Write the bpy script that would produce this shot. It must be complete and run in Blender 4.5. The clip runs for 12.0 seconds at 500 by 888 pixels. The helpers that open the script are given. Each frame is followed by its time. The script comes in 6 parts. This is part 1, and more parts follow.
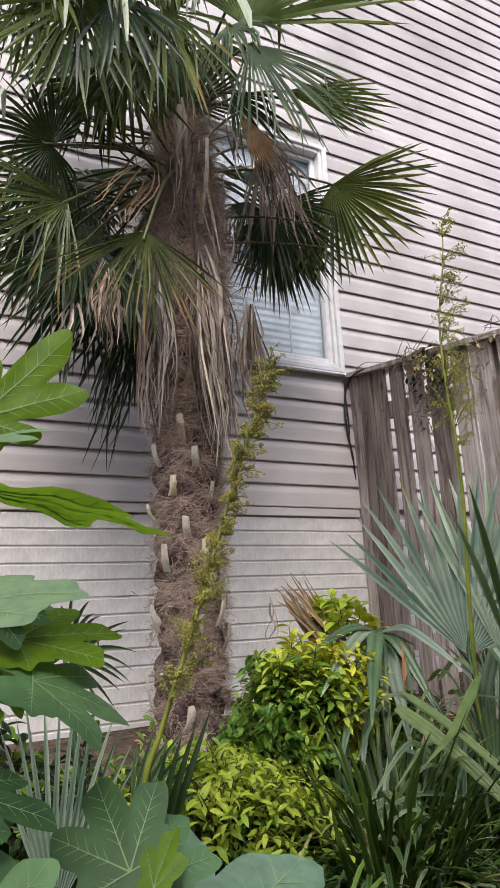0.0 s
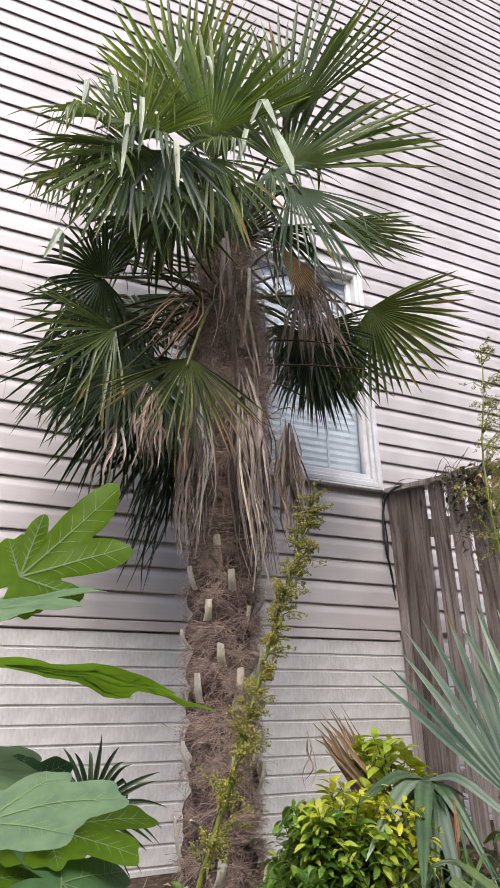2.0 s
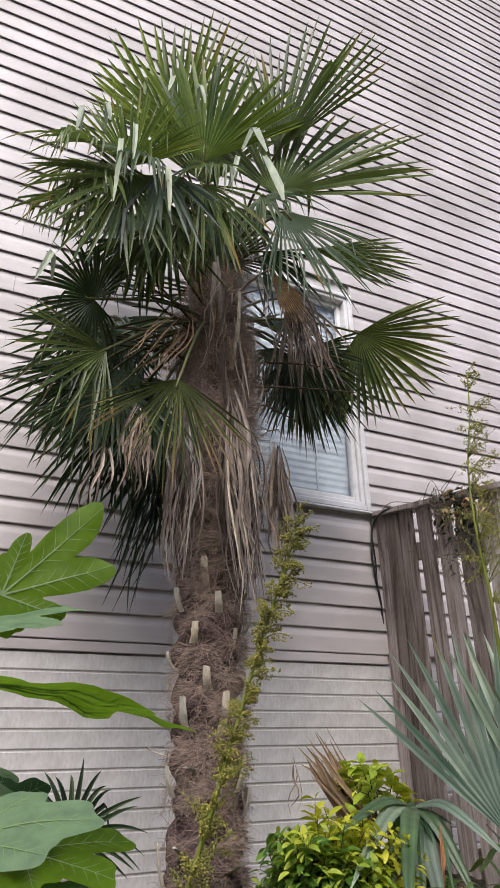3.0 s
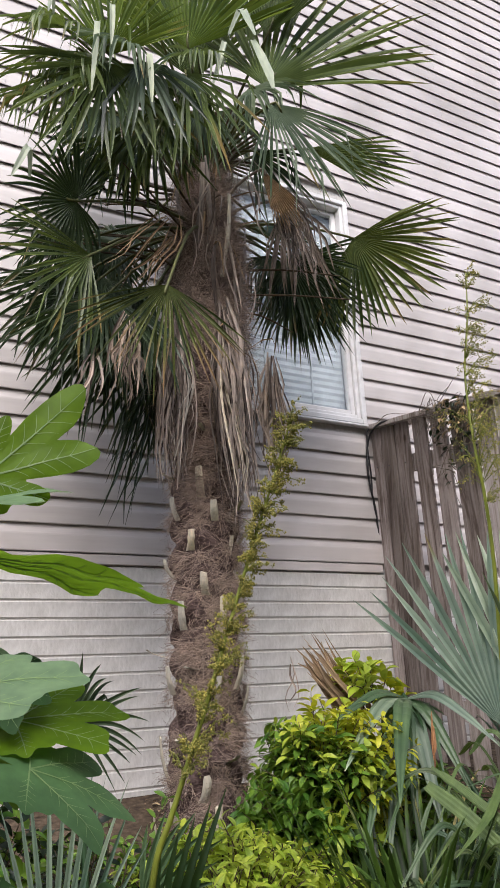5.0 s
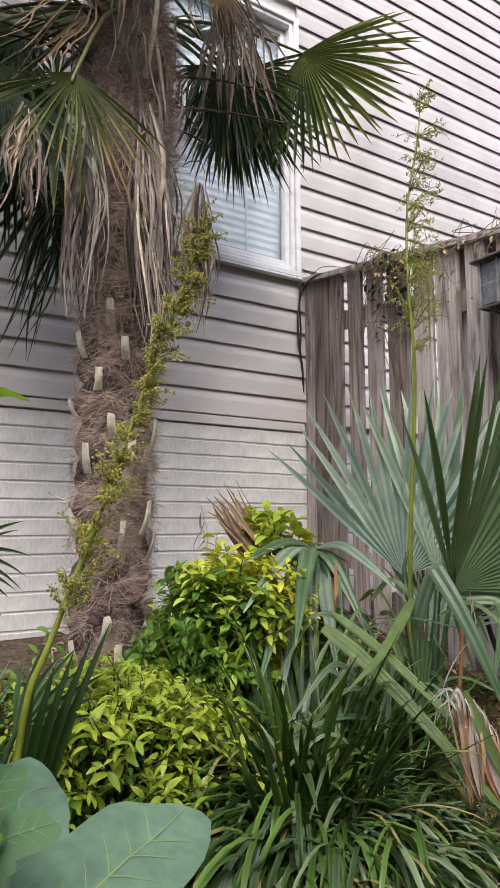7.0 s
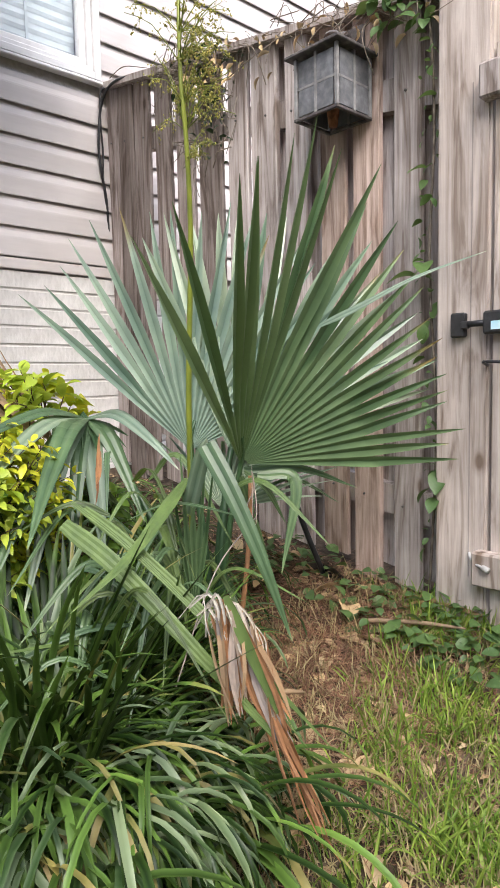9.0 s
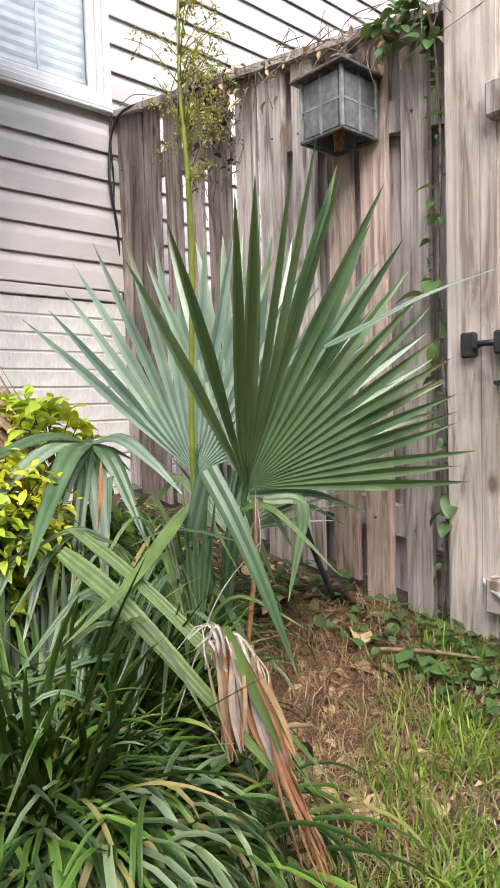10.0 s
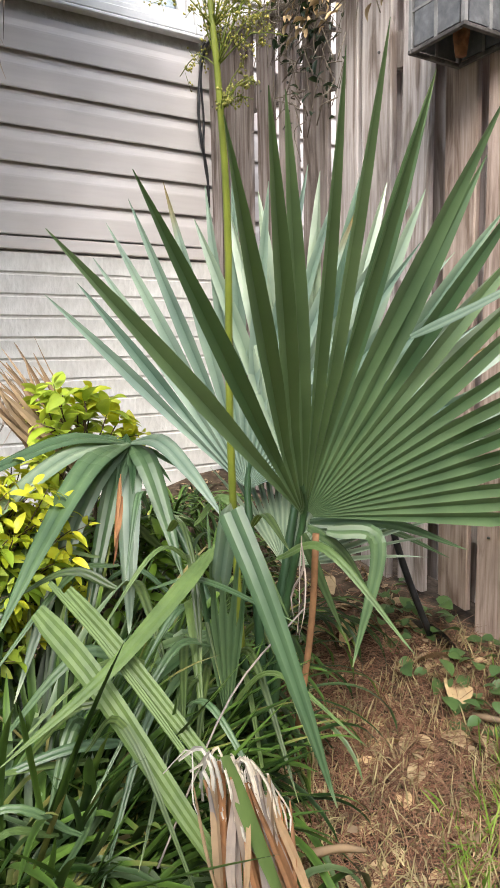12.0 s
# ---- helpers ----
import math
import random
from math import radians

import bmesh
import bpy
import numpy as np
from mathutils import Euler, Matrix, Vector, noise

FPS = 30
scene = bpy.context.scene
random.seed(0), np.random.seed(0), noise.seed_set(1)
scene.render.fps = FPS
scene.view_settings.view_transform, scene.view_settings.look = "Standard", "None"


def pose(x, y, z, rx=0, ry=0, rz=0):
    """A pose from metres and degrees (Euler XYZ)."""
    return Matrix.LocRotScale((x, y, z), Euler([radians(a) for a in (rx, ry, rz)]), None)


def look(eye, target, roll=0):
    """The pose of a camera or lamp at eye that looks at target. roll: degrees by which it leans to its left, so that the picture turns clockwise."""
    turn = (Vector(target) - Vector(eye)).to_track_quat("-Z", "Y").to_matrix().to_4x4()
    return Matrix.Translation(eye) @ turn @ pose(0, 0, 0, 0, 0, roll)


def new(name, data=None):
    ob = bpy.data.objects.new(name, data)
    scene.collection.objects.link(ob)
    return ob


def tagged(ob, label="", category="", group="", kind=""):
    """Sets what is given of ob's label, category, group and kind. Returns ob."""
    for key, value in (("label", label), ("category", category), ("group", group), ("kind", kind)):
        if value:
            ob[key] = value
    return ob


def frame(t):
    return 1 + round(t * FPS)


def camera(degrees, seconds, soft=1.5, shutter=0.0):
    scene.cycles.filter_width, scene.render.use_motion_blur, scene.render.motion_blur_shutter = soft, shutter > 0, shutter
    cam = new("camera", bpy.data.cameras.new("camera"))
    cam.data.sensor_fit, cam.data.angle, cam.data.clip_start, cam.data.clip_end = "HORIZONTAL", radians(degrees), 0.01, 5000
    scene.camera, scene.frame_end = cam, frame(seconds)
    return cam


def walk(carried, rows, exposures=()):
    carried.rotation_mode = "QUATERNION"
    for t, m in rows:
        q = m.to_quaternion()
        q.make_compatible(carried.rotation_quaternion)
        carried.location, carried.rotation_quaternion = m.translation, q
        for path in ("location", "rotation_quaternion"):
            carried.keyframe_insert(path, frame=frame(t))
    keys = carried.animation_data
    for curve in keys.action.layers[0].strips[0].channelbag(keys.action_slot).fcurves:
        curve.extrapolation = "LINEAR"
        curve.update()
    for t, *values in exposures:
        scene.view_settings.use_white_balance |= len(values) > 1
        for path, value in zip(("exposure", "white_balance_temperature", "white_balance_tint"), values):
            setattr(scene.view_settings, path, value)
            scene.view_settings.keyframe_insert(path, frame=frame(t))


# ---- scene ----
cam = camera(41.3, 12.0, soft=1.2)
EXPOSURES = [(0, 0.58, 6300, 14), (0.5, 0.66, 6300, 14), (1, 0.82, 6300, 14), (1.5, 0.92, 6300, 14), (2, 0.62, 6250, 14), (2.5, 0.36, 6250, 14), (4.5, 0.37, 6300, 14), (5.5, 0.72, 6300, 13), (6.5, 0.75, 6300, 13), (7.5, 0.79, 6300, 13), (9.5, 1.4, 6350, 11), (12, 1.42, 6400, 8)]
PATH = [
    (0, (-2.111, -2.824, 0.658), (-1.207, -1.108, 1.146), -2.9),
    (0.5, (-2.129, -2.821, 0.662), (-1.232, -1.098, 1.137), -2.6),
    (1, (-2.136, -2.829, 0.678), (-1.269, -1.107, 1.209), -1.8),
    (1.5, (-2.135, -2.829, 0.713), (-1.324, -1.128, 1.383), -0.5),
    (2, (-2.127, -2.818, 0.733), (-1.344, -1.15, 1.512), -1.2),
    (2.5, (-2.123, -2.828, 0.73), (-1.332, -1.197, 1.575), -0.9),
    (4.5, (-2.11, -2.82, 0.709), (-1.264, -1.16, 1.435), -1.7),
    (5, (-2.09, -2.786, 0.685), (-1.254, -1.082, 1.317), -2.1),
    (5.5, (-2.085, -2.782, 0.671), (-1.197, -1.062, 1.171), -0.8),
    (6, (-2.067, -2.75, 0.659), (-1.107, -1.034, 1.027), -1.6),
    (6.5, (-2.051, -2.75, 0.631), (-1.035, -1.051, 0.915), 0.5),
    (7, (-1.967, -2.664, 0.641), (-0.922, -0.976, 0.885), -0.1),
    (7.5, (-1.841, -2.548, 0.622), (-0.642, -0.96, 0.817), -2.0),
    (7.7, (-1.816, -2.561, 0.613), (-0.578, -0.995, 0.746), -2.2),
    (9.3, (-1.551, -2.509, 0.663), (-0.174, -1.073, 0.457), -1.1),
    (9.5, (-1.545, -2.516, 0.655), (-0.178, -1.065, 0.495), -2.0),
    (10, (-1.541, -2.511, 0.658), (-0.204, -1.028, 0.535), -1.7),
    (10.5, (-1.508, -2.482, 0.651), (-0.266, -0.922, 0.493), -3.2),
    (11, (-1.476, -2.403, 0.655), (-0.262, -0.82, 0.513), -4.2),
    (11.5, (-1.328, -2.36, 0.664), (-0.154, -0.749, 0.491), -2.3),
    (12, (-1.225, -2.332, 0.744), (-0.213, -0.627, 0.478), -1.1),
]
walk(cam, [(t, look(eye, target, roll)) for t, eye, target, roll in PATH], EXPOSURES)

# ---------- light ----------
world = bpy.data.worlds.new("overcast_sky")
scene.world = world
world.use_nodes = True
wn = world.node_tree
sky = wn.nodes.new("ShaderNodeTexSky")
sky.sky_type = "NISHITA"
sky.sun_disc = False
sky.sun_elevation = radians(46)
sky.sun_rotation = radians(208)
sky.air_density, sky.dust_density, sky.ozone_density = 1.0, 3.0, 1.2
wn.links.new(sky.outputs[0], wn.nodes["Background"].inputs[0])
wn.nodes["Background"].inputs[1].default_value = 0.13
sun = new("sun", bpy.data.lights.new("sun", "SUN"))
sun.data.energy, sun.data.angle, sun.data.color = 2.9, radians(60), (1.0, 0.965, 0.92)
sun.matrix_world = look((0, 0, 10), (1.0, 1.9, 7.75))

LAP, ZB = 0.1143, 1.10


def ground_z(x, y):
    """Lawn height: falls gently away from the house."""
    yy = max(-3.4, min(0.2, y))
    t = max(0.0, min(1.0, (x + 0.40) / 0.38))
    return -0.04 + 0.165 * (yy + 1.56) + 0.075 * t * t * (3 - 2 * t) + 0.012 * noise.noise((x * 1.7, y * 1.7, 0.3))


# ---------- node helpers ----------
def base_mat(name, rough=0.6, spec=0.4):
    m = bpy.data.materials.new(name)
    m.use_nodes = True
    b = m.node_tree.nodes["Principled BSDF"]
    b.inputs["Roughness"].default_value = rough
    b.inputs["Specular IOR Level"].default_value = spec
    return m, m.node_tree, b


def noise_node(nt, scale, detail=4.0, stretch=(1, 1, 1), rough=0.55):
    tc = nt.nodes.new("ShaderNodeTexCoord")
    mp = nt.nodes.new("ShaderNodeMapping")
    mp.inputs["Scale"].default_value = stretch
    nz = nt.nodes.new("ShaderNodeTexNoise")
    nz.inputs["Scale"].default_value, nz.inputs["Detail"].default_value = scale, detail
    nz.inputs["Roughness"].default_value = rough
    nt.links.new(tc.outputs["Object"], mp.inputs[0])
    nt.links.new(mp.outputs[0], nz.inputs[0])
    return nz


def ramp(nt, src, stops):
    r = nt.nodes.new("ShaderNodeValToRGB")
    while len(r.color_ramp.elements) < len(stops):
        r.color_ramp.elements.new(0.5)
    for e, (p, c) in zip(r.color_ramp.elements, stops):
        e.position, e.color = p, (*c, 1)
    nt.links.new(src, r.inputs[0])
    return r.outputs[0]


def mix(nt, fac, a, b, mode="MIX"):
    n = nt.nodes.new("ShaderNodeMix")
    n.data_type, n.blend_type = "RGBA", mode
    for i, v in ((0, fac), (6, a), (7, b)):
        if hasattr(v, "is_linked"):
            nt.links.new(v, n.inputs[i])
        else:
            n.inputs[i].default_value = v if i == 0 else (*v, 1)
    return n.outputs[2]


def bump(nt, b, src, strength, dist):
    n = nt.nodes.new("ShaderNodeBump")
    n.inputs["Strength"].default_value, n.inputs["Distance"].default_value = strength, dist
    nt.links.new(src, n.inputs["Height"])
    nt.links.new(n.outputs[0], b.inputs["Normal"])


def rough_surface(name, dark, mid, light, scale, stretch=(1, 1, 1), rough=0.7, spec=0.3, bump_d=0.002, big=3.0, var=0.25):
    """Two scales of colour variation, random tone per piece, fine relief."""
    m, nt, b = base_mat(name, rough, spec)
    fine = noise_node(nt, scale, 6, stretch)
    coarse = noise_node(nt, big, 3)
    c = ramp(nt, fine.outputs[0], [(0.30, dark), (0.5, mid), (0.70, light)])
    c2 = ramp(nt, coarse.outputs[0], [(0.3, (0.72, 0.71, 0.69)), (0.65, (1.05, 1.05, 1.05))])
    c = mix(nt, 1.0, c, c2, "MULTIPLY")
    info = nt.nodes.new("ShaderNodeObjectInfo")
    tone = ramp(nt, info.outputs["Random"], [(0, (1 - var,) * 3), (1, (1 + var * 0.3,) * 3)])
    c = mix(nt, 1.0, c, tone, "MULTIPLY")
    nt.links.new(c, b.inputs["Base Color"])
    bump(nt, b, fine.outputs[0], 0.6, bump_d)
    return m


def leaf_mat(name, dark, light, rough=0.42, translucent=0.25, glow=(0.35, 0.5, 0.08), streak=(1, 1, 1), scale=14, spec=0.3, tip=None, tone=False, withered=(0.30, 0.21, 0.09)):
    """Leaf: tone per blade, fine streaks, light that passes through."""
    m, nt, b = base_mat(name, rough, spec)
    geo = nt.nodes.new("ShaderNodeNewGeometry")
    info = nt.nodes.new("ShaderNodeObjectInfo")
    nz = noise_node(nt, scale, 5, streak)
    fac = geo.outputs["Random Per Island"]
    if tone:
        att = nt.nodes.new("ShaderNodeAttribute")
        att.attribute_name = "tone"
        fac = att.outputs["Fac"]
    c = mix(nt, fac, dark, light)
    if tone:
        over = nt.nodes.new("ShaderNodeMath")
        over.operation, over.use_clamp = "SUBTRACT", True
        over.inputs[1].default_value = 1.0
        nt.links.new(fac, over.inputs[0])
        c = mix(nt, over.outputs[0], c, withered)
    c2 = ramp(nt, nz.outputs[0], [(0.3, (0.7, 0.72, 0.7)), (0.7, (1.15, 1.12, 1.0))])
    c = mix(nt, 1.0, c, c2, "MULTIPLY")
    c3 = ramp(nt, info.outputs["Random"], [(0, (0.8, 0.84, 0.85)), (1, (1.12, 1.08, 0.95))])
    c = mix(nt, 1.0, c, c3, "MULTIPLY")
    if tip:
        c = mix(nt, ramp(nt, noise_node(nt, 5.0, 3).outputs[0], [(0.6, (0, 0, 0)), (0.72, (1, 1, 1))]), c, tip)
    nt.links.new(c, b.inputs["Base Color"])
    bump(nt, b, nz.outputs[0], 0.35, 0.002)
    if translucent:
        t = nt.nodes.new("ShaderNodeBsdfTranslucent")
        nt.links.new(mix(nt, 0.5, c, glow), t.inputs[0])
        mx = nt.nodes.new("ShaderNodeMixShader")
        mx.inputs[0].default_value = translucent
        nt.links.new(b.outputs[0], mx.inputs[1])
        nt.links.new(t.outputs[0], mx.inputs[2])
        nt.links.new(mx.outputs[0], nt.nodes["Material Output"].inputs[0])
    return m


M_SIDING = rough_surface("vinyl_siding", (0.565, 0.525, 0.512), (0.59, 0.55, 0.537), (0.61, 0.57, 0.557), 40, (0.12, 1, 1.5), 0.42, 0.4, 0.0004, 1.6, 0.08)
M_TRIM = rough_surface("white_vinyl", (0.72, 0.71, 0.71), (0.78, 0.77, 0.77), (0.82, 0.81, 0.81), 30, (1, 1, 1), 0.4, 0.4, 0.0004, 4, 0.03)
M_BRICK = rough_surface("painted_brick", (0.635, 0.62, 0.60), (0.695, 0.68, 0.66), (0.745, 0.73, 0.71), 70, (1.5, 1, 0.6), 0.75, 0.25, 0.0022, 7, 0.06)
M_MORTAR = rough_surface("painted_mortar", (0.50, 0.48, 0.46), (0.59, 0.57, 0.55), (0.66, 0.64, 0.62), 60, (1, 1, 1), 0.85, 0.2, 0.003, 4, 0.0)


def wood_mat(name, dark, mid, light, rough, var):
    """Weathered timber: long fine grain, broad bands, knots and grey stains."""
    m, nt, b = base_mat(name, rough, 0.2)
    fine = noise_node(nt, 80, 8, (1, 1, 0.035), 0.7)
    fine.inputs["Distortion"].default_value = 0.4
    broad = noise_node(nt, 13, 5, (1, 1, 0.13))
    broad.inputs["Distortion"].default_value = 2.6
    stain = noise_node(nt, 3.0, 4)
    c = ramp(nt, fine.outputs[0], [(0.32, dark), (0.47, mid), (0.66, light)])
    c = mix(nt, 1.0, c, ramp(nt, broad.outputs[0], [(0.36, (0.55, 0.50, 0.46)), (0.48, (0.95, 0.93, 0.92)), (0.62, (1.12, 1.12, 1.12))]), "MULTIPLY")
    c = mix(nt, 1.0, c, ramp(nt, stain.outputs[0], [(0.35, (0.75, 0.74, 0.73)), (0.6, (1.05, 1.04, 1.02))]), "MULTIPLY")
    info = nt.nodes.new("ShaderNodeObjectInfo")
    c = mix(nt, 1.0, c, ramp(nt, info.outputs["Random"], [(0, (1 - var, 1 - var * 1.05, 1 - var * 1.1)), (1, (1.22, 1.21, 1.22))]), "MULTIPLY")
    nt.links.new(c, b.inputs["Base Color"])
    knot = nt.nodes.new("ShaderNodeTexVoronoi")
    knot.inputs["Scale"].default_value = 5.5
    tc = nt.nodes.new("ShaderNodeTexCoord")
    mp = nt.nodes.new("ShaderNodeMapping")
    mp.inputs["Scale"].default_value = (1, 1, 0.55)
    nt.links.new(tc.outputs["Object"], mp.inputs[0])
    nt.links.new(mp.outputs[0], knot.inputs[0])
    c = mix(nt, 1.0, c, ramp(nt, knot.outputs["Distance"], [(0.05, (0.42, 0.36, 0.31)), (0.085, (0.85, 0.82, 0.8)), (0.13, (1, 1, 1))]), "MULTIPLY")
    nt.links.new(c, b.inputs["Base Color"])
    bump(nt, b, fine.outputs[0], 0.7, 0.003)
    return m


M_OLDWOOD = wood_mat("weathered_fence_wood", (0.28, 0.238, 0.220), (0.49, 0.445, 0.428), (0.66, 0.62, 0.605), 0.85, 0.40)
M_BROWNWOOD = wood_mat("darker_brown_fence_wood", (0.155, 0.124, 0.112), (0.28, 0.242, 0.225), (0.41, 0.365, 0.348), 0.85, 0.40)
M_REDWOOD = wood_mat("reddish_fence_wood", (0.27, 0.195, 0.16), (0.44, 0.345, 0.295), (0.58, 0.48, 0.425), 0.85, 0.20)
M_POSTWOOD = wood_mat("pale_weathered_pine", (0.35, 0.30, 0.26), (0.46, 0.405, 0.365), (0.55, 0.50, 0.46), 0.75, 0.15)
M_GLASSGREY = rough_surface("hammered_grey_glass", (0.115, 0.119, 0.130), (0.160, 0.166, 0.178), (0.225, 0.232, 0.243), 50, (1, 1, 1), 0.4, 0.5, 0.002, 10, 0.25)
M_DARKMETAL = rough_surface("weathered_dark_metal", (0.05, 0.045, 0.045), (0.10, 0.09, 0.088), (0.20, 0.18, 0.17), 40, (1, 1, 1), 0.6, 0.4, 0.002, 9, 0.05)
M_GREYMETAL = rough_surface("grey_painted_metal", (0.20, 0.195, 0.195), (0.27, 0.265, 0.265), (0.35, 0.345, 0.34), 40, (1, 1, 1), 0.6, 0.35, 0.001, 9, 0.05)
M_RUST = rough_surface("rusty_metal", (0.12, 0.05, 0.025), (0.26, 0.11, 0.05), (0.36, 0.18, 0.09), 60, (1, 1, 1), 0.8, 0.3, 0.003, 10, 0.1)
M_BLACK = rough_surface("black_plastic", (0.012, 0.012, 0.014), (0.02, 0.02, 0.022), (0.035, 0.035, 0.04), 50, (1, 1, 1), 0.4, 0.5, 0.0008, 8, 0.0)
M_CYAN = rough_surface("pale_blue_label", (0.35, 0.62, 0.72), (0.45, 0.72, 0.8), (0.6, 0.8, 0.86), 30, (1, 1, 1), 0.5, 0.4, 0.0005, 8, 0.0)
M_ZINC = rough_surface("zinc_bolt", (0.35, 0.34, 0.33), (0.5, 0.5, 0.5), (0.62, 0.62, 0.62), 40, (1, 1, 1), 0.35, 0.6, 0.0005, 8, 0.0)
M_BLIND = rough_surface("white_blind", (0.41, 0.445, 0.465), (0.46, 0.495, 0.515), (0.50, 0.535, 0.555), 20, (1, 1, 1), 0.6, 0.3, 0.0005, 3, 0.1)
# dimness of the room behind the blinds is put into this dark colour
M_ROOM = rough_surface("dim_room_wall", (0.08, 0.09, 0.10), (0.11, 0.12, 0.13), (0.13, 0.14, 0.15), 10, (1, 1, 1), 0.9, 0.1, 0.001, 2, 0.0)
M_DARKWALL = rough_surface("dark_shade_wall", (0.06, 0.055, 0.045), (0.085, 0.078, 0.062), (0.12, 0.11, 0.085), 14, (1, 1, 0.2), 0.85, 0.2, 0.002, 2, 0.0)
M_SOIL = rough_surface("lawn_soil", (0.045, 0.033, 0.024), (0.09, 0.066, 0.046), (0.16, 0.12, 0.085), 38, (1, 1, 1), 0.95, 0.1, 0.012, 4, 0.0)

M_FIBRE = leaf_mat("palm_trunk_fibre", (0.07, 0.048, 0.047), (0.49, 0.39, 0.385), 0.85, 0.0, scale=40, spec=0.12)
M_BARK = rough_surface("fibrous_palm_trunk", (0.030, 0.019, 0.018), (0.09, 0.06, 0.056), (0.19, 0.135, 0.128), 90, (0.5, 0.5, 1.6), 0.95, 0.1, 0.014, 9, 0.0)
M_STUB = leaf_mat("cut_leaf_base", (0.36, 0.31, 0.28), (0.74, 0.68, 0.63), 0.8, 0.0, scale=120, streak=(1, 1, 0.25), spec=0.15)
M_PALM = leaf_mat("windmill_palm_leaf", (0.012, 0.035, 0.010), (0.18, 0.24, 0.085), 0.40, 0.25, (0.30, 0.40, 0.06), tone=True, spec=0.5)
# bright top fronds, dark lower and back ones: light and shade in the colour
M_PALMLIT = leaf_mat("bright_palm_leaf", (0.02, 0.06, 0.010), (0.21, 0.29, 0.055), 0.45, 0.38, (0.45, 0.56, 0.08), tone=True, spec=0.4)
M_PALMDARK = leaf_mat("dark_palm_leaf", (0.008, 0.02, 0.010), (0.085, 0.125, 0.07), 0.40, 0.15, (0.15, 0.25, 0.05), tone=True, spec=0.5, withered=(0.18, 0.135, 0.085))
M_PALMYEL = leaf_mat("yellowing_palm_leaf", (0.016, 0.040, 0.010), (0.155, 0.20, 0.06), 0.48, 0.22, (0.36, 0.40, 0.07), tone=True, spec=0.35, withered=(0.30, 0.20, 0.11))
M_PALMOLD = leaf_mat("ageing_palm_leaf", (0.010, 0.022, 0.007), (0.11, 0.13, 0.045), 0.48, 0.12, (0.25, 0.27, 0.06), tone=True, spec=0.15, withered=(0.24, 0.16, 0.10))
M_PETIOLE = leaf_mat("palm_leaf_stalk", (0.07, 0.085, 0.03), (0.17, 0.17, 0.075), 0.5, 0.0, scale=20, spec=0.3)
M_PALMGREY = leaf_mat("palm_leaf_underside", (0.05, 0.085, 0.05), (0.22, 0.28, 0.20), 0.5, 0.25, (0.3, 0.4, 0.15), tone=True)
M_DEAD = leaf_mat("dead_palm_leaf", (0.040, 0.027, 0.027), (0.53, 0.44, 0.43), 0.8, 0.06, (0.35, 0.27, 0.23), scale=30, spec=0.2)
M_SILVER = leaf_mat("silvery_folded_leaflet", (0.30, 0.36, 0.29), (0.48, 0.54, 0.45), 0.45, 0.2, (0.4, 0.5, 0.3), scale=40, streak=(1, 1, 0.2), spec=0.4)
M_TAN = leaf_mat("tan_dead_leaf", (0.22, 0.145, 0.10), (0.42, 0.30, 0.21), 0.75, 0.2, (0.5, 0.3, 0.15), scale=30, spec=0.2)
M_ORANGE = leaf_mat("rust_brown_dead_leaf", (0.15, 0.065, 0.035), (0.42, 0.22, 0.12), 0.7, 0.12, (0.5, 0.25, 0.1), scale=60, spec=0.3)
M_BLEACH = leaf_mat("bleached_dead_fibre", (0.36, 0.31, 0.29), (0.66, 0.60, 0.57), 0.8, 0.06, (0.5, 0.4, 0.3), scale=50, spec=0.15)
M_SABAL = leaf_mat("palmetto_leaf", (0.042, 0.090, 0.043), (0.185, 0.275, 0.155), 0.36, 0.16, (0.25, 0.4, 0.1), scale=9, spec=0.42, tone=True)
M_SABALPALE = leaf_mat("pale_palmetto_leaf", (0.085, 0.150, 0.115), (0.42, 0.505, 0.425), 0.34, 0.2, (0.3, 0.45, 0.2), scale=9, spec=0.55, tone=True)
M_STRAP = leaf_mat("yellowing_palmetto_strap", (0.055, 0.115, 0.03), (0.15, 0.21, 0.08), 0.45, 0.12, (0.4, 0.5, 0.15), scale=40, streak=(1, 1, 0.3), spec=0.3)
M_STALK = leaf_mat("green_flower_stalk", (0.17, 0.20, 0.03), (0.22, 0.26, 0.05), 0.4, 0.0, scale=20)
M_BERRY = leaf_mat("unripe_green_berries", (0.20, 0.19, 0.035), (0.54, 0.48, 0.15), 0.45, 0.0, scale=40)
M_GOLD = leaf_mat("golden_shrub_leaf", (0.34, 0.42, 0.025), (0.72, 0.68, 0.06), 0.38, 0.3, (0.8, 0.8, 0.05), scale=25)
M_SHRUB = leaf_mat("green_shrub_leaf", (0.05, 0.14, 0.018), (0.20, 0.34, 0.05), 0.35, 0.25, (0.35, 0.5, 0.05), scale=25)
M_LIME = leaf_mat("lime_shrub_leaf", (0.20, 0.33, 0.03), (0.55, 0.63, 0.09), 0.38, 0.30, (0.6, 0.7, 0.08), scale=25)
M_TWIG = rough_surface("shrub_twig", (0.06, 0.04, 0.03), (0.11, 0.08, 0.05), (0.17, 0.13, 0.09), 40, (1, 1, 0.3), 0.85, 0.2, 0.002, 8, 0.1)
M_LIRI = leaf_mat("liriope_blade", (0.006, 0.021, 0.004), (0.125, 0.225, 0.045), 0.42, 0.05, (0.2, 0.36, 0.04), scale=10, spec=0.28, tone=True, withered=(0.30, 0.24, 0.10))
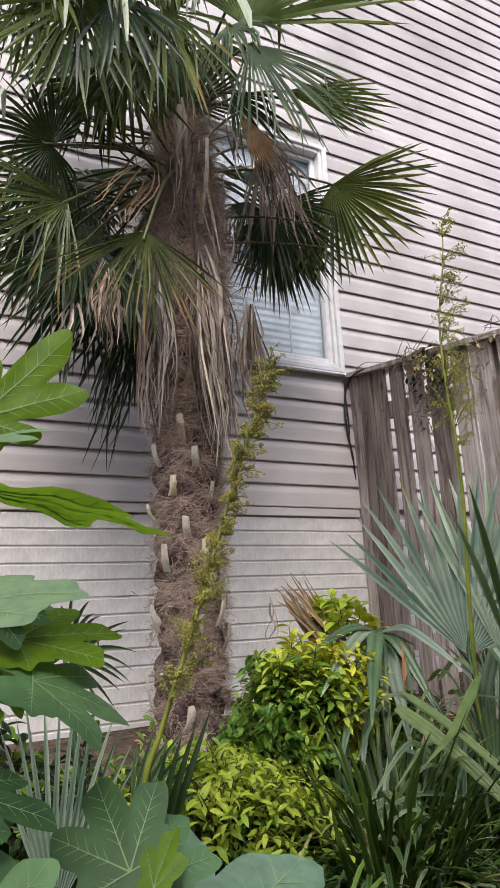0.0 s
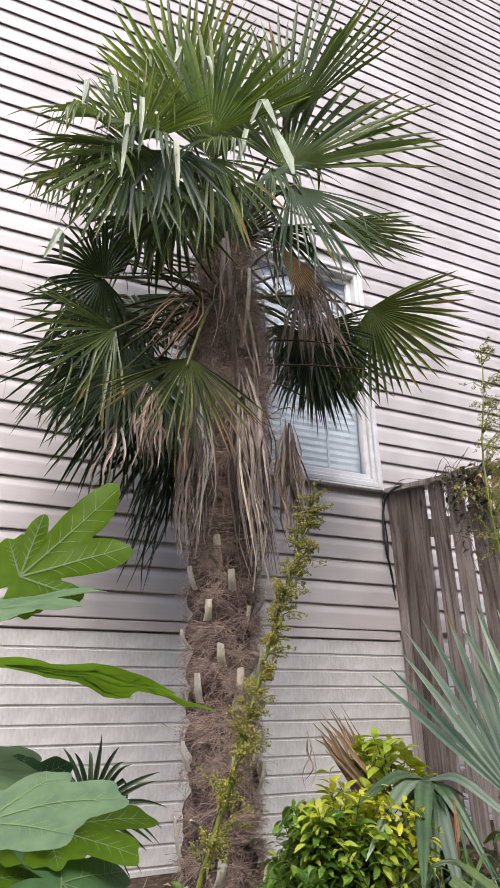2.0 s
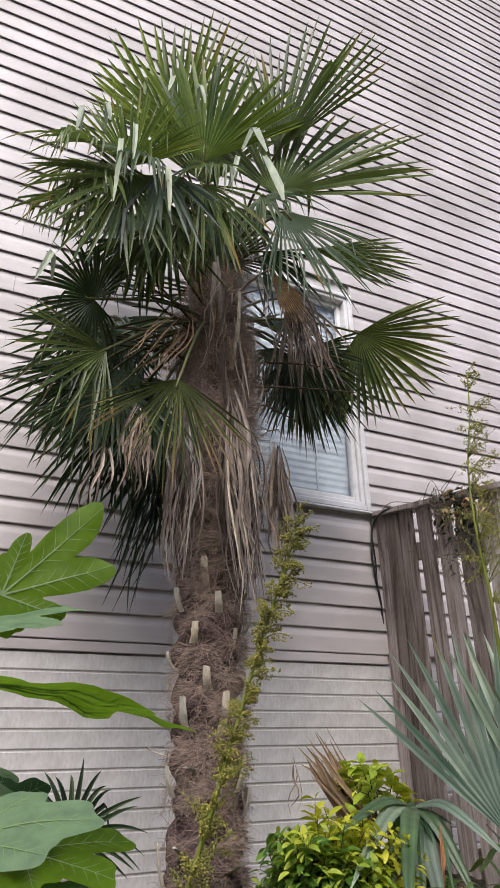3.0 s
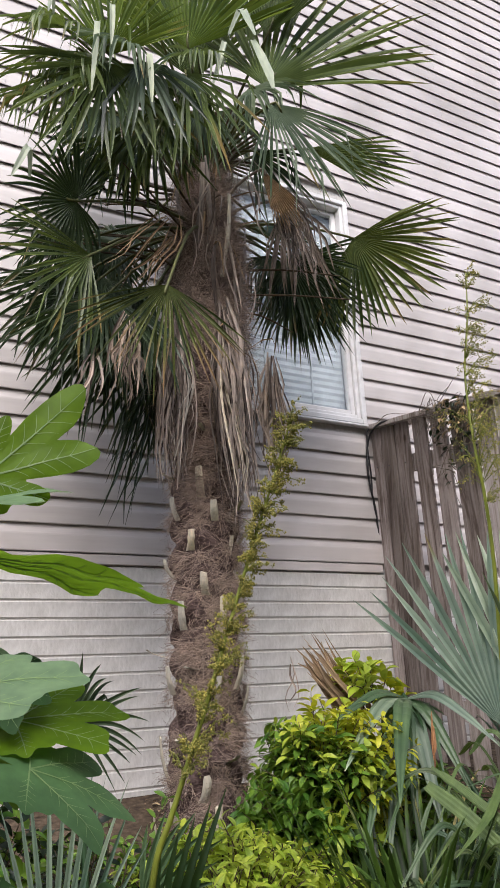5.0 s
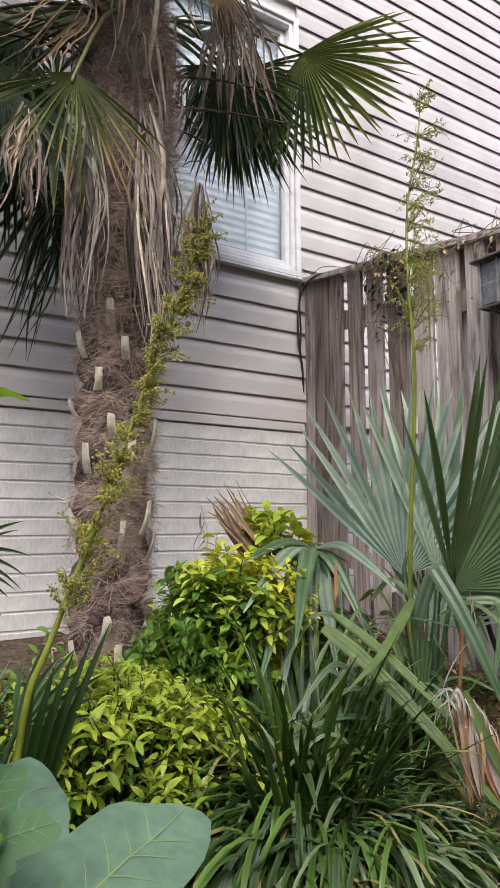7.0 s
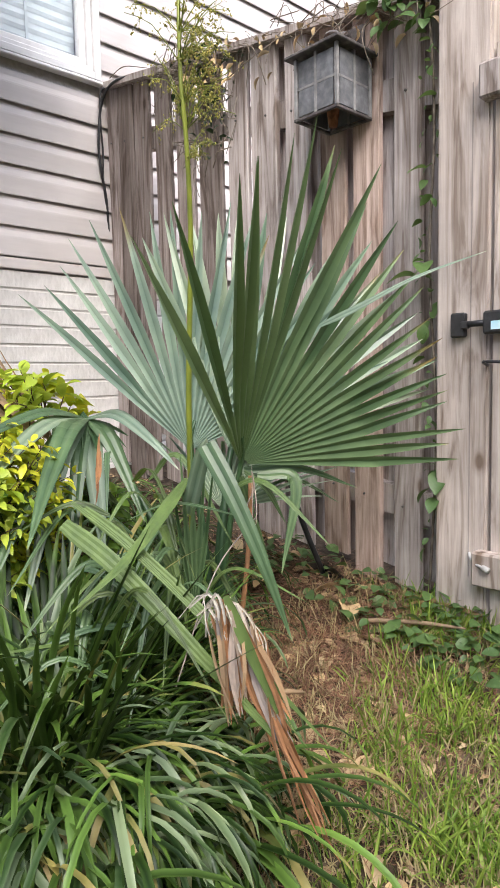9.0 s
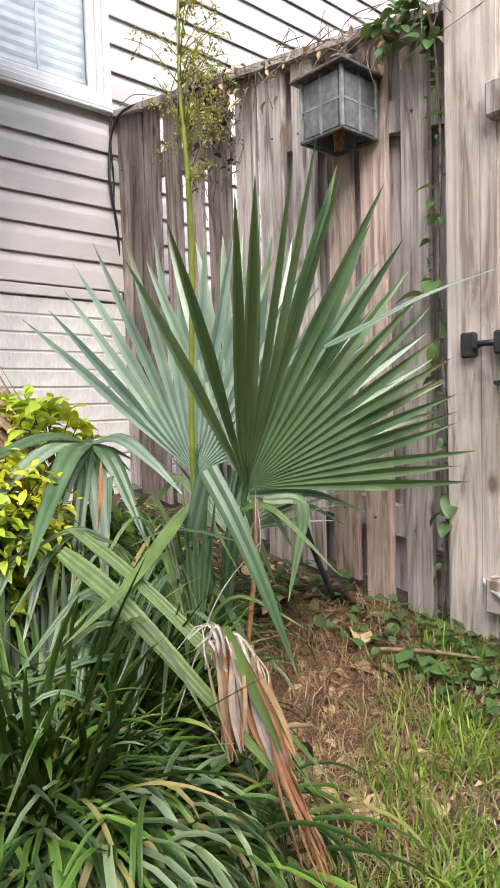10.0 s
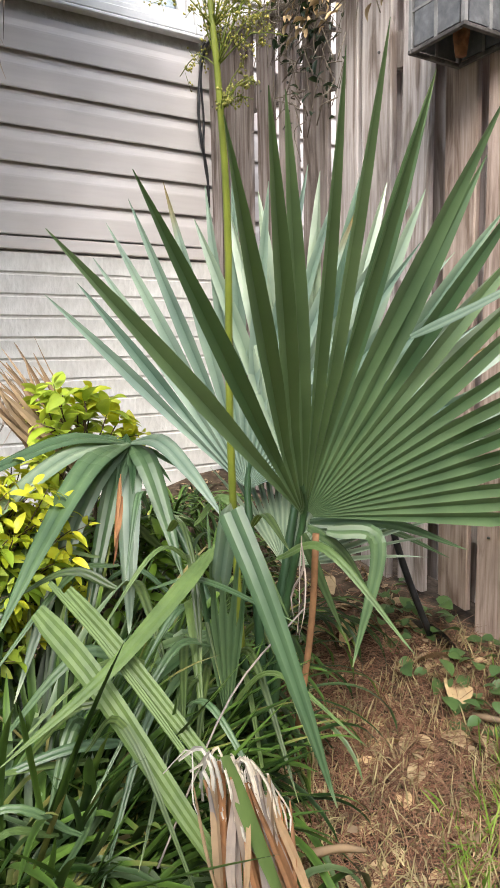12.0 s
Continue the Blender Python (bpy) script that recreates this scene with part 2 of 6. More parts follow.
# paler grey-green copy: the sky sheen of glossy blades is put into its colour
M_LIRIGREY = leaf_mat("pale_sheen_liriope_blade", (0.03, 0.07, 0.02), (0.24, 0.31, 0.19), 0.38, 0.08, (0.25, 0.4, 0.1), scale=10, spec=0.4, tone=True, withered=(0.36, 0.28, 0.16))
M_LIRIYEL = leaf_mat("yellowed_liriope_blade", (0.08, 0.11, 0.028), (0.29, 0.26, 0.09), 0.5, 0.1, (0.6, 0.5, 0.1), scale=22, tone=True, withered=(0.32, 0.25, 0.17))
M_GRASS = leaf_mat("lawn_grass", (0.07, 0.155, 0.018), (0.31, 0.425, 0.085), 0.5, 0.3, (0.45, 0.6, 0.1), scale=8)
M_STRAW = leaf_mat("pine_straw", (0.12, 0.052, 0.036), (0.34, 0.20, 0.145), 0.8, 0.0, scale=20, spec=0.2)
M_DRYGRASS = leaf_mat("dry_grass", (0.30, 0.24, 0.13), (0.48, 0.40, 0.24), 0.75, 0.1, (0.5, 0.4, 0.2), scale=20, spec=0.2)
M_LITTER = leaf_mat("fallen_leaf", (0.36, 0.24, 0.14), (0.62, 0.48, 0.33), 0.75, 0.1, (0.5, 0.35, 0.2), scale=30, spec=0.2)
M_IVY = leaf_mat("ivy_leaf", (0.04, 0.09, 0.03), (0.12, 0.20, 0.075), 0.42, 0.2, (0.3, 0.45, 0.1), scale=20)
M_VINE = rough_surface("dry_vine_stem", (0.10, 0.08, 0.065), (0.20, 0.165, 0.13), (0.32, 0.28, 0.23), 40, (1, 1, 1), 0.85, 0.2, 0.002, 8, 0.1)
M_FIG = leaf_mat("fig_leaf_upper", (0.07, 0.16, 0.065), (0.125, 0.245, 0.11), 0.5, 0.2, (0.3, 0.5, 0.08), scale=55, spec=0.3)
# sunlit and shaded copies: light and shade are put into the leaf colours
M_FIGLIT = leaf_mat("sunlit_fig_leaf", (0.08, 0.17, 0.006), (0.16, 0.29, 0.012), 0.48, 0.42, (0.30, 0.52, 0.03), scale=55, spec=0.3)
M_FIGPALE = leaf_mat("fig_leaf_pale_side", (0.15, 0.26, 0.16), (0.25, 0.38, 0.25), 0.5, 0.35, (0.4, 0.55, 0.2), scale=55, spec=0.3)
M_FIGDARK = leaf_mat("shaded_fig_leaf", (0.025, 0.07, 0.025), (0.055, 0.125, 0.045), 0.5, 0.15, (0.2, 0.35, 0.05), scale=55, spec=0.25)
M_FIGBLUE = leaf_mat("blue_green_fig_leaf", (0.15, 0.255, 0.185), (0.21, 0.335, 0.245), 0.5, 0.2, (0.3, 0.5, 0.15), scale=55, spec=0.3)
M_VEIN = leaf_mat("fig_leaf_vein", (0.27, 0.385, 0.20), (0.32, 0.44, 0.24), 0.55, 0.30, (0.4, 0.65, 0.15), scale=10)

glass_m, gnt, gb = base_mat("window_glass", 0.03, 0.5)
gb.inputs["Transmission Weight"].default_value = 1.0
gb.inputs["IOR"].default_value = 1.45
gb.inputs["Base Color"].default_value = (0.93, 0.96, 0.97, 1)


# ---------- geometry helpers ----------
def V(*a):
    return Vector(a)


def mesh_of(name, verts, faces, material, smooth=True, tones=None):
    me = bpy.data.meshes.new(name)
    me.from_pydata([tuple(v) for v in verts], [], faces)
    me.materials.append(material)
    if tones:
        me.attributes.new("tone", "FLOAT", "POINT").data.foreach_set("value", tones)
    if smooth:
        me.polygons.foreach_set("use_smooth", [True] * len(me.polygons))
    me.update()
    return me


def part(name, geo, material, parent=None, label="", smooth=True, kind=""):
    """One mesh object under its thing."""
    ob = new(name, mesh_of(name, geo[0], geo[1], material, smooth, geo[2] if len(geo) > 2 else None))
    ob.parent = parent
    return tagged(ob, label=label, kind=kind)


def thing(name, at, label, category, group="", kind=""):
    """An Empty at the base of a thing; parts are given in world places and moved under it."""
    ob = new(name)
    ob.empty_display_size = 0.1
    ob.location = at
    return tagged(ob, label, category, group, kind)


def rel(ob):
    """Lets a parent's parts keep world coordinates."""
    bpy.context.view_layer.update()
    for c in ob.children:
        c.matrix_parent_inverse = ob.matrix_world.inverted()


def join(geos):
    vs, fs = [], []
    for v, f in geos:
        o = len(vs)
        vs.extend(v)
        fs.extend([tuple(i + o for i in q) for q in f])
    return vs, fs


def box(x0, x1, y0, y1, z0, z1, bev=0.0):
    """A box with chamfered edges where bev > 0."""
    if bev <= 0:
        v = [V(x, y, z) for x in (x0, x1) for y in (y0, y1) for z in (z0, z1)]
        return v, [(0, 1, 3, 2), (4, 6, 7, 5), (0, 4, 5, 1), (2, 3, 7, 6), (0, 2, 6, 4), (1, 5, 7, 3)]
    bm = bmesh.new()
    bmesh.ops.create_cube(bm, size=1.0, matrix=Matrix.Translation(((x0 + x1) / 2, (y0 + y1) / 2, (z0 + z1) / 2)) @ Matrix.Diagonal((x1 - x0, y1 - y0, z1 - z0, 1)))
    bmesh.ops.bevel(bm, geom=bm.edges[:], offset=bev, segments=1, affect="EDGES")
    bm.verts.index_update()
    g = [v.co.copy() for v in bm.verts], [tuple(v.index for v in f.verts) for f in bm.faces]
    bm.free()
    return g


def tube(path, radii, sides=6):
    """A tapered tube along points."""
    vs, fs = [], []
    n = len(path)
    up = V(0.31, 0.87, 0.2)
    for i, p in enumerate(path):
        d = (path[min(i + 1, n - 1)] - path[max(i - 1, 0)]).normalized()
        a = d.cross(up)
        if a.length < 1e-3:
            a = d.cross(V(1, 0, 0))
        a.normalize()
        b = d.cross(a)
        r = radii[i] if hasattr(radii, "__len__") else radii
        for k in range(sides):
            t = 2 * math.pi * k / sides
            vs.append(p + (a * math.cos(t) + b * math.sin(t)) * r)
    for i in range(n - 1):
        for k in range(sides):
            k2 = (k + 1) % sides
            fs.append((i * sides + k, i * sides + k2, (i + 1) * sides + k2, (i + 1) * sides + k))
    fs.append(tuple(range(sides - 1, -1, -1)))
    fs.append(tuple(range((n - 1) * sides, n * sides)))
    return vs, fs


def spline(pts, n):
    """Smooth points through the given ones."""
    out = []
    P = [V(*p) for p in pts]
    P = [P[0] * 2 - P[1]] + P + [P[-1] * 2 - P[-2]]
    m = len(P) - 3
    for i in range(n + 1):
        t = i / n * m
        k = min(int(t), m - 1)
        t -= k
        a, b, c, d = P[k:k + 4]
        out.append(0.5 * ((2 * b) + (c - a) * t + (2 * a - 5 * b + 4 * c - d) * t * t + (3 * b - a - 3 * c + d) * t ** 3))
    return out


def ribbon(path, widths, normal, fold=0.0):
    """A leaf strap along points: two halves folded at the midrib."""
    vs, fs = [], []
    n = len(path)
    for i, p in enumerate(path):
        d = (path[min(i + 1, n - 1)] - path[max(i - 1, 0)]).normalized()
        s = d.cross(normal)
        if s.length < 1e-4:
            s = d.cross(V(0.3, 0.7, 0.2))
        s.normalize()
        nn = s.cross(d)
        w = widths[i] / 2
        vs += [p - s * w + nn * fold * w, p, p + s * w + nn * fold * w]
    for i in range(n - 1):
        a = i * 3
        fs += [(a, a + 1, a + 4, a + 3), (a + 1, a + 2, a + 5, a + 4)]
    return vs, fs


def blade(base, direction, length, width, droop, seed_side, n=6, fold=0.35):
    """An arching grass-like blade."""
    d = direction.normalized()
    pts = []
    for i in range(n + 1):
        t = i / n
        pts.append(base + d * (length * t) + V(0, 0, -droop * length * t ** 2.2))
    ws = [width * (0.7 + 0.3 * min(1, i / n * 4)) * (1 - max(0, (i / n - 0.55) / 0.45) ** 1.6 * 0.97) for i in range(n + 1)]
    nrm = V(0, 0, 1) + seed_side * 0.5
    return ribbon(pts, ws, nrm, fold)


def fan(hub, tip, face, spread=200, n=34, split=0.45, droop=0.25, kink=0.15, wide=0.90, rib=0.36, seed=1, jitter=0.09, bend=0.0, tip_drop=0.0, warp=1.0, split_end=None, taper=2.4, short=0.22, belly=0.38, brown=0.0, sway=0.4, pleat=0.85, lop=0.0):
    """A palm fan: one pleated sheet near the hub that divides into free, tapering segments."""
    r = random.Random(seed)
    a = tip - hub
    R = a.length
    a.normalize()
    nrm = (face - a * face.dot(a)).normalized()
    s = a.cross(nrm)
    half = radians(spread / 2)
    vs, fs, tones = [], [], []
    steps = (0.05, 0.30, 0.65, 1.0)
    edges = [-half + 2 * half * (i / n) ** warp for i in range(n + 1)]
    splits = [split + ((split_end or split) - split) * (i / n) for i in range(n + 1)]

    def env(phi):
        return R * (1 - short * (abs(phi) / half) ** 2) * (1 - lop * phi / half)

    def sheet(phi, t, w, up):
        L = env(phi)
        d = a * math.cos(phi) + s * math.sin(phi)
        p = hub + d * (t * L) + nrm * (rib * w * t * L * (1 if up else -0.6)) - nrm * (bend * R * t * t * abs(math.sin(phi)))
        return p + V(0, 0, -droop * L * 0.5 * t * t)

    ridge = []
    for i in range(n + 1):
        w = edges[min(i + 1, n)] - edges[max(i - 1, 0)]
        w = w / 2 if 0 < i < n else w
        row = []
        for t in steps:
            row.append(len(vs))
            vs.append(sheet(edges[i], t * splits[i], w, True))
            # pleat shading is put into the tone: pale ridges, dark valleys further down
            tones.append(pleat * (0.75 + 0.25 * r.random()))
        ridge.append(row)
    for i in range(n):
        phi = (edges[i] + edges[i + 1]) / 2
        dphi = edges[i + 1] - edges[i]
        sp = (splits[i] + splits[i + 1]) / 2
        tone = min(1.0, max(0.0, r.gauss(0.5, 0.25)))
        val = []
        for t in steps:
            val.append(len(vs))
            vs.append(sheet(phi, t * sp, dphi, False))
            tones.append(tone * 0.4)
        for k in range(len(steps) - 1):
            fs += [(ridge[i][k], val[k], val[k + 1], ridge[i][k + 1]), (val[k], ridge[i + 1][k], ridge[i + 1][k + 1], val[k + 1])]
        L = env(phi) * r.uniform(1 - jitter * 1.8, 1 + jitter)
        turn = r.uniform(-1, 1) * dphi * sway
        d = (a * math.cos(phi + turn) + s * math.sin(phi + turn)).normalized()
        side = (s * math.cos(phi) - a * math.sin(phi)).normalized()
        p0 = vs[val[-1]]
        w0 = (vs[ridge[i][-1]] - vs[ridge[i + 1][-1]]).length
        kk = r.uniform(0.15, 0.7) if r.random() < kink else 9
        dr = (droop + tip_drop) * r.uniform(0.5, 1.6)
        tw = r.uniform(-1.0, 1.0) * (0.4 if kink == 0 else 1.2)
        lift = r.uniform(-0.10, 0.10)
        prev = (ridge[i][-1], val[-1], ridge[i + 1][-1])
        free = (1 - sp) * L
        pk = None
        dry = r.uniform(0.45, 0.95) if r.random() < brown else 9
        for u in (0.14, 0.30, 0.48, 0.66, 0.82, 0.93, 1.0):
            p = p0 + d * (u * free) + nrm * (lift * free * u) + V(0, 0, -dr * free * u * u)
            if u > kk:
                if pk is None:
                    pk = p0 + d * (kk * free) + nrm * (lift * free * kk) + V(0, 0, -dr * free * kk * kk)
                p = pk + V(0, 0, -(u - kk) * free) + d * ((u - kk) * free * 0.18) + side * (tw * 0.12 * (u - kk) * free)
            rr = sp + u * (1 - sp)
            w = 2 * math.tan(dphi / 2) * min(rr, belly) * env(phi) * (1 + (wide - 1) * min(1, u * 4)) * (1 - (max(0, rr - belly) / (1 - belly)) ** taper * 0.97)
            sd = (side * math.cos(tw * u) + nrm * math.sin(tw * u)).normalized()
            up = d.cross(sd)
            if up.dot(nrm) < 0:
                up = -up
            h = rib * 1.4 * w
            cur = (len(vs), len(vs) + 1, len(vs) + 2)
            vs += [p - sd * w / 2 + up * h, p, p + sd * w / 2 + up * h]
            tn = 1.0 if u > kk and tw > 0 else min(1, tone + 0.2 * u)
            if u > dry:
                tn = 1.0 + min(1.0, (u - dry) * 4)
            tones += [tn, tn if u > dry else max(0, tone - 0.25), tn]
            fs += [(prev[0], prev[1], cur[1], cur[0]), (prev[1], prev[2], cur[2], cur[1])]
            prev = cur
    return vs, fs, tones


def strap(pts, width, normal, ribs=3, n=14, depth=0.17, taper=2.6, start=0.45):
    """A torn palmetto leaf strip: several lengthwise pleats that run to one tip."""
    path = spline(pts, n)
    vs, fs, tones = [], [], []
    m = 2 * ribs + 1
    for i, p in enumerate(path):
        d = (path[min(i + 1, n)] - path[max(i - 1, 0)]).normalized()
        s = d.cross(normal).normalized()
        nn = s.cross(d)
        t = i / n
        w = width * min(1.0, start + t * 3) * (1 - t ** taper * 0.96)
        for k in range(m):
            vs.append(p + s * (w * (k / (m - 1) - 0.5)) + nn * (w / m * depth * 2 * (1 if k % 2 else 0)))
            # fold shading put into the tone: ridges paler than creases, tip withered
            tones.append((0.50 if k % 2 else 0.12) if t < 0.93 else 1.4)
    for i in range(n):
        for k in range(m - 1):
            a = i * m + k
            fs.append((a, a + 1, a + m + 1, a + m))
    return vs, fs, tones


def arc_blade(base, az, e0, e1, length, width, n=8, fold=0.4, sway=0.0, hold=0.0):
    """A blade that leaves the ground steeply and bows over to its tip."""
    pts, p = [base], base.copy()
    for i in range(n):
        t = (i + 0.5) / n
        e = e0 + (e1 - e0) * (max(0.0, t - hold) / (1 - hold)) ** (1.0 if hold else 1.25)
        a = az + sway * t
        p = p + V(math.cos(a) * math.cos(e), math.sin(a) * math.cos(e), math.sin(e)) * (length / n)
        pts.append(p.copy())
    ws = [width * (0.65 + 0.35 * min(1, i / n * 4)) * (1 - max(0, (i / n - 0.62) / 0.38) ** 2.4 * 0.94) for i in range(n + 1)]
    q = V(-math.sin(az), math.cos(az), 0)
    nrm = q.cross(V(math.cos(az), math.sin(az), 0.4))
    return ribbon(pts, ws, V(math.cos(az) * 0.5, math.sin(az) * 0.5, 0.8) if nrm.length == 0 else (nrm if nrm.z > 0 else -nrm), fold)


def frond(owner, root, hub, tip, material, face=None, spread=200, stem=0.0052, name="frond", stem_mat=None, label="", sag=0.05, seed=1, **kw):
    """A palm frond: the blade and, under it, its stem from the crown."""
    hub, tip, root = V(*hub), V(*tip), V(*root)
    face = V(*face) if face else V(-0.45 + 0.25 * math.sin(seed * 7.3), -0.8, 0.25 + 0.35 * math.sin(seed * 3.1))
    b = part(name, fan(hub, tip, face, spread, seed=seed, **kw), material, owner, label, smooth=False)
    mid = (root + hub) / 2 + V(0, 0, sag)
    path = spline([root, mid, hub, hub + (tip - hub) * 0.12], 8)
    part("petiole", tube(path, [stem * (1.5 - 0.8 * i / 8) for i in range(9)], 5), stem_mat or M_PETIOLE, b)
    return b


def hanging(owner, top, bottom, material, count, width, spread_x, spread_y, seed, name="dead_frond", label="", w=0.012, single=False, wob=1.0):
    """A bunch of dry strips that hang from one stem; single: each strip an object."""
    r = random.Random(seed)
    top, bottom = V(*top), V(*bottom)
    geos = []
    L = (top - bottom).length
    for i in range(count):
        u, v = r.uniform(-1, 1), r.uniform(-1, 1)
        end = bottom + V(u * spread_x, v * spread_y, r.uniform(-0.12, 0.34) * L)
        st = top + V(u * spread_x * 0.35, v * spread_y * 0.35, r.uniform(-0.28, 0.05) * L)
        m1 = st.lerp(end, 0.35) + V(u * spread_x * 0.4 + r.uniform(-1, 1) * 0.018 * wob, v * spread_y * 0.4 + r.uniform(-1, 1) * 0.018 * wob, 0)
        m2 = st.lerp(end, 0.7) + V(r.uniform(-1, 1) * 0.03 * wob, r.uniform(-1, 1) * 0.03 * wob, 0)
        p = spline([st, m1, m2, end], 7)
        ww = w * r.uniform(0.35, 1.5)
        geos.append(ribbon(p, [ww * (0.5 + 0.5 * min(1, k / 2)) * (1 - (k / 7) ** 2.5 * 0.9) for k in range(8)], V(r.uniform(-1.6, 1.2), -1, r.uniform(-0.5, 0.5)).normalized(), r.uniform(0.2, 1.1)))
    if single:
        for g in geos:
            part(name, g, material, owner, label, smooth=False)
        return None
    return part(name, join(geos), material, owner, label, smooth=False)


# ---------- ground ----------
def ground_sheet():
    xs = [-400, -120, -40, -15, -8] + [-5 + 0.1 * i for i in range(71)] + [4, 8, 15, 40, 120, 400]
    ys = [-400, -120, -40, -15, -8] + [-5 + 0.1 * i for i in range(53)] + [2, 8, 40, 120, 400]
    vs = [V(x, y, ground_z(x, y)) for y in ys for x in xs]
    n = len(xs)
    fs = [(j * n + i, j * n + i + 1, (j + 1) * n + i + 1, (j + 1) * n + i) for j in range(len(ys) - 1) for i in range(n - 1)]
    return vs, fs


tagged(part("ground", ground_sheet(), M_SOIL), "dark soil yard sloping gently away from the house", "ground", kind="structure")

# ---------- house wall ----------
WX0, WX1, WZ0, WZ1 = -0.91, -0.022, 1.899, 3.345      # window, outer edges of its frame
wall = tagged(part("wall_north", join([
    box(-7, WX0 + 0.03, 0.012, 0.16, -0.6, 8.2), box(WX1 - 0.03, 9, 0.012, 0.16, -0.6, 8.2),
    box(WX0 + 0.03, WX1 - 0.03, 0.012, 0.16, -0.6, WZ0 + 0.03), box(WX0 + 0.03, WX1 - 0.03, 0.012, 0.16, WZ1 - 0.03, 8.2)]), M_MORTAR, smooth=False),
    "house wall of pale vinyl siding over white-painted brick", "wall", kind="structure")


def siding_board(x0, x1, z):
    """One lap of siding: sloping face, rounded butt and an open hollow behind it."""
    prof = [(0.008, 0.013), (-0.0105, 0.013), (-0.012, 0.001), (-0.016, -0.001), (-0.0175, 0.003), (-0.0172, 0.010), (-0.0158, 0.066), (-0.0148, 0.073), (-0.0115, 0.083), (-0.0062, 0.097), (-0.003, LAP + 0.006), (0.008, LAP + 0.006)]
    n = len(prof)
    vs = [V(x, y, z + dz) for x in (x0, x1) for y, dz in prof]
    fs = [(i, i + 1, n + i + 1, n + i) for i in range(n - 1)] + [tuple(range(n - 1, -1, -1)), tuple(range(n, 2 * n))]
    return vs, fs


first = ZB + 0.052
for i in range(60):
    z = first + LAP * i
    seams = [-7.0, -4.2 + 1.1 * ((i * 7) % 3), 0.9 + 0.9 * ((i * 5) % 4), 9.0]
    cut = z + LAP > WZ0 + 0.02 and z < WZ1 - 0.02
    for a, b in zip(seams[:-1], seams[1:]):
        spans = [(a, b)]
        if cut and a < WX0 < b:
            spans = [(a, WX0 - 0.002), (WX1 + 0.006, b)]
        for p, q in spans:
            part("siding_board", siding_board(p, q - 0.001, z), M_SIDING, wall, smooth=False)
part("starter_strip", box(-7, 0.0, -0.014, 0.011, ZB + 0.004, ZB + 0.046, 0.003), M_SIDING, wall, smooth=False)

part("mortar_bed", box(-6.99, 8.99, 0.0005, 0.0115, -0.6, ZB - 0.001), M_MORTAR, wall, smooth=False)

# unseen dark wall across the yard, added to block low sky light
tagged(part("wall_south", box(-9, 10, -7.4, -7.1, -0.8, 4.8), M_DARKWALL, smooth=False), "unseen plain dark wall added to cut low light", "wall", kind="structure")

# window
win = tagged(thing("window_1", (-0.45, 0, WZ0), "white vinyl window with closed pale blinds", "window", kind="structure"))


def rect_ring(x0, x1, z0, z1, w, y0, y1, bev=0.003):
    return join([box(x0, x0 + w, y0, y1, z0, z1, bev), box(x1 - w, x1, y0, y1, z0, z1, bev),
                 box(x0 + w, x1 - w, y0, y1, z0, z0 + w, bev), box(x0 + w, x1 - w, y0, y1, z1 - w, z1, bev)])


part("window_frame", rect_ring(WX0, WX1, WZ0, WZ1, 0.030, -0.030, 0.10), M_TRIM, win, smooth=False)
part("inner_frame", rect_ring(WX0 + 0.031, WX1 - 0.031, WZ0 + 0.031, WZ1 - 0.031, 0.022, -0.016, 0.09), M_TRIM, win, smooth=False)
part("window_sill", box(WX0 - 0.01, WX1 + 0.004, -0.034, 0.0, WZ0 - 0.016, WZ0 - 0.002, 0.004), M_TRIM, win, smooth=False)
ZM = (WZ0 + WZ1) / 2
for k, (a, b, y) in enumerate(((WZ0 + 0.054, ZM + 0.015, 0.0), (ZM - 0.015, WZ1 - 0.054, 0.03))):
    sash = part("sash", rect_ring(WX0 + 0.054, WX1 - 0.054, a, b, 0.028, y, y + 0.028), M_TRIM, win, smooth=False)
    pane = part("pane", box(WX0 + 0.08, WX1 - 0.08, y + 0.012, y + 0.016, a + 0.026, b - 0.026), glass_m, sash, smooth=False)
    pane.visible_shadow = False
z = WZ0 + 0.07
while z < WZ1 - 0.07:
    part("slat", ([V(WX0 + 0.06, 0.082, z), V(WX1 - 0.06, 0.082, z), V(WX1 - 0.06, 0.0785, z + 0.017), V(WX0 + 0.06, 0.0785, z + 0.017), V(WX1 - 0.06, 0.084, z + 0.044), V(WX0 + 0.06, 0.084, z + 0.044)],
                 [(0, 1, 2, 3), (3, 2, 4, 5)]), M_BLIND, win, smooth=False)
    z += 0.040
for x in (-0.295, -0.58):
    part("ladder_tape", box(x - 0.006, x + 0.006, 0.069, 0.072, WZ0 + 0.05, WZ1 - 0.05), M_BLIND, win, smooth=False)
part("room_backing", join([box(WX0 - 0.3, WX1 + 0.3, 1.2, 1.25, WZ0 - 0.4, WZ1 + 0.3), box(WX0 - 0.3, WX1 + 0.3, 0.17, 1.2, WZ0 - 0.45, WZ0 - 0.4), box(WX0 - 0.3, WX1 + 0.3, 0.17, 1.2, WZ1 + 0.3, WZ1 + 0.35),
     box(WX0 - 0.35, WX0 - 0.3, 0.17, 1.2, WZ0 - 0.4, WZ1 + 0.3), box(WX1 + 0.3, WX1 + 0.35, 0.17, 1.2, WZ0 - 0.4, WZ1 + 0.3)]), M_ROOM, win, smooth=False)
rel(win)


# ---------- fence ----------
SL = 0.166


def fence_top(y):
    return 1.878 + SL * y


def fence_foot(y):
    return 0.33 + SL * y


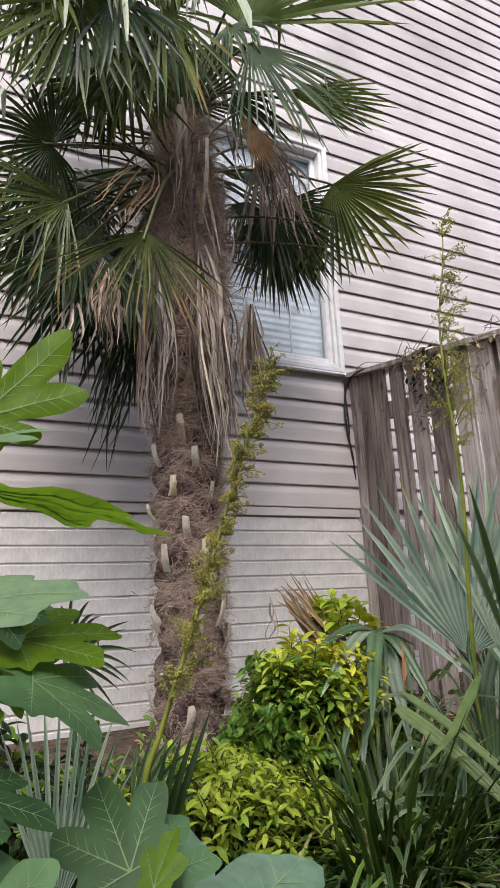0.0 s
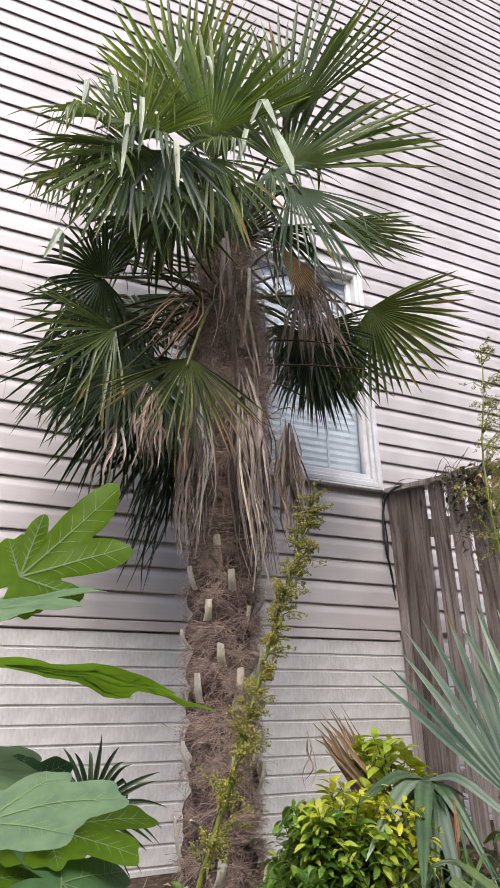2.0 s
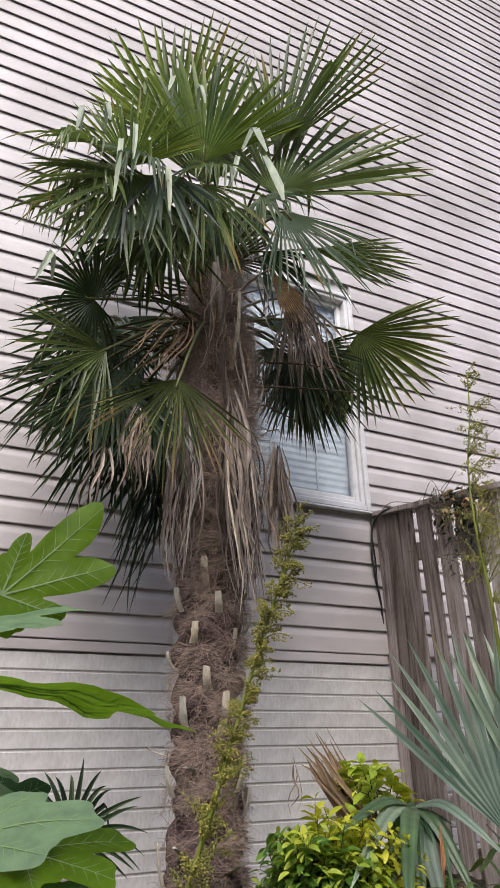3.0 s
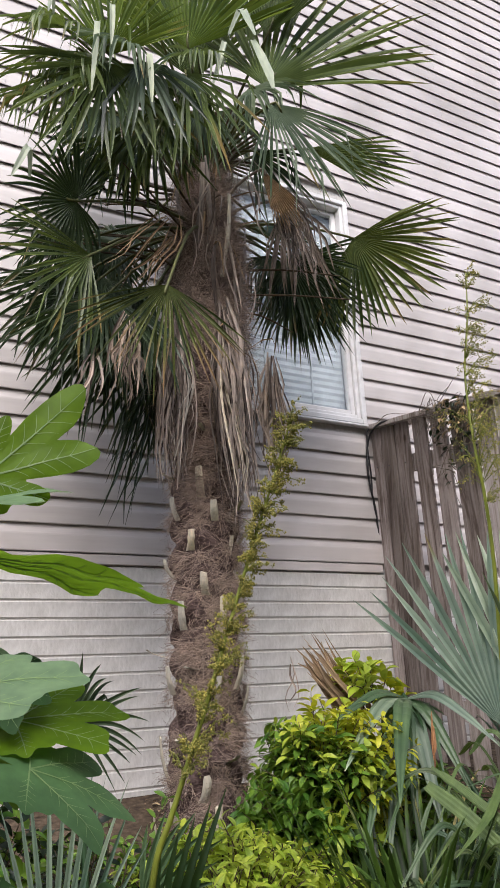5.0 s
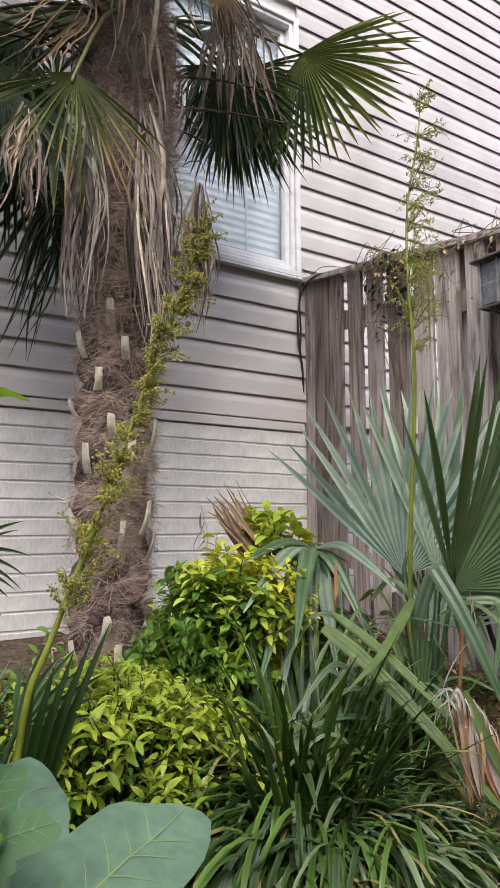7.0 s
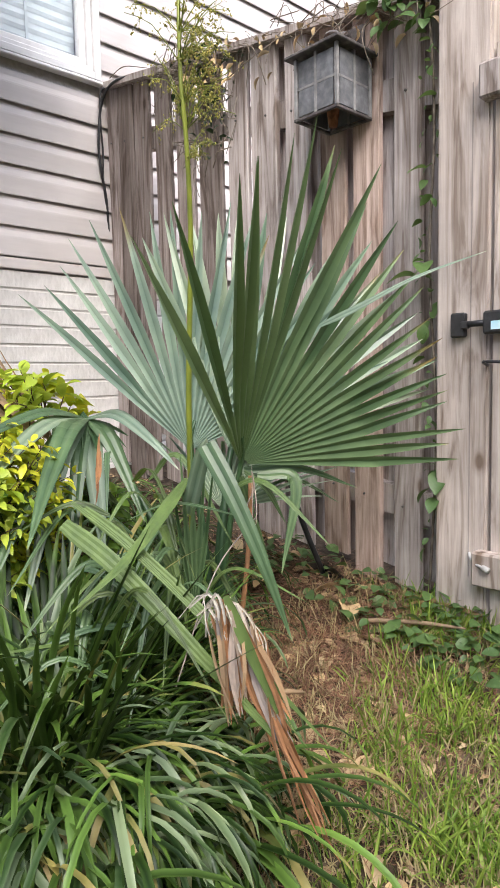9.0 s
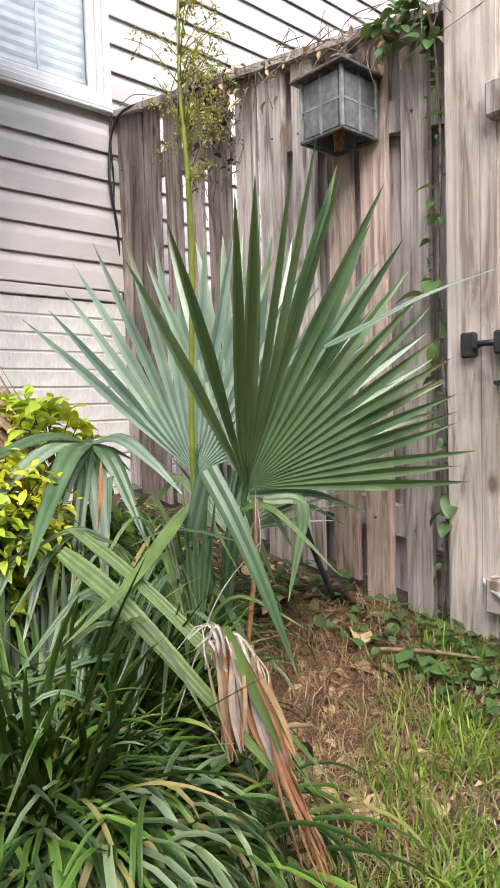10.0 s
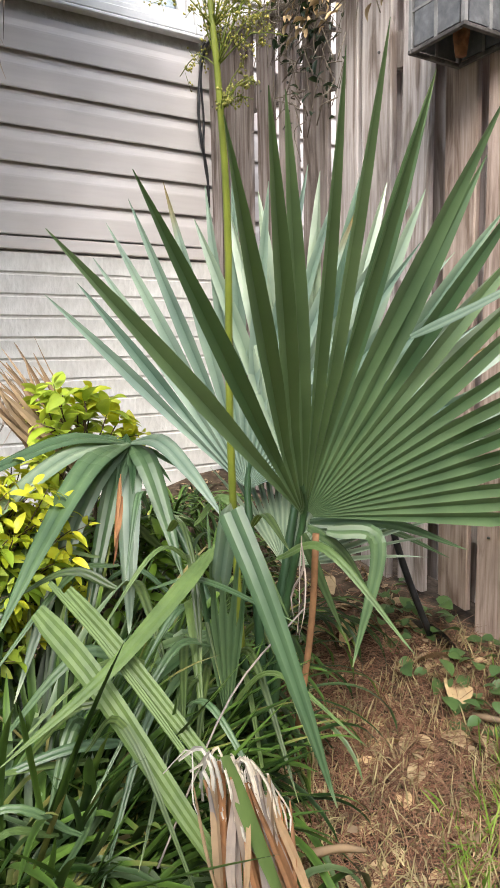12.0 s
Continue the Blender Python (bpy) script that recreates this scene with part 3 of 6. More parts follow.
fence = thing("wooden_fence", (0.03, -0.8, 0.1), "weathered grey-brown board fence with a sloping cap", "fence", kind="structure")


def sloped_board(x0, x1, ya, yb, zf, zt, seed):
    """A fence board with a ragged foot, both ends cut to the slope, edges slightly worn."""
    r = random.Random(seed)
    lean = r.uniform(-0.004, 0.004)
    bow = r.uniform(-0.003, 0.003)
    vs, fs = [], []
    N = 6
    for i in range(N + 1):
        t = i / N
        za = zf(ya) * (1 - t) + zt(ya) * t
        zb = zf(yb) * (1 - t) + zt(yb) * t
        o = lean * t + bow * math.sin(math.pi * t)
        e = r.uniform(-0.0012, 0.0012)
        c = 0.003
        for x, y, z in ((x0, ya - c, za), (x0 + c, ya, za), (x1, ya, za), (x1, yb, zb), (x0 + c, yb, zb), (x0, yb + c, zb)):
            vs.append(V(x + o, y + e, z))
    for i in range(N):
        for k in range(6):
            k2 = (k + 1) % 6
            fs.append((i * 6 + k, i * 6 + k2, (i + 1) * 6 + k2, (i + 1) * 6 + k))
    fs += [tuple(range(5, -1, -1)), tuple(range(N * 6, N * 6 + 6))]
    return vs, fs


front = [(-0.013, -0.094), (-0.102, -0.206), (-0.214, -0.312), (-0.352, -0.445), (-0.482, -0.580), (-0.614, -0.735), (-0.765, -0.862), (-0.885, -0.998), (-1.037, -1.128), (-1.178, -1.270), (-1.300, -1.390), (-1.440, -1.524)]
for i, (a, b) in enumerate(front):
    # the six boards nearest the wall are darker and browner
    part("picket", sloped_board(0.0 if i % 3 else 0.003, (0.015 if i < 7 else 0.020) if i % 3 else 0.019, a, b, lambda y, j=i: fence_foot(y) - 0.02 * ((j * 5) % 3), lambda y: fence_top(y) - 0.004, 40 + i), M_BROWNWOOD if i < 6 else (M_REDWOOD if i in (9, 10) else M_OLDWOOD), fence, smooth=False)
for i, (a, b) in enumerate(((-0.93, -0.985), (-1.07, -1.125), (-1.20, -1.26), (-1.33, -1.40), (-1.375, -1.455), (-1.46, -1.61))):
    part("back_picket", sloped_board(0.058, 0.075, a, b, fence_foot, fence_top, 70 + i), M_OLDWOOD, fence, smooth=False)


def rail(x0, x1, h, z0, y0=-0.02, y1=-1.60):
    vs = [V(x, y, z0 + SL * y + d) for y in (y0, y1) for x, d in ((x0, 0), (x1, 0), (x1, h), (x0, h))]
    return vs, [(0, 1, 2, 3), (7, 6, 5, 4), (0, 4, 5, 1), (1, 5, 6, 2), (2, 6, 7, 3), (3, 7, 4, 0)]


for z in (0.50, 1.62):
    part("fence_rail", rail(0.020, 0.057, 0.085, z), M_OLDWOOD, fence, smooth=False)
part("cap_rail", rail(-0.022, 0.085, 0.024, 1.878), M_OLDWOOD, fence, smooth=False)
r = random.Random(3)
for (a, b) in front:
    for z in (0.54, 1.66):
        y = (a + b) / 2 + r.uniform(-0.02, 0.02)
        part("nail_head", tube([V(-0.006, y, z + SL * y), V(-0.002, y, z + SL * y)], 0.0035, 6), M_DARKMETAL, fence)
rel(fence)

# gate post and gate
post = thing("gate_post", (0.02, -1.67, -0.1), "pale weathered square timber gate post", "post")
bm = bmesh.new()
bmesh.ops.create_cube(bm, size=1.0, matrix=Matrix.Translation((0.02, -1.672, 0.95)) @ Matrix.Diagonal((0.14, 0.142, 2.2, 1)))
bmesh.ops.bevel(bm, geom=[e for e in bm.edges if abs(e.verts[0].co.z - e.verts[1].co.z) > 1], offset=0.006, segments=2, affect="EDGES")
bm.verts.index_update()
part("timber", ([v.co.copy() for v in bm.verts], [tuple(v.index for v in f.verts) for f in bm.faces]), M_POSTWOOD, post, smooth=False)
bm.free()
part("drying_crack", box(-0.0515, -0.0495, -1.698, -1.6955, 0.15, 1.35), M_OLDWOOD, post, smooth=False)
part("latch_strike", join([box(-0.072, -0.051, -1.690, -1.652, 0.752, 0.812, 0.004), box(-0.078, -0.060, -1.70, -1.684, 0.772, 0.79, 0.002)]), M_BLACK, post, "black plastic latch strike", smooth=False)
rel(post)

gate = thing("wooden_gate", (0.0, -2.2, 0.0), "closed pale board gate with weathered rails", "gate")
for i in range(8):
    a = -1.752 - 0.132 * i
    part("board", sloped_board(-0.046, -0.026, a, a - 0.126, lambda y: 0.00, lambda y: 1.42, 90 + i), M_POSTWOOD, gate, smooth=False)
part("top_rail", box(-0.088, -0.048, -2.80, -1.728, 1.292, 1.372, 0.005), M_OLDWOOD, gate, smooth=False)
part("bottom_rail", box(-0.088, -0.048, -2.80, -1.722, 0.140, 0.226, 0.005), M_POSTWOOD, gate, smooth=False)
latch = part("latch", box(-0.082, -0.047, -1.86, -1.742, 0.755, 0.81, 0.005), M_BLACK, gate, "black sliding gate latch", smooth=False)
part("latch_bar", tube([V(-0.066, -1.69, 0.783), V(-0.066, -1.75, 0.783)], 0.008, 8), M_BLACK, latch)
part("label_plate", box(-0.084, -0.0825, -1.835, -1.765, 0.765, 0.785), M_CYAN, latch, "pale blue plate", smooth=False)
part("eye_bolt", join([tube(spline([(-0.052, -1.70, 0.212), (-0.068, -1.712, 0.204), (-0.084, -1.735, 0.196), (-0.098, -1.765, 0.192)], 8), 0.004, 6), tube([V(-0.094, -1.757, 0.193), V(-0.1, -1.775, 0.190)], 0.008, 6)]), M_ZINC, gate, "zinc bolt")
part("wire_hook", tube(spline([(-0.05, -1.742, 0.683), (-0.09, -1.752, 0.690), (-0.086, -1.80, 0.688)], 8), 0.004, 6), M_BLACK, gate)
rel(gate)

# corner cable
cable = thing("black_cable", (0, -0.03, 1.8), "thin black cable looped at the fence corner", "cable")
part("cord", tube(spline([(-0.012, -0.50, 1.80), (-0.016, -0.22, 1.862), (-0.03, -0.10, 1.86), (-0.035, -0.035, 1.80), (-0.05, -0.03, 1.66), (-0.045, -0.03, 1.55), (-0.018, -0.02, 1.43), (-0.008, -0.012, 1.30)], 30), 0.0055, 6), M_BLACK, cable)
part("cord", tube(spline([(0.01, -0.06, 1.88), (-0.03, -0.03, 1.86), (-0.038, -0.03, 1.74), (-0.028, -0.025, 1.62), (-0.03, -0.022, 1.5), (-0.01, -0.012, 1.36)], 24), 0.004, 6), M_BLACK, cable)
rel(cable)

# ---------- lantern ----------
lan = thing("wall_lantern", (-0.07, -1.29, 1.38), "grey metal box lantern with hammered glass on the fence", "lantern")
cx, cy, hw = -0.086, -1.300, 0.071
zb, zt = 1.372, 1.527


def pyramid(cx, cy, h0, h1, z0, z1):
    v = [V(cx + sx * h, cy + sy * h, z) for h, z in ((h0, z0), (h1, z1)) for sx, sy in ((-1, -1), (1, -1), (1, 1), (-1, 1))]
    return v, [(3, 2, 1, 0), (4, 5, 6, 7)] + [(i, (i + 1) % 4, 4 + (i + 1) % 4, 4 + i) for i in range(4)]


part("eave", box(cx - hw - 0.024, cx + hw + 0.008, cy - hw - 0.024, cy + hw + 0.024, zt, zt + 0.009, 0.002), M_DARKMETAL, lan, smooth=False)
part("roof", pyramid(cx, cy, hw + 0.015, 0.02, zt + 0.009, zt + 0.045), M_RUST, lan, "rust-stained roof", smooth=False)
part("finial", join([tube([V(cx, cy, zt + 0.045), V(cx, cy, zt + 0.060)], [0.017, 0.015], 10), tube([V(cx, cy, zt + 0.06), V(cx, cy, zt + 0.068)], [0.024, 0.02], 10)]), M_DARKMETAL, lan)
for sx, sy in ((-1, -1), (1, -1), (1, 1), (-1, 1)):
    part("corner_bar", box(cx + sx * hw - 0.005, cx + sx * hw + 0.005, cy + sy * hw - 0.005, cy + sy * hw + 0.005, zb, zt, 0.001), M_GREYMETAL, lan, smooth=False)
part("bottom_rim", join([box(cx - hw - 0.006, cx + hw + 0.006, cy + s * hw - 0.005, cy + s * hw + 0.005, zb - 0.008, zb, 0.001) for s in (-1, 1)] +
                        [box(cx + s * hw - 0.005, cx + s * hw + 0.005, cy - hw + 0.006, cy + hw - 0.006, zb - 0.008, zb, 0.001) for s in (-1, 1)]), M_DARKMETAL, lan, smooth=False)
for s in (-1, 1):
    for u in (-1, 1):
        for w in (0, 1):
            z0 = zb + 0.004 + w * 0.073
            a, b = sorted((u * 0.004, u * 0.060))
            part("pane", box(cx + a, cx + b, cy + s * hw - 0.002, cy + s * hw + 0.002, z0, z0 + 0.068), M_GLASSGREY, lan, smooth=False)
            part("pane", box(cx + s * hw - 0.002, cx + s * hw + 0.002, cy + a, cy + b, z0, z0 + 0.068), M_GLASSGREY, lan, smooth=False)
    part("glazing_bar", join([box(cx - 0.004, cx + 0.004, cy + s * hw - 0.004, cy + s * hw + 0.004, zb, zt), box(cx - hw + 0.006, cx + hw - 0.006, cy + s * hw - 0.003, cy + s * hw + 0.003, zb + 0.072, zb + 0.078)]), M_GREYMETAL, lan, smooth=False)
    part("glazing_bar", join([box(cx + s * hw - 0.004, cx + s * hw + 0.004, cy - 0.004, cy + 0.004, zb, zt), box(cx + s * hw - 0.003, cx + s * hw + 0.003, cy - hw + 0.006, cy + hw - 0.006, zb + 0.072, zb + 0.078)]), M_GREYMETAL, lan, smooth=False)
part("lamp_holder", tube([V(cx, cy, zb + 0.07), V(cx, cy, zb + 0.02), V(cx, cy, zb - 0.022)], [0.016, 0.018, 0.012], 8), M_RUST, lan, "rusty lamp holder")
part("mount_arm", join([tube(spline([(cx + 0.02, cy, zt + 0.06), (-0.03, cy, zt + 0.085), (0.0, cy, zt + 0.075)], 8), 0.008, 6), box(-0.0145, -0.0045, cy - 0.05, cy + 0.05, zt - 0.02, zt + 0.1, 0.002)]), M_DARKMETAL, lan, smooth=False)
rel(lan)


# ---------- windmill palm ----------
palm = thing("windmill_palm", (-1.245, -0.66, 0.1), "tall windmill palm with shaggy fibrous trunk and dead leaf skirt", "palm tree")
PX, PY = -1.245, -0.66
BAND = 0.112


def trunk_r(z):
    """Radius of the fibre-wrapped trunk: bands that bulge below, a thick mat above."""
    f = (z / BAND) % 1.0
    band = 0.034 * math.sin(math.pi * f ** 0.7)
    up = max(0.0, min(1.0, (z - 1.35) / 0.35))
    neck = max(0.0, min(1.0, (z - 2.25) / 0.45))
    return (0.089 + band * (1 - 0.7 * up) + 0.052 * up) * (1 - 0.62 * neck)


trunk_v, trunk_f = [], []
NZ, NS = 110, 30
for i in range(NZ + 1):
    z = 0.02 + 2.72 * i / NZ
    for k in range(NS):
        t = 2 * math.pi * k / NS
        rr = trunk_r(z + 0.035 * math.sin(t * 2 + z * 3) + 0.02 * math.sin(t * 3 - z * 7)) + 0.018 * noise.noise((math.cos(t) * 2, math.sin(t) * 2, z * 6)) - 0.004
        trunk_v.append(V(PX + 0.03 * (z / 2.7) + rr * math.cos(t), PY + rr * math.sin(t), z))
for i in range(NZ):
    for k in range(NS):
        k2 = (k + 1) % NS
        trunk_f.append((i * NS + k, i * NS + k2, (i + 1) * NS + k2, (i + 1) * NS + k))
part("trunk", (trunk_v, trunk_f), M_BARK, palm)
r = random.Random(11)
geos = []
for i in range(62000):
    z = r.uniform(0.1, 2.75)
    t = r.uniform(0, 2 * math.pi)
    if math.sin(t) > 0.5:
        t = -t
    f = ((z + 0.035 * math.sin(t * 2 + z * 3) + 0.02 * math.sin(t * 3 - z * 7)) / BAND) % 1.0
    if z < 1.6 and (f < 0.34 or f > 0.90) and noise.noise((math.cos(t) * 2, math.sin(t) * 2, z * 4)) < 0.35:
        continue
    if noise.noise((math.cos(t) * 2.6 + 7, math.sin(t) * 2.6, z * 8)) > (0.30 if z < 1.6 else 0.12):
        continue
    rad = trunk_r(z) + 0.001
    a = V(PX + 0.03 * z / 2.7 + rad * math.cos(t), PY + rad * math.sin(t), z)
    tang = V(-math.sin(t), math.cos(t), 0)
    out = V(math.cos(t), math.sin(t), 0)
    L = r.uniform(0.03, 0.10) if z < 1.6 else r.uniform(0.04, 0.15)
    swirl = noise.noise((math.cos(t) * 3, math.sin(t) * 3, z * 9)) * 2.2
    if z < 1.6:
        dirn = tang * (swirl + r.uniform(-0.9, 0.9)) + V(0, 0, r.uniform(-0.7, 0.35))
    else:
        dirn = tang * r.uniform(-0.8, 0.8) + V(0, 0, r.uniform(-1.2, 0.5))
    dirn.normalize()
    loose = (0.055 if r.random() < 0.10 else 0.012) if z < 1.6 else (0.085 if r.random() < 0.25 else 0.025)
    bend = tang * r.uniform(-1, 1) * L * 0.35 + V(0, 0, r.uniform(-1, 1) * L * 0.35)
    pts = [a, a + out * r.uniform(0.001, 0.008) + dirn * L * 0.35 + bend * 0.6, a + out * r.uniform(0.001, 0.6 * loose + 0.004) + dirn * L * 0.7 + bend, a + out * r.uniform(0.0, loose) + dirn * L * 0.95 + bend * 0.5 + V(0, 0, -0.010)]
    side = (dirn.cross(out)).normalized()
    hair = []
    for p, w in zip(pts, (0.00050, 0.00045, 0.0004, 0.0002)):
        hair += [p - side * w, p + side * w]
    geos.append((hair, [(0, 1, 3, 2), (2, 3, 5, 4), (4, 5, 7, 6)]))
part("fibre", join(geos), M_FIBRE, palm, "matted grey-brown fibre", kind="stuff")
# old leaf bases that stand out of the fibre
r = random.Random(5)


def stub(t, z, L, w, lean, stand=0.03):
    """A cut leaf base: a thick tapering wedge with a raw end."""
    out = V(math.cos(t), math.sin(t), 0)
    tang = V(-math.sin(t), math.cos(t), 0)
    a = V(PX + 0.03 * z / 2.7, PY, z) + out * (trunk_r(z) + 0.005)
    b = a + V(0, 0, L) + out * stand + tang * lean
    vs = []
    N = 5
    for i in range(N + 1):
        f = i / N
        p = a.lerp(b, f) + out * (0.008 * math.sin(math.pi * f) - 0.004 * (1 - f)) + tang * lean * 0.25 * math.sin(math.pi * f)
        ww = w * (1.25 - 0.25 * f) * r.uniform(0.85, 1.12)
        th = 0.006 * (1 - 0.5 * f)
        for u, o in ((-1, 0), (-0.5, 1), (0.5, 1), (1, 0), (0.5, -0.6), (-0.5, -0.6)):
            vs.append(p + tang * u * ww / 2 + out * o * th + V(0, 0, r.uniform(-0.004, 0.004) if i == N else 0))
    fs = [(i * 6 + k, i * 6 + (k + 1) % 6, (i + 1) * 6 + (k + 1) % 6, (i + 1) * 6 + k) for i in range(N) for k in range(6)] + [tuple(range(N * 6, N * 6 + 6))]
    return vs, fs


cam_t = math.atan2(-2.1, -0.85)
for k in range(34):
    z = 0.15 + 0.044 * k + r.uniform(-0.03, 0.03)
    t = cam_t + (-1.0 + 2.0 * ((k * 0.618) % 1.0)) * 1.45
    flat = r.random() < 0.25
    part("leaf_stub", stub(t, z, r.uniform(0.01, 0.03) if flat else r.uniform(0.06, 0.13), r.uniform(0.015, 0.026), r.uniform(-0.07, 0.07) if flat else r.uniform(-0.02, 0.02), 0.055 if flat else 0.03), M_STUB, palm, "pale cut leaf base", smooth=False)
for k in range(9):
    z = 1.62 + 0.09 * k
    t = cam_t + r.uniform(-1.2, 1.2)
    part("leaf_stub", stub(t, z, r.uniform(0.16, 0.40), r.uniform(0.012, 0.020), r.uniform(-0.05, 0.05), 0.02), M_STUB if k % 5 == 0 else M_DEAD, palm, "dry brown leaf stalk", smooth=False)
CR = (-1.20, -0.68, 2.62)
CL = (-1.22, -0.70, 2.35)
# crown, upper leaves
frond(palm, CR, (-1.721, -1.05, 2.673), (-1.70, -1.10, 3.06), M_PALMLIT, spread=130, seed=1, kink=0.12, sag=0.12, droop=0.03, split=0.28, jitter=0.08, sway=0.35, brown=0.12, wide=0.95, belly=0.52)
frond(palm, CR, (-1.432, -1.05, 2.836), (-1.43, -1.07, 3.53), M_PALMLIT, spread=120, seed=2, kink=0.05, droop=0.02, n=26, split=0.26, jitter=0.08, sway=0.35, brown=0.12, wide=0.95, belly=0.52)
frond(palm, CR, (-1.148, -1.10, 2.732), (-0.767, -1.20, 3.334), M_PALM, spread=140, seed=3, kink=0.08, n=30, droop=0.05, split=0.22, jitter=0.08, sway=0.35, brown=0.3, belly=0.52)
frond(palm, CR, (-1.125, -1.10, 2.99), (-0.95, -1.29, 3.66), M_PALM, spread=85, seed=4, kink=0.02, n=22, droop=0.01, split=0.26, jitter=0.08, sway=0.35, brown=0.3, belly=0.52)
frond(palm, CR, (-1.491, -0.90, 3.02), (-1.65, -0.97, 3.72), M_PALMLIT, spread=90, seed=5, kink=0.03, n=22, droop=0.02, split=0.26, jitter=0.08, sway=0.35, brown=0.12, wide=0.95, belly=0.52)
frond(palm, CR, (-1.30, -0.75, 3.05), (-1.26, -0.87, 3.72), M_PALM, spread=110, seed=6, kink=0.05, n=26, droop=0.02, split=0.26, jitter=0.08, sway=0.35, brown=0.3, belly=0.52)
frond(palm, CR, (-0.757, -0.75, 2.879), (-0.2, -0.83, 2.9), M_PALM, spread=36, seed=7, kink=0.0, n=12, face=(-0.2, -0.8, -0.55), droop=0.02, split=0.5, belly=0.52, wide=1.0)
frond(palm, CR, (-1.178, -1.2, 2.545), (-0.96, -1.36, 2.14), M_PALMGREY, spread=100, seed=8, kink=0.1, n=26, droop=0.12, jitter=0.08, sway=0.35, brown=0.2, belly=0.52, split=0.24, wide=0.72)
frond(palm, CR, (-1.783, -0.95, 2.763), (-2.03, -1.08, 2.5), M_PALM, spread=110, seed=9, kink=0.75, n=20, droop=0.4, split=0.2, jitter=0.08, sway=0.35, brown=0.3, belly=0.52, wide=0.75)
frond(palm, CR, (-1.73, -1.08, 2.6), (-1.735, -1.15, 2.16), M_PALM, spread=210, seed=10, kink=0.25, n=32, droop=0.1, split=0.16, jitter=0.08, sway=0.35, brown=0.25, belly=0.52, face=(-0.15, -0.8, -0.5), wide=0.72)
frond(palm, CR, (-1.478, -1.15, 2.60), (-1.47, -1.25, 2.19), M_PALM, spread=110, seed=11, kink=0.3, n=20, droop=0.2, split=0.18, jitter=0.08, sway=0.35, brown=0.25, belly=0.52, wide=0.7)
frond(palm, CR, (-1.62, -0.80, 2.80), (-1.90, -0.80, 3.02), M_PALM, spread=140, seed=25, kink=0.3, n=26, droop=0.25, split=0.26, jitter=0.08, sway=0.35, brown=0.3, belly=0.52)
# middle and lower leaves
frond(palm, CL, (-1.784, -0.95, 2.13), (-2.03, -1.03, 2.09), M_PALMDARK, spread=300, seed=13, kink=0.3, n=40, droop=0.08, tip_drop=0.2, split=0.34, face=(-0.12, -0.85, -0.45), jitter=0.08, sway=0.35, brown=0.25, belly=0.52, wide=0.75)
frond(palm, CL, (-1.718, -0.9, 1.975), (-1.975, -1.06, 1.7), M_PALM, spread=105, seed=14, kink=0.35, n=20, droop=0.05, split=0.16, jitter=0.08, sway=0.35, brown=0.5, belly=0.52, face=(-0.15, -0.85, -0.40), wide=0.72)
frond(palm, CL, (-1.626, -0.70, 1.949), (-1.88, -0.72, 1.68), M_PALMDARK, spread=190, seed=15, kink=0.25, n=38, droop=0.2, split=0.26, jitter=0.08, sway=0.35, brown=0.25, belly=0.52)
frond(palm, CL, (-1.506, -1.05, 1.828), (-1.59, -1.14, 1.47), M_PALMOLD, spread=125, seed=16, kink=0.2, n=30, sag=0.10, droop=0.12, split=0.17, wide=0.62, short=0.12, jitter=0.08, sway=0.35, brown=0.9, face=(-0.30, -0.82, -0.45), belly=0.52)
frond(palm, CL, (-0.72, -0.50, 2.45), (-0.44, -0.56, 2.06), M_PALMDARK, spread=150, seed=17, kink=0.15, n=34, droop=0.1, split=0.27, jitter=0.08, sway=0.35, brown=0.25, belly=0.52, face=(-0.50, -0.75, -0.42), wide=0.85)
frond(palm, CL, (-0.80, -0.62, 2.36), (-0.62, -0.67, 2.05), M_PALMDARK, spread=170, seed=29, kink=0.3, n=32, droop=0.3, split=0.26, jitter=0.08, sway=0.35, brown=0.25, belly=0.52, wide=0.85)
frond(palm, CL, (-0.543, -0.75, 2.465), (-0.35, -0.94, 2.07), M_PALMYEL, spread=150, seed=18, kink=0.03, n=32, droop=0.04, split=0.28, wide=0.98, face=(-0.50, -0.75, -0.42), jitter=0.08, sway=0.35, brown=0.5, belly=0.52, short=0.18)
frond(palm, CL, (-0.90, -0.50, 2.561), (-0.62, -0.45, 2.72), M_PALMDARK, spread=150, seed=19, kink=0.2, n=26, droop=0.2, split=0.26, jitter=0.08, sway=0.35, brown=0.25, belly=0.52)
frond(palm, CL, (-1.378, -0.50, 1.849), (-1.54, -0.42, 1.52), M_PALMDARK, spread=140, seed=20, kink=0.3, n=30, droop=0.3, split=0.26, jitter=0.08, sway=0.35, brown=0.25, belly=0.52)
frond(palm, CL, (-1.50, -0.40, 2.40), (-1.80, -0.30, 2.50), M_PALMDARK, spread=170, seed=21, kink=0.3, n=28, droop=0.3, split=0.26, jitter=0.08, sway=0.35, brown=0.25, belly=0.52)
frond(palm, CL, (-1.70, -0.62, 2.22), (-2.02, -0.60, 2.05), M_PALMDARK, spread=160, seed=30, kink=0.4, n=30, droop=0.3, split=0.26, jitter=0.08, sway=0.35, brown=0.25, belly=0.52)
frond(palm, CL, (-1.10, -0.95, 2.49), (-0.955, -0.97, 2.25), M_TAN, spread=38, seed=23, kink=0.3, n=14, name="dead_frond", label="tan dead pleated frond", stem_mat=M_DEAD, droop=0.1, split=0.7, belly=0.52)
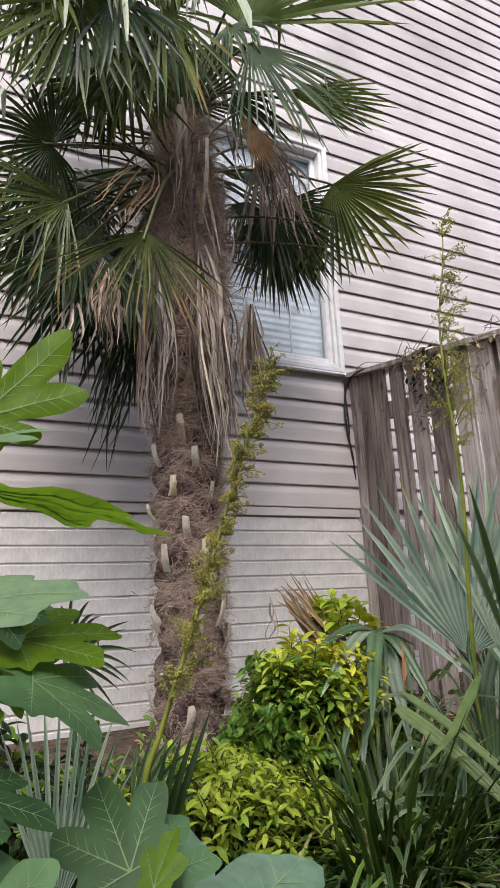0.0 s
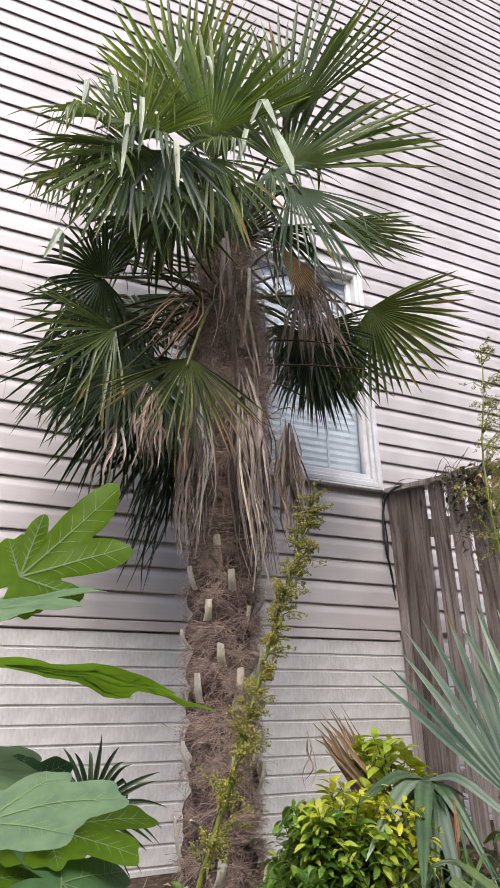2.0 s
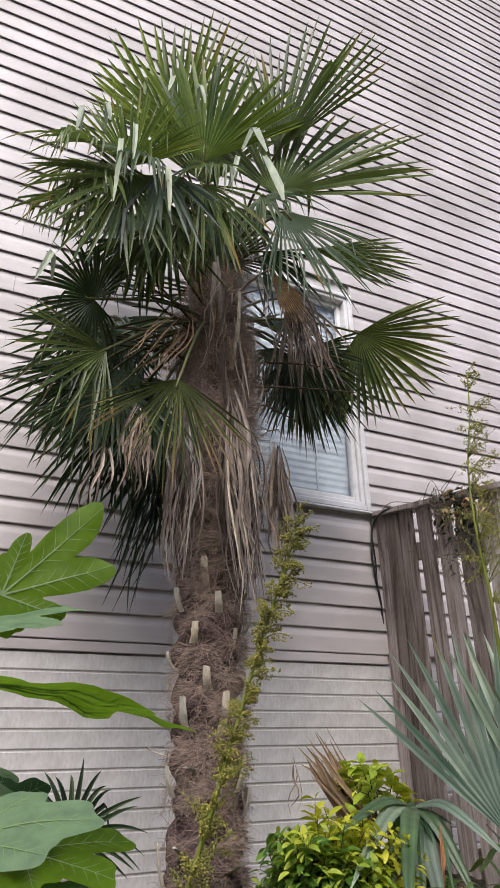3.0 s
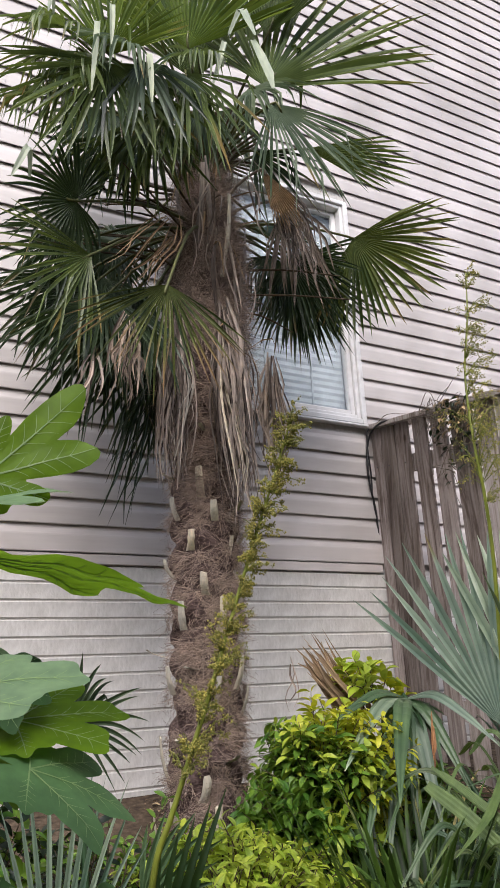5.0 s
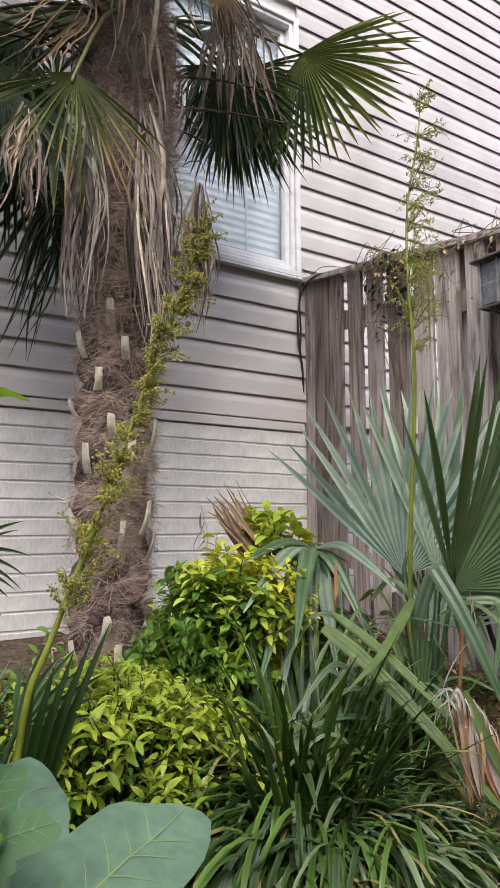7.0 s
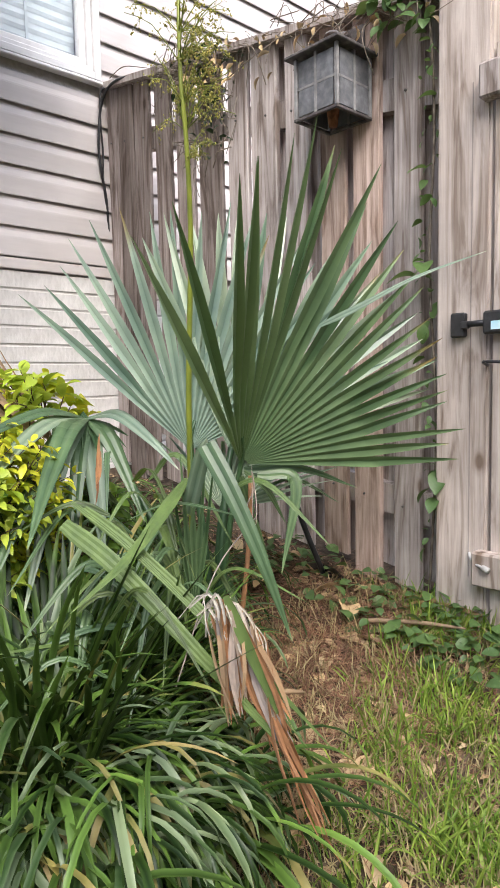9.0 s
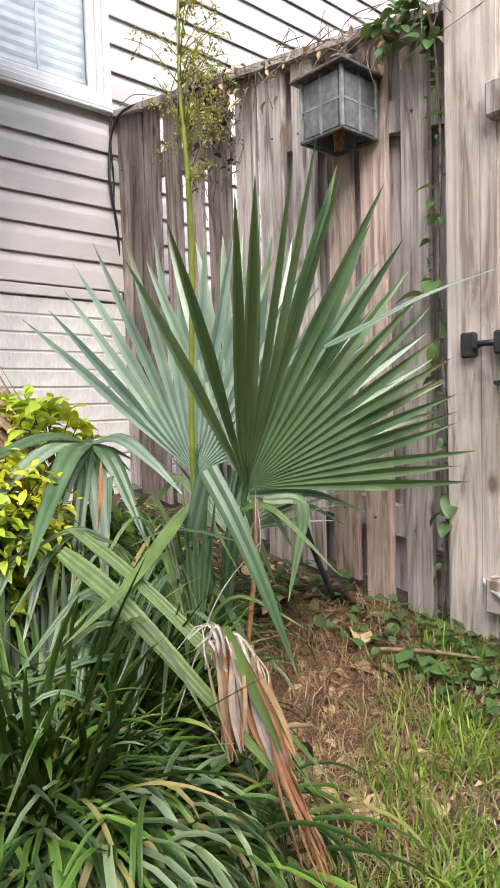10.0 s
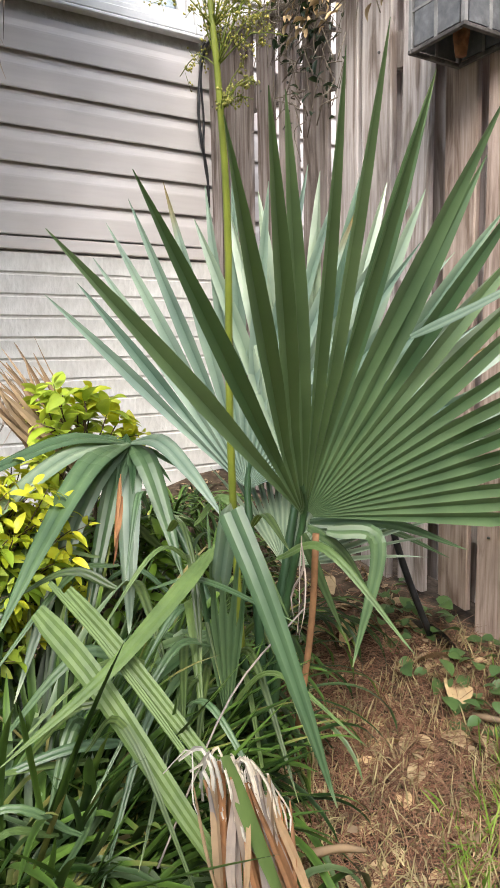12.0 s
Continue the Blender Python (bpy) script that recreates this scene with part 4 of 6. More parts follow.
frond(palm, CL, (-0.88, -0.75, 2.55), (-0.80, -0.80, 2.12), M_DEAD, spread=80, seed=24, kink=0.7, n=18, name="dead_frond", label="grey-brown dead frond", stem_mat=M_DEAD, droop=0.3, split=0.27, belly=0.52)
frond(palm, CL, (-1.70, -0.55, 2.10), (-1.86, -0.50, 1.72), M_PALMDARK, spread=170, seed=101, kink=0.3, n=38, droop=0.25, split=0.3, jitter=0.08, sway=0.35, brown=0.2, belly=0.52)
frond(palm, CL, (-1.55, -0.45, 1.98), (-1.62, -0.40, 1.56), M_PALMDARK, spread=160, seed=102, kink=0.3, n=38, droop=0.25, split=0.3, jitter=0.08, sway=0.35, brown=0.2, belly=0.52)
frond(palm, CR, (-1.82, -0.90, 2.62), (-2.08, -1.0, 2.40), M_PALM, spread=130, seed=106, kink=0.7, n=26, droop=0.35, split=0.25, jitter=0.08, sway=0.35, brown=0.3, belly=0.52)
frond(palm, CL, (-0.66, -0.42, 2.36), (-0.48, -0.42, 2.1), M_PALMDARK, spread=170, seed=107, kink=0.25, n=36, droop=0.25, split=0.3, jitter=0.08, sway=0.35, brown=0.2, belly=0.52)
for k, (hub, tip, m) in enumerate((((-1.86, -1.0, 2.78), (-2.12, -1.12, 2.70), M_PALM), ((-1.66, -1.08, 2.72), (-1.86, -1.22, 2.58), M_PALMGREY), ((-1.42, -1.12, 2.74), (-1.50, -1.30, 2.58), M_PALM), ((-1.20, -1.08, 2.72), (-1.12, -1.28, 2.54), M_PALMGREY))):
    frond(palm, CR, hub, tip, m, spread=140, seed=400 + k, kink=0.8, n=22, droop=0.5, split=0.24, jitter=0.2, sway=0.5, brown=0.25, belly=0.5)
frond(palm, CL, (-0.86, -0.55, 2.42), (-0.92, -0.6, 2.1), M_PALMDARK, spread=130, seed=113, kink=0.3, n=32, droop=0.2, split=0.3, jitter=0.08, sway=0.35, brown=0.2, belly=0.52)
frond(palm, CL, (-0.62, -0.45, 2.42), (-0.4, -0.48, 2.18), M_PALMDARK, spread=130, seed=114, kink=0.2, n=30, droop=0.2, split=0.3, jitter=0.08, sway=0.35, brown=0.3, belly=0.52)
# drooping leaves that fill the space between the tiers
for k, (az, rad, z, drop, m) in enumerate(((3.4, 0.36, 2.62, 0.34, M_PALMDARK), (3.9, 0.42, 2.56, 0.36, M_PALM), (0.1, 0.45, 2.40, 0.34, M_PALMDARK))):
    hx, hy = PX + rad * math.cos(az), max(-1.2, PY + rad * math.sin(az))
    frond(palm, CR if z > 2.45 else CL, (hx, hy, z), (hx + 0.16 * math.cos(az), hy + 0.10 * math.sin(az), z - drop), m, spread=120 + 8 * (k % 4), seed=200 + k, kink=0.5, n=20 + k % 5, droop=0.22, split=0.24, sag=0.08, jitter=0.12, sway=0.4, brown=0.3, belly=0.5)
frond(palm, CR, (-1.50, -0.85, 2.62), (-1.58, -0.95, 2.20), M_PALM, spread=90, seed=441, kink=0.35, n=16, droop=0.15, split=0.24, jitter=0.12, sway=0.4, brown=0.3, belly=0.5)
frond(palm, CR, (-1.36, -0.98, 2.66), (-1.38, -1.06, 2.32), M_PALMGREY, spread=70, seed=442, kink=0.3, n=12, droop=0.15, split=0.24, jitter=0.12, sway=0.4, brown=0.3, belly=0.5)
frond(palm, CR, (-1.05, -0.80, 2.72), (-0.84, -0.90, 2.46), M_PALMDARK, spread=90, seed=443, kink=0.3, n=16, droop=0.2, split=0.24, jitter=0.12, sway=0.4, brown=0.3, belly=0.5)
for k in range(26):
    az = 3.0 + 0.145 * k
    o = V(math.cos(az), math.sin(az), 0)
    part("petiole", tube(spline([V(PX + 0.02, PY, 2.42 + 0.007 * k) + o * 0.07, V(PX + 0.02, PY, 2.60 + 0.006 * k) + o * 0.12, V(PX + 0.02, PY, 2.74 + 0.01 * (k % 7)) + o * 0.24], 6), [0.011, 0.010, 0.008, 0.007, 0.006, 0.0055, 0.005], 6), (M_PETIOLE, M_TWIG)[k % 2], palm)
for k, (hub, tip, m) in enumerate((((-1.80, -0.98, 2.70), (-1.92, -1.10, 2.38), M_PALM), ((-1.62, -1.10, 2.64), (-1.68, -1.20, 2.25), M_PALMDARK), ((-1.46, -1.08, 2.66), (-1.48, -1.16, 2.36), M_PALM))):
    frond(palm, CR, hub, tip, m, spread=120, seed=450 + k, kink=0.6, n=20, droop=0.3, split=0.24, jitter=0.15, sway=0.5, brown=0.25, belly=0.5)
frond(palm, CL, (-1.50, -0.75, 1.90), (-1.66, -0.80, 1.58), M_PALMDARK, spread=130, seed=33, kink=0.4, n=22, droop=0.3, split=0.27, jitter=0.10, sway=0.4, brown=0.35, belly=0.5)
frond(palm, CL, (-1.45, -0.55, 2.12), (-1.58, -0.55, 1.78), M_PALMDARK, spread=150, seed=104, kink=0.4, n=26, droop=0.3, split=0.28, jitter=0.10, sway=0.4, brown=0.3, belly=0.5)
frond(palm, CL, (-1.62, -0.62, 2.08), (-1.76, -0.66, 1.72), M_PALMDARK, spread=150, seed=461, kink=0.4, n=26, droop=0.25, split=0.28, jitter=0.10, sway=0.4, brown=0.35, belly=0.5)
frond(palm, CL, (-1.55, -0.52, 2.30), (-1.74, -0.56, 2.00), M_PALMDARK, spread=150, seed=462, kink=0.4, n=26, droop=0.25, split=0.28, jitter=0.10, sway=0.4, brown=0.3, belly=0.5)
# hidden fronds added on the crown's far side to shade the wall
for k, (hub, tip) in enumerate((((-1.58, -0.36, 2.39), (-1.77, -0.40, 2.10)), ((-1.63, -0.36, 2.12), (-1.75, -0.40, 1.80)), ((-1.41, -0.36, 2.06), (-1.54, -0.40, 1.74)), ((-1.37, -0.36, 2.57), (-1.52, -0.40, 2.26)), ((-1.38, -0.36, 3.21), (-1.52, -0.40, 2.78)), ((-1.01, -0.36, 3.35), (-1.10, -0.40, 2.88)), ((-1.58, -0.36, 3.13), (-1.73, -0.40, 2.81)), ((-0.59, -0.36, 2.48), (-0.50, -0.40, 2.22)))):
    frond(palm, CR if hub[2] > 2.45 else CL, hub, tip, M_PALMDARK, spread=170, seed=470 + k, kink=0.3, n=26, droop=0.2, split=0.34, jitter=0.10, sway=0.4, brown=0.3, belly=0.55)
hanging(palm, (-1.60, -0.95, 1.76), (-1.63, -1.00, 1.46), M_DEAD, 16, 0.02, 0.05, 0.03, 463, label="dry hanging dead frond", w=0.009, wob=0.6)
# dead skirt
hanging(palm, (-1.385, -0.80, 1.84), (-1.415, -0.84, 1.27), M_DEAD, 64, 0.02, 0.052, 0.05, 31, label="dry hanging dead frond", w=0.011, wob=1.1)
hanging(palm, (-1.225, -0.84, 1.92), (-1.190, -0.88, 1.20), M_DEAD, 84, 0.02, 0.058, 0.05, 32, label="dry hanging dead frond", w=0.011, wob=1.1)
hanging(palm, (-1.36, -0.80, 1.70), (-1.43, -0.86, 1.28), M_BLEACH, 8, 0.02, 0.05, 0.04, 131, label="dry hanging dead frond", w=0.007, wob=1.2)
hanging(palm, (-1.24, -0.86, 1.80), (-1.20, -0.92, 1.24), M_BLEACH, 7, 0.02, 0.05, 0.03, 133, label="dry hanging dead frond", w=0.007, wob=1.4)
hanging(palm, (-1.22, -0.82, 2.30), (-1.20, -0.85, 1.75), M_DEAD, 5, 0.02, 0.07, 0.03, 132, label="dry hanging dead frond", w=0.014, wob=1.2)
hanging(palm, (-1.10, -0.74, 1.85), (-1.08, -0.76, 1.42), M_DEAD, 16, 0.02, 0.04, 0.03, 33, label="dry hanging dead frond", w=0.008)
hanging(palm, (-0.924, -0.64, 1.86), (-0.915, -0.62, 1.36), M_DEAD, 34, 0.02, 0.065, 0.03, 34, label="dry hanging dead frond", w=0.010, wob=1.2)
hanging(palm, (-1.714, -1.0, 1.60), (-1.735, -1.0, 1.38), M_DEAD, 9, 0.02, 0.045, 0.03, 35, label="grey-brown dry leaf strips", w=0.008, wob=0.6)
hanging(palm, (-1.56, -0.85, 1.72), (-1.56, -0.88, 1.48), M_DEAD, 10, 0.02, 0.05, 0.04, 36, label="dry hanging dead frond", w=0.009, wob=0.5)
hanging(palm, (-1.38, -0.56, 1.75), (-1.50, -0.50, 1.22), M_PALMDARK, 26, 0.02, 0.07, 0.04, 37, label="shrivelled dark hanging frond", w=0.009)
hanging(palm, (-0.98, -0.90, 2.48), (-0.93, -0.93, 2.08), M_DEAD, 34, 0.02, 0.06, 0.04, 38, label="dry hanging dead frond", w=0.008)
hanging(palm, (-1.25, -0.86, 2.50), (-1.26, -0.88, 2.05), M_DEAD, 5, 0.02, 0.10, 0.03, 39, label="dry hanging dead frond", w=0.007)
hanging(palm, (-1.10, -0.84, 2.62), (-1.06, -0.88, 2.22), M_DEAD, 6, 0.02, 0.08, 0.03, 139, label="dry hanging dead frond", w=0.007)
hanging(palm, (-1.45, -0.92, 2.20), (-1.62, -1.0, 1.82), M_TAN, 10, 0.02, 0.10, 0.03, 140, label="dry twisted leaf strips", w=0.008, wob=0.5)
rs = random.Random(66)
for k in range(22):
    az = rs.choice((rs.uniform(2.6, 4.0), rs.uniform(2.6, 4.0), rs.uniform(-0.6, 0.6)))
    o = V(math.cos(az), math.sin(az), 0)
    p = V(PX + 0.02, PY, rs.uniform(2.0, 2.55)) + o * 0.10
    L = rs.uniform(0.25, 0.55)
    part("dry_stalk", tube(spline([p, p + o * L * 0.5 + V(0, 0, rs.uniform(0.0, 0.02)), p + o * L + V(0, 0, rs.uniform(-0.06, 0.06))], 6), [0.0055, 0.005, 0.0045, 0.004, 0.0036, 0.003, 0.002], 5), M_TWIG, palm, "bare brown leaf stalk")
# loose dry threads round the crown's foot
r = random.Random(77)
for k in range(26):
    az = cam_t + r.uniform(-1.5, 1.5)
    o = V(math.cos(az), math.sin(az), 0)
    p = V(PX + 0.02, PY, r.uniform(1.7, 2.6)) + o * 0.12
    q = p + o * r.uniform(0.03, 0.14) + V(0, 0, r.uniform(-0.05, 0.07))
    e = q + o * r.uniform(-0.02, 0.08) + V(r.uniform(-0.05, 0.05), 0, r.uniform(-0.24, -0.06))
    part("dry_strip", ribbon(spline([p, q, e], 6), [0.004, 0.008, 0.008, 0.007, 0.006, 0.004, 0.001], (o + V(0, 0, 0.4)).normalized(), 0.5), (M_DEAD, M_TAN)[k % 2], palm, "loose dry leaf strip", smooth=False)
# pale leaflets folded over the crown
part("bent_leaflet", join([ribbon([V(-1.335, -1.20, 2.79), V(-1.31, -1.235, 2.872), V(-1.302, -1.25, 2.862)], [0.012, 0.02, 0.02], V(-0.4, -0.9, 0.1), 0.3), ribbon([V(-1.302, -1.25, 2.862), V(-1.30, -1.28, 2.78), V(-1.285, -1.30, 2.70)], [0.026, 0.024, 0.008], V(-0.4, -0.9, 0.1), 0.35)]), M_SILVER, palm, "pale folded leaflet", smooth=False)
part("bent_leaflet", ribbon([V(-1.285, -1.28, 2.70), V(-1.272, -1.31, 2.60), V(-1.262, -1.34, 2.50), V(-1.262, -1.36, 2.42)], [0.018, 0.03, 0.03, 0.01], V(-0.4, -0.9, 0.1), 0.3), M_SILVER, palm, "pale folded leaflet", smooth=False)
for k, (x, z, dx, drop) in enumerate(((-1.93, 2.72, -0.01, 0.13), (-1.85, 2.78, 0.015, 0.09), (-1.746, 2.73, 0.0, 0.18), (-1.789, 2.64, -0.01, 0.30), (-1.349, 2.76, -0.055, 0.24), (-1.51, 3.06, 0.02, 0.10), (-1.615, 3.05, -0.02, 0.10), (-1.62, 2.58, 0.01, 0.22), (-1.96, 2.08, -0.04, 0.12))):
    p = V(x, -1.19, z)
    part("bent_leaflet", ribbon(spline([p + V(0.012, 0.05, -0.06), p, p + V(dx * 0.5, -0.012, -drop * 0.5), p + V(dx, -0.01, -drop)], 8), [0.008, 0.012, 0.017, 0.019, 0.019, 0.018, 0.016, 0.012, 0.004], V(-0.4 + 0.2 * (k % 3), -0.9, 0.1), 0.3), M_SILVER, palm, "pale folded leaflet", smooth=False)
rel(palm)


# ---------- palmetto ----------
def flower_stalk(owner, pts, width, clusters, seed, density=46, lean=0.0):
    """A tall stalk with branching sprays of small green berries."""
    r = random.Random(seed)
    path = spline(pts, 26)
    st = part("flower_stalk", tube(path, [width * (1 - 0.75 * i / 26) for i in range(27)], 7), M_STALK, owner, "yellow-green flower stalk")
    for (t, size) in clusters:
        k = t * 26
        i = min(int(k), 25)
        p = path[i].lerp(path[i + 1], k - i)
        d = (path[i + 1] - path[i]).normalized()
        gs, bs = [], []
        for b in range(max(4, int(density / 6 * min(1.0, size / 0.10)))):
            s = V(r.uniform(-1, 1) + lean * 0.8, r.uniform(-1, 1) - lean * 0.7, r.uniform(-0.35, 0.7)).normalized()
            q = [p, p + s * size * 0.5 + d * size * 0.45, p + s * size + d * size * 0.8 - V(0, 0, size * 0.35)]
            gs.append(tube(spline(q, 4), [0.0012, 0.001, 0.0009, 0.0007, 0.0005], 4))
            for c in range(9):
                f = r.uniform(0.25, 1.0)
                o = p + s * size * f + d * size * 0.8 * f - V(0, 0, size * 0.35 * f * f)
                e = o + V(r.uniform(-1, 1), r.uniform(-1, 1), r.uniform(-1, 1)) * size * 0.26
                gs.append(tube([o, e], 0.0004, 3))
                for g in range(4):
                    e2 = o.lerp(e, r.uniform(0.2, 1)) + V(r.uniform(-1, 1), r.uniform(-1, 1), r.uniform(-1, 1)) * 0.004
                    rr = r.uniform(0.0014, 0.0027)
                    v = [e2 + V(*w) * rr for w in ((1, 0, 0), (-1, 0, 0), (0, 1, 0), (0, -1, 0), (0, 0, 1), (0, 0, -1))]
                    bs.append((v, [(0, 2, 4), (2, 1, 4), (1, 3, 4), (3, 0, 4), (2, 0, 5), (1, 2, 5), (3, 1, 5), (0, 3, 5)]))
        part("spray_stem", join(gs), M_STALK, st)
        part("berry_spray", join(bs), M_BERRY, st, "tiny unripe green berries", kind="stuff")
    return st


sabal = thing("dwarf_palmetto", (-0.66, -1.42, 0.0), "dwarf palmetto with broad blue-green fan leaves", "palmetto")
SR = (-0.66, -1.42, 0.05)
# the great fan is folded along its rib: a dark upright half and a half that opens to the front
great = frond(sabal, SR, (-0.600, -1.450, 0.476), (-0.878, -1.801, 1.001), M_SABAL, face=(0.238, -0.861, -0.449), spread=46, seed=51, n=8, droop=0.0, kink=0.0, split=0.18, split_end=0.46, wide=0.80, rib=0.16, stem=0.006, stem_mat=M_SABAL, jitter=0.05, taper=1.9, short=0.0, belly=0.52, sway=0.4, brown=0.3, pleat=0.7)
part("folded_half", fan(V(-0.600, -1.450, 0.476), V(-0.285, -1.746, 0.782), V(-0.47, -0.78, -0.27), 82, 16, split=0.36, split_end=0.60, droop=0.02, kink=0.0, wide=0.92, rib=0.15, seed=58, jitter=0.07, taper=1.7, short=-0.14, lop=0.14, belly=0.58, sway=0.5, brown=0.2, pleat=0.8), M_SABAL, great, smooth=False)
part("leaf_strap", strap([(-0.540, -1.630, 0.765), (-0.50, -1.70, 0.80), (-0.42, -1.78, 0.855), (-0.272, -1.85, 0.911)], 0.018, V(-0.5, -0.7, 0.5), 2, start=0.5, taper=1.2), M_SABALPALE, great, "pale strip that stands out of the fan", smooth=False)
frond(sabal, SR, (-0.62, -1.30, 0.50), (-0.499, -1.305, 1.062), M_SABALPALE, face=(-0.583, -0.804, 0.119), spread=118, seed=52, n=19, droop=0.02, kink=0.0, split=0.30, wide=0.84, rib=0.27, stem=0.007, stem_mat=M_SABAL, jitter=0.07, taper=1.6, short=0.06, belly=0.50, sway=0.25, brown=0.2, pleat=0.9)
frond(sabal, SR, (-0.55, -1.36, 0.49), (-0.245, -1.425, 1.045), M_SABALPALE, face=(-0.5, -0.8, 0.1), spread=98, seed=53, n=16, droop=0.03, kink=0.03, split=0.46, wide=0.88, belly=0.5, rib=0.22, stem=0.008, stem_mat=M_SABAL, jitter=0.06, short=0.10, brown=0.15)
frond(sabal, SR, (-0.757, -1.07, 0.574), (-0.88, -1.14, 0.52), M_SABAL, face=(-0.2, -0.4, 0.9), spread=190, seed=54, n=12, droop=0.3, kink=0.1, split=0.5, rib=0.25, stem=0.007, stem_mat=M_SABAL, jitter=0.2)
for k, (e, rise, mt) in enumerate((((-1.07, -1.27, 0.47), 0.05, M_SABALPALE), ((-1.06, -1.30, 0.34), 0.06, M_SABAL), ((-0.99, -1.27, 0.30), 0.07, M_SABALPALE), ((-0.93, -1.28, 0.27), 0.05, M_SABAL), ((-0.85, -1.28, 0.28), 0.04, M_SABALPALE), ((-0.75, -1.28, 0.36), 0.05, M_SABAL), ((-1.05, -1.20, 0.54), 0.04, M_SABAL), ((-0.70, -1.34, 0.47), 0.05, M_SABALPALE), ((-1.02, -1.36, 0.42), 0.06, M_SABAL))):
    h, e = V(-0.757, -1.07, 0.574), V(*e)
    e = h + (e - h) * (1.28 if e.x < -0.95 else 1.05)
    part("leaf_strap", strap([h, h.lerp(e, 0.35) + V(0, 0, rise), h.lerp(e, 0.7) + V(0, 0, rise * 0.7), e], 0.056 - 0.004 * (k % 4), V(-0.4 + 0.1 * (k % 3), -0.5, 0.75), 2, start=0.25, taper=2.0), mt, sabal, "drooping leaf strap", smooth=False)
for pts, w in (([(-0.58, -1.44, 0.46), (-0.46, -1.50, 0.455), (-0.33, -1.56, 0.40)], 0.026), ([(-0.57, -1.43, 0.45), (-0.40, -1.42, 0.42), (-0.22, -1.42, 0.33)], 0.024), ([(-0.56, -1.46, 0.45), (-0.50, -1.52, 0.43), (-0.57, -1.54, 0.24)], 0.034), ([(-0.60, -1.46, 0.46), (-0.53, -1.46, 0.41), (-0.46, -1.45, 0.32)], 0.022), ([(-0.61, -1.46, 0.45), (-0.56, -1.44, 0.36), (-0.50, -1.43, 0.24)], 0.020)):
    part("leaf_strap", strap(pts, w, V(-0.5, -0.5, 0.7), 2, start=0.6), M_SABAL, sabal, smooth=False)
frond(sabal, SR, (-0.78, -1.50, 0.18), (-0.80, -1.53, 0.56), M_SABAL, face=(-0.6, -0.7, 0.1), spread=20, seed=56, n=5, droop=0.02, kink=0.0, split=0.5, rib=0.3, stem=0.007, stem_mat=M_SABAL, jitter=0.15)
frond(sabal, SR, (-0.74, -1.42, 0.30), (-0.98, -1.50, 0.30), M_SABAL, face=(-0.4, -0.5, 0.8), spread=60, seed=57, n=6, droop=0.3, kink=0.1, split=0.25, rib=0.2, stem=0.007, stem_mat=M_SABAL)
frond(sabal, SR, (-0.58, -1.36, 0.36), (-0.36, -1.30, 0.62), M_SABALPALE, face=(-0.7, -0.6, 0.2), spread=120, seed=58, n=22, droop=0.1, kink=0.1, split=0.4, rib=0.24, stem=0.008, stem_mat=M_SABAL)
flower_stalk(sabal, [(-0.67, -1.36, 0.15), (-0.725, -1.43, 0.60), (-0.752, -1.485, 0.92), (-0.775, -1.51, 1.10), (-0.785, -1.51, 1.24), (-0.765, -1.495, 1.45), (-0.70, -1.475, 1.66), (-0.655, -1.455, 1.84)], 0.0068,
             [(0.40, 0.05), (0.45, 0.10), (0.50, 0.085), (0.57, 0.105), (0.61, 0.09), (0.67, 0.065), (0.71, 0.085), (0.75, 0.08), (0.82, 0.06), (0.87, 0.07), (0.94, 0.05), (0.985, 0.04)], 61, 62, 0.55)
# bent and fallen straps
part("bent_leaf", strap([(-0.822, -1.600, 0.545), (-0.812, -1.66, 0.455), (-0.797, -1.72, 0.335), (-0.775, -1.76, 0.21)], 0.036, V(-0.7, -0.6, 0.3), 2, start=1.0, taper=2.0), M_SABAL, sabal, "leaf strap bent over and hanging", smooth=False)
part("bent_leaf", strap([(-0.79, -1.50, 0.40), (-0.806, -1.555, 0.49), (-0.822, -1.602, 0.556)], 0.032, V(-0.7, -0.6, 0.3), 2, n=6, start=0.6, taper=9), M_SABALPALE, sabal, "leaf strap bent over and hanging", smooth=False)
part("fallen_leaf_strap", strap([(-0.79, -1.50, 0.47), (-0.90, -1.56, 0.42), (-1.0, -1.61, 0.375), (-1.128, -1.647, 0.324)], 0.026, V(-0.3, -0.5, 0.8), 2), M_STRAP, sabal, "pale straight leaf strap", smooth=False)
for k, (dx, dz, w, mt) in enumerate(((0, 0, 0.032, M_STRAP), (0.040, 0.02, 0.022, M_STRAP), (0.018, 0.035, 0.010, M_STRAP))):
    part("fallen_leaf_strap", strap([(-1.045 + dx, -1.48, 0.42 + dz), (-1.0 + dx, -1.58, 0.35 + dz), (-0.94 + dx * 1.3, -1.72, 0.22 + dz), (-0.86 + dx * 1.8, -1.86, 0.06)], w, V(-0.6, -0.5, 0.6), 3, start=0.7), mt, sabal, "old leaf strap leaning on the grass clump", smooth=False)
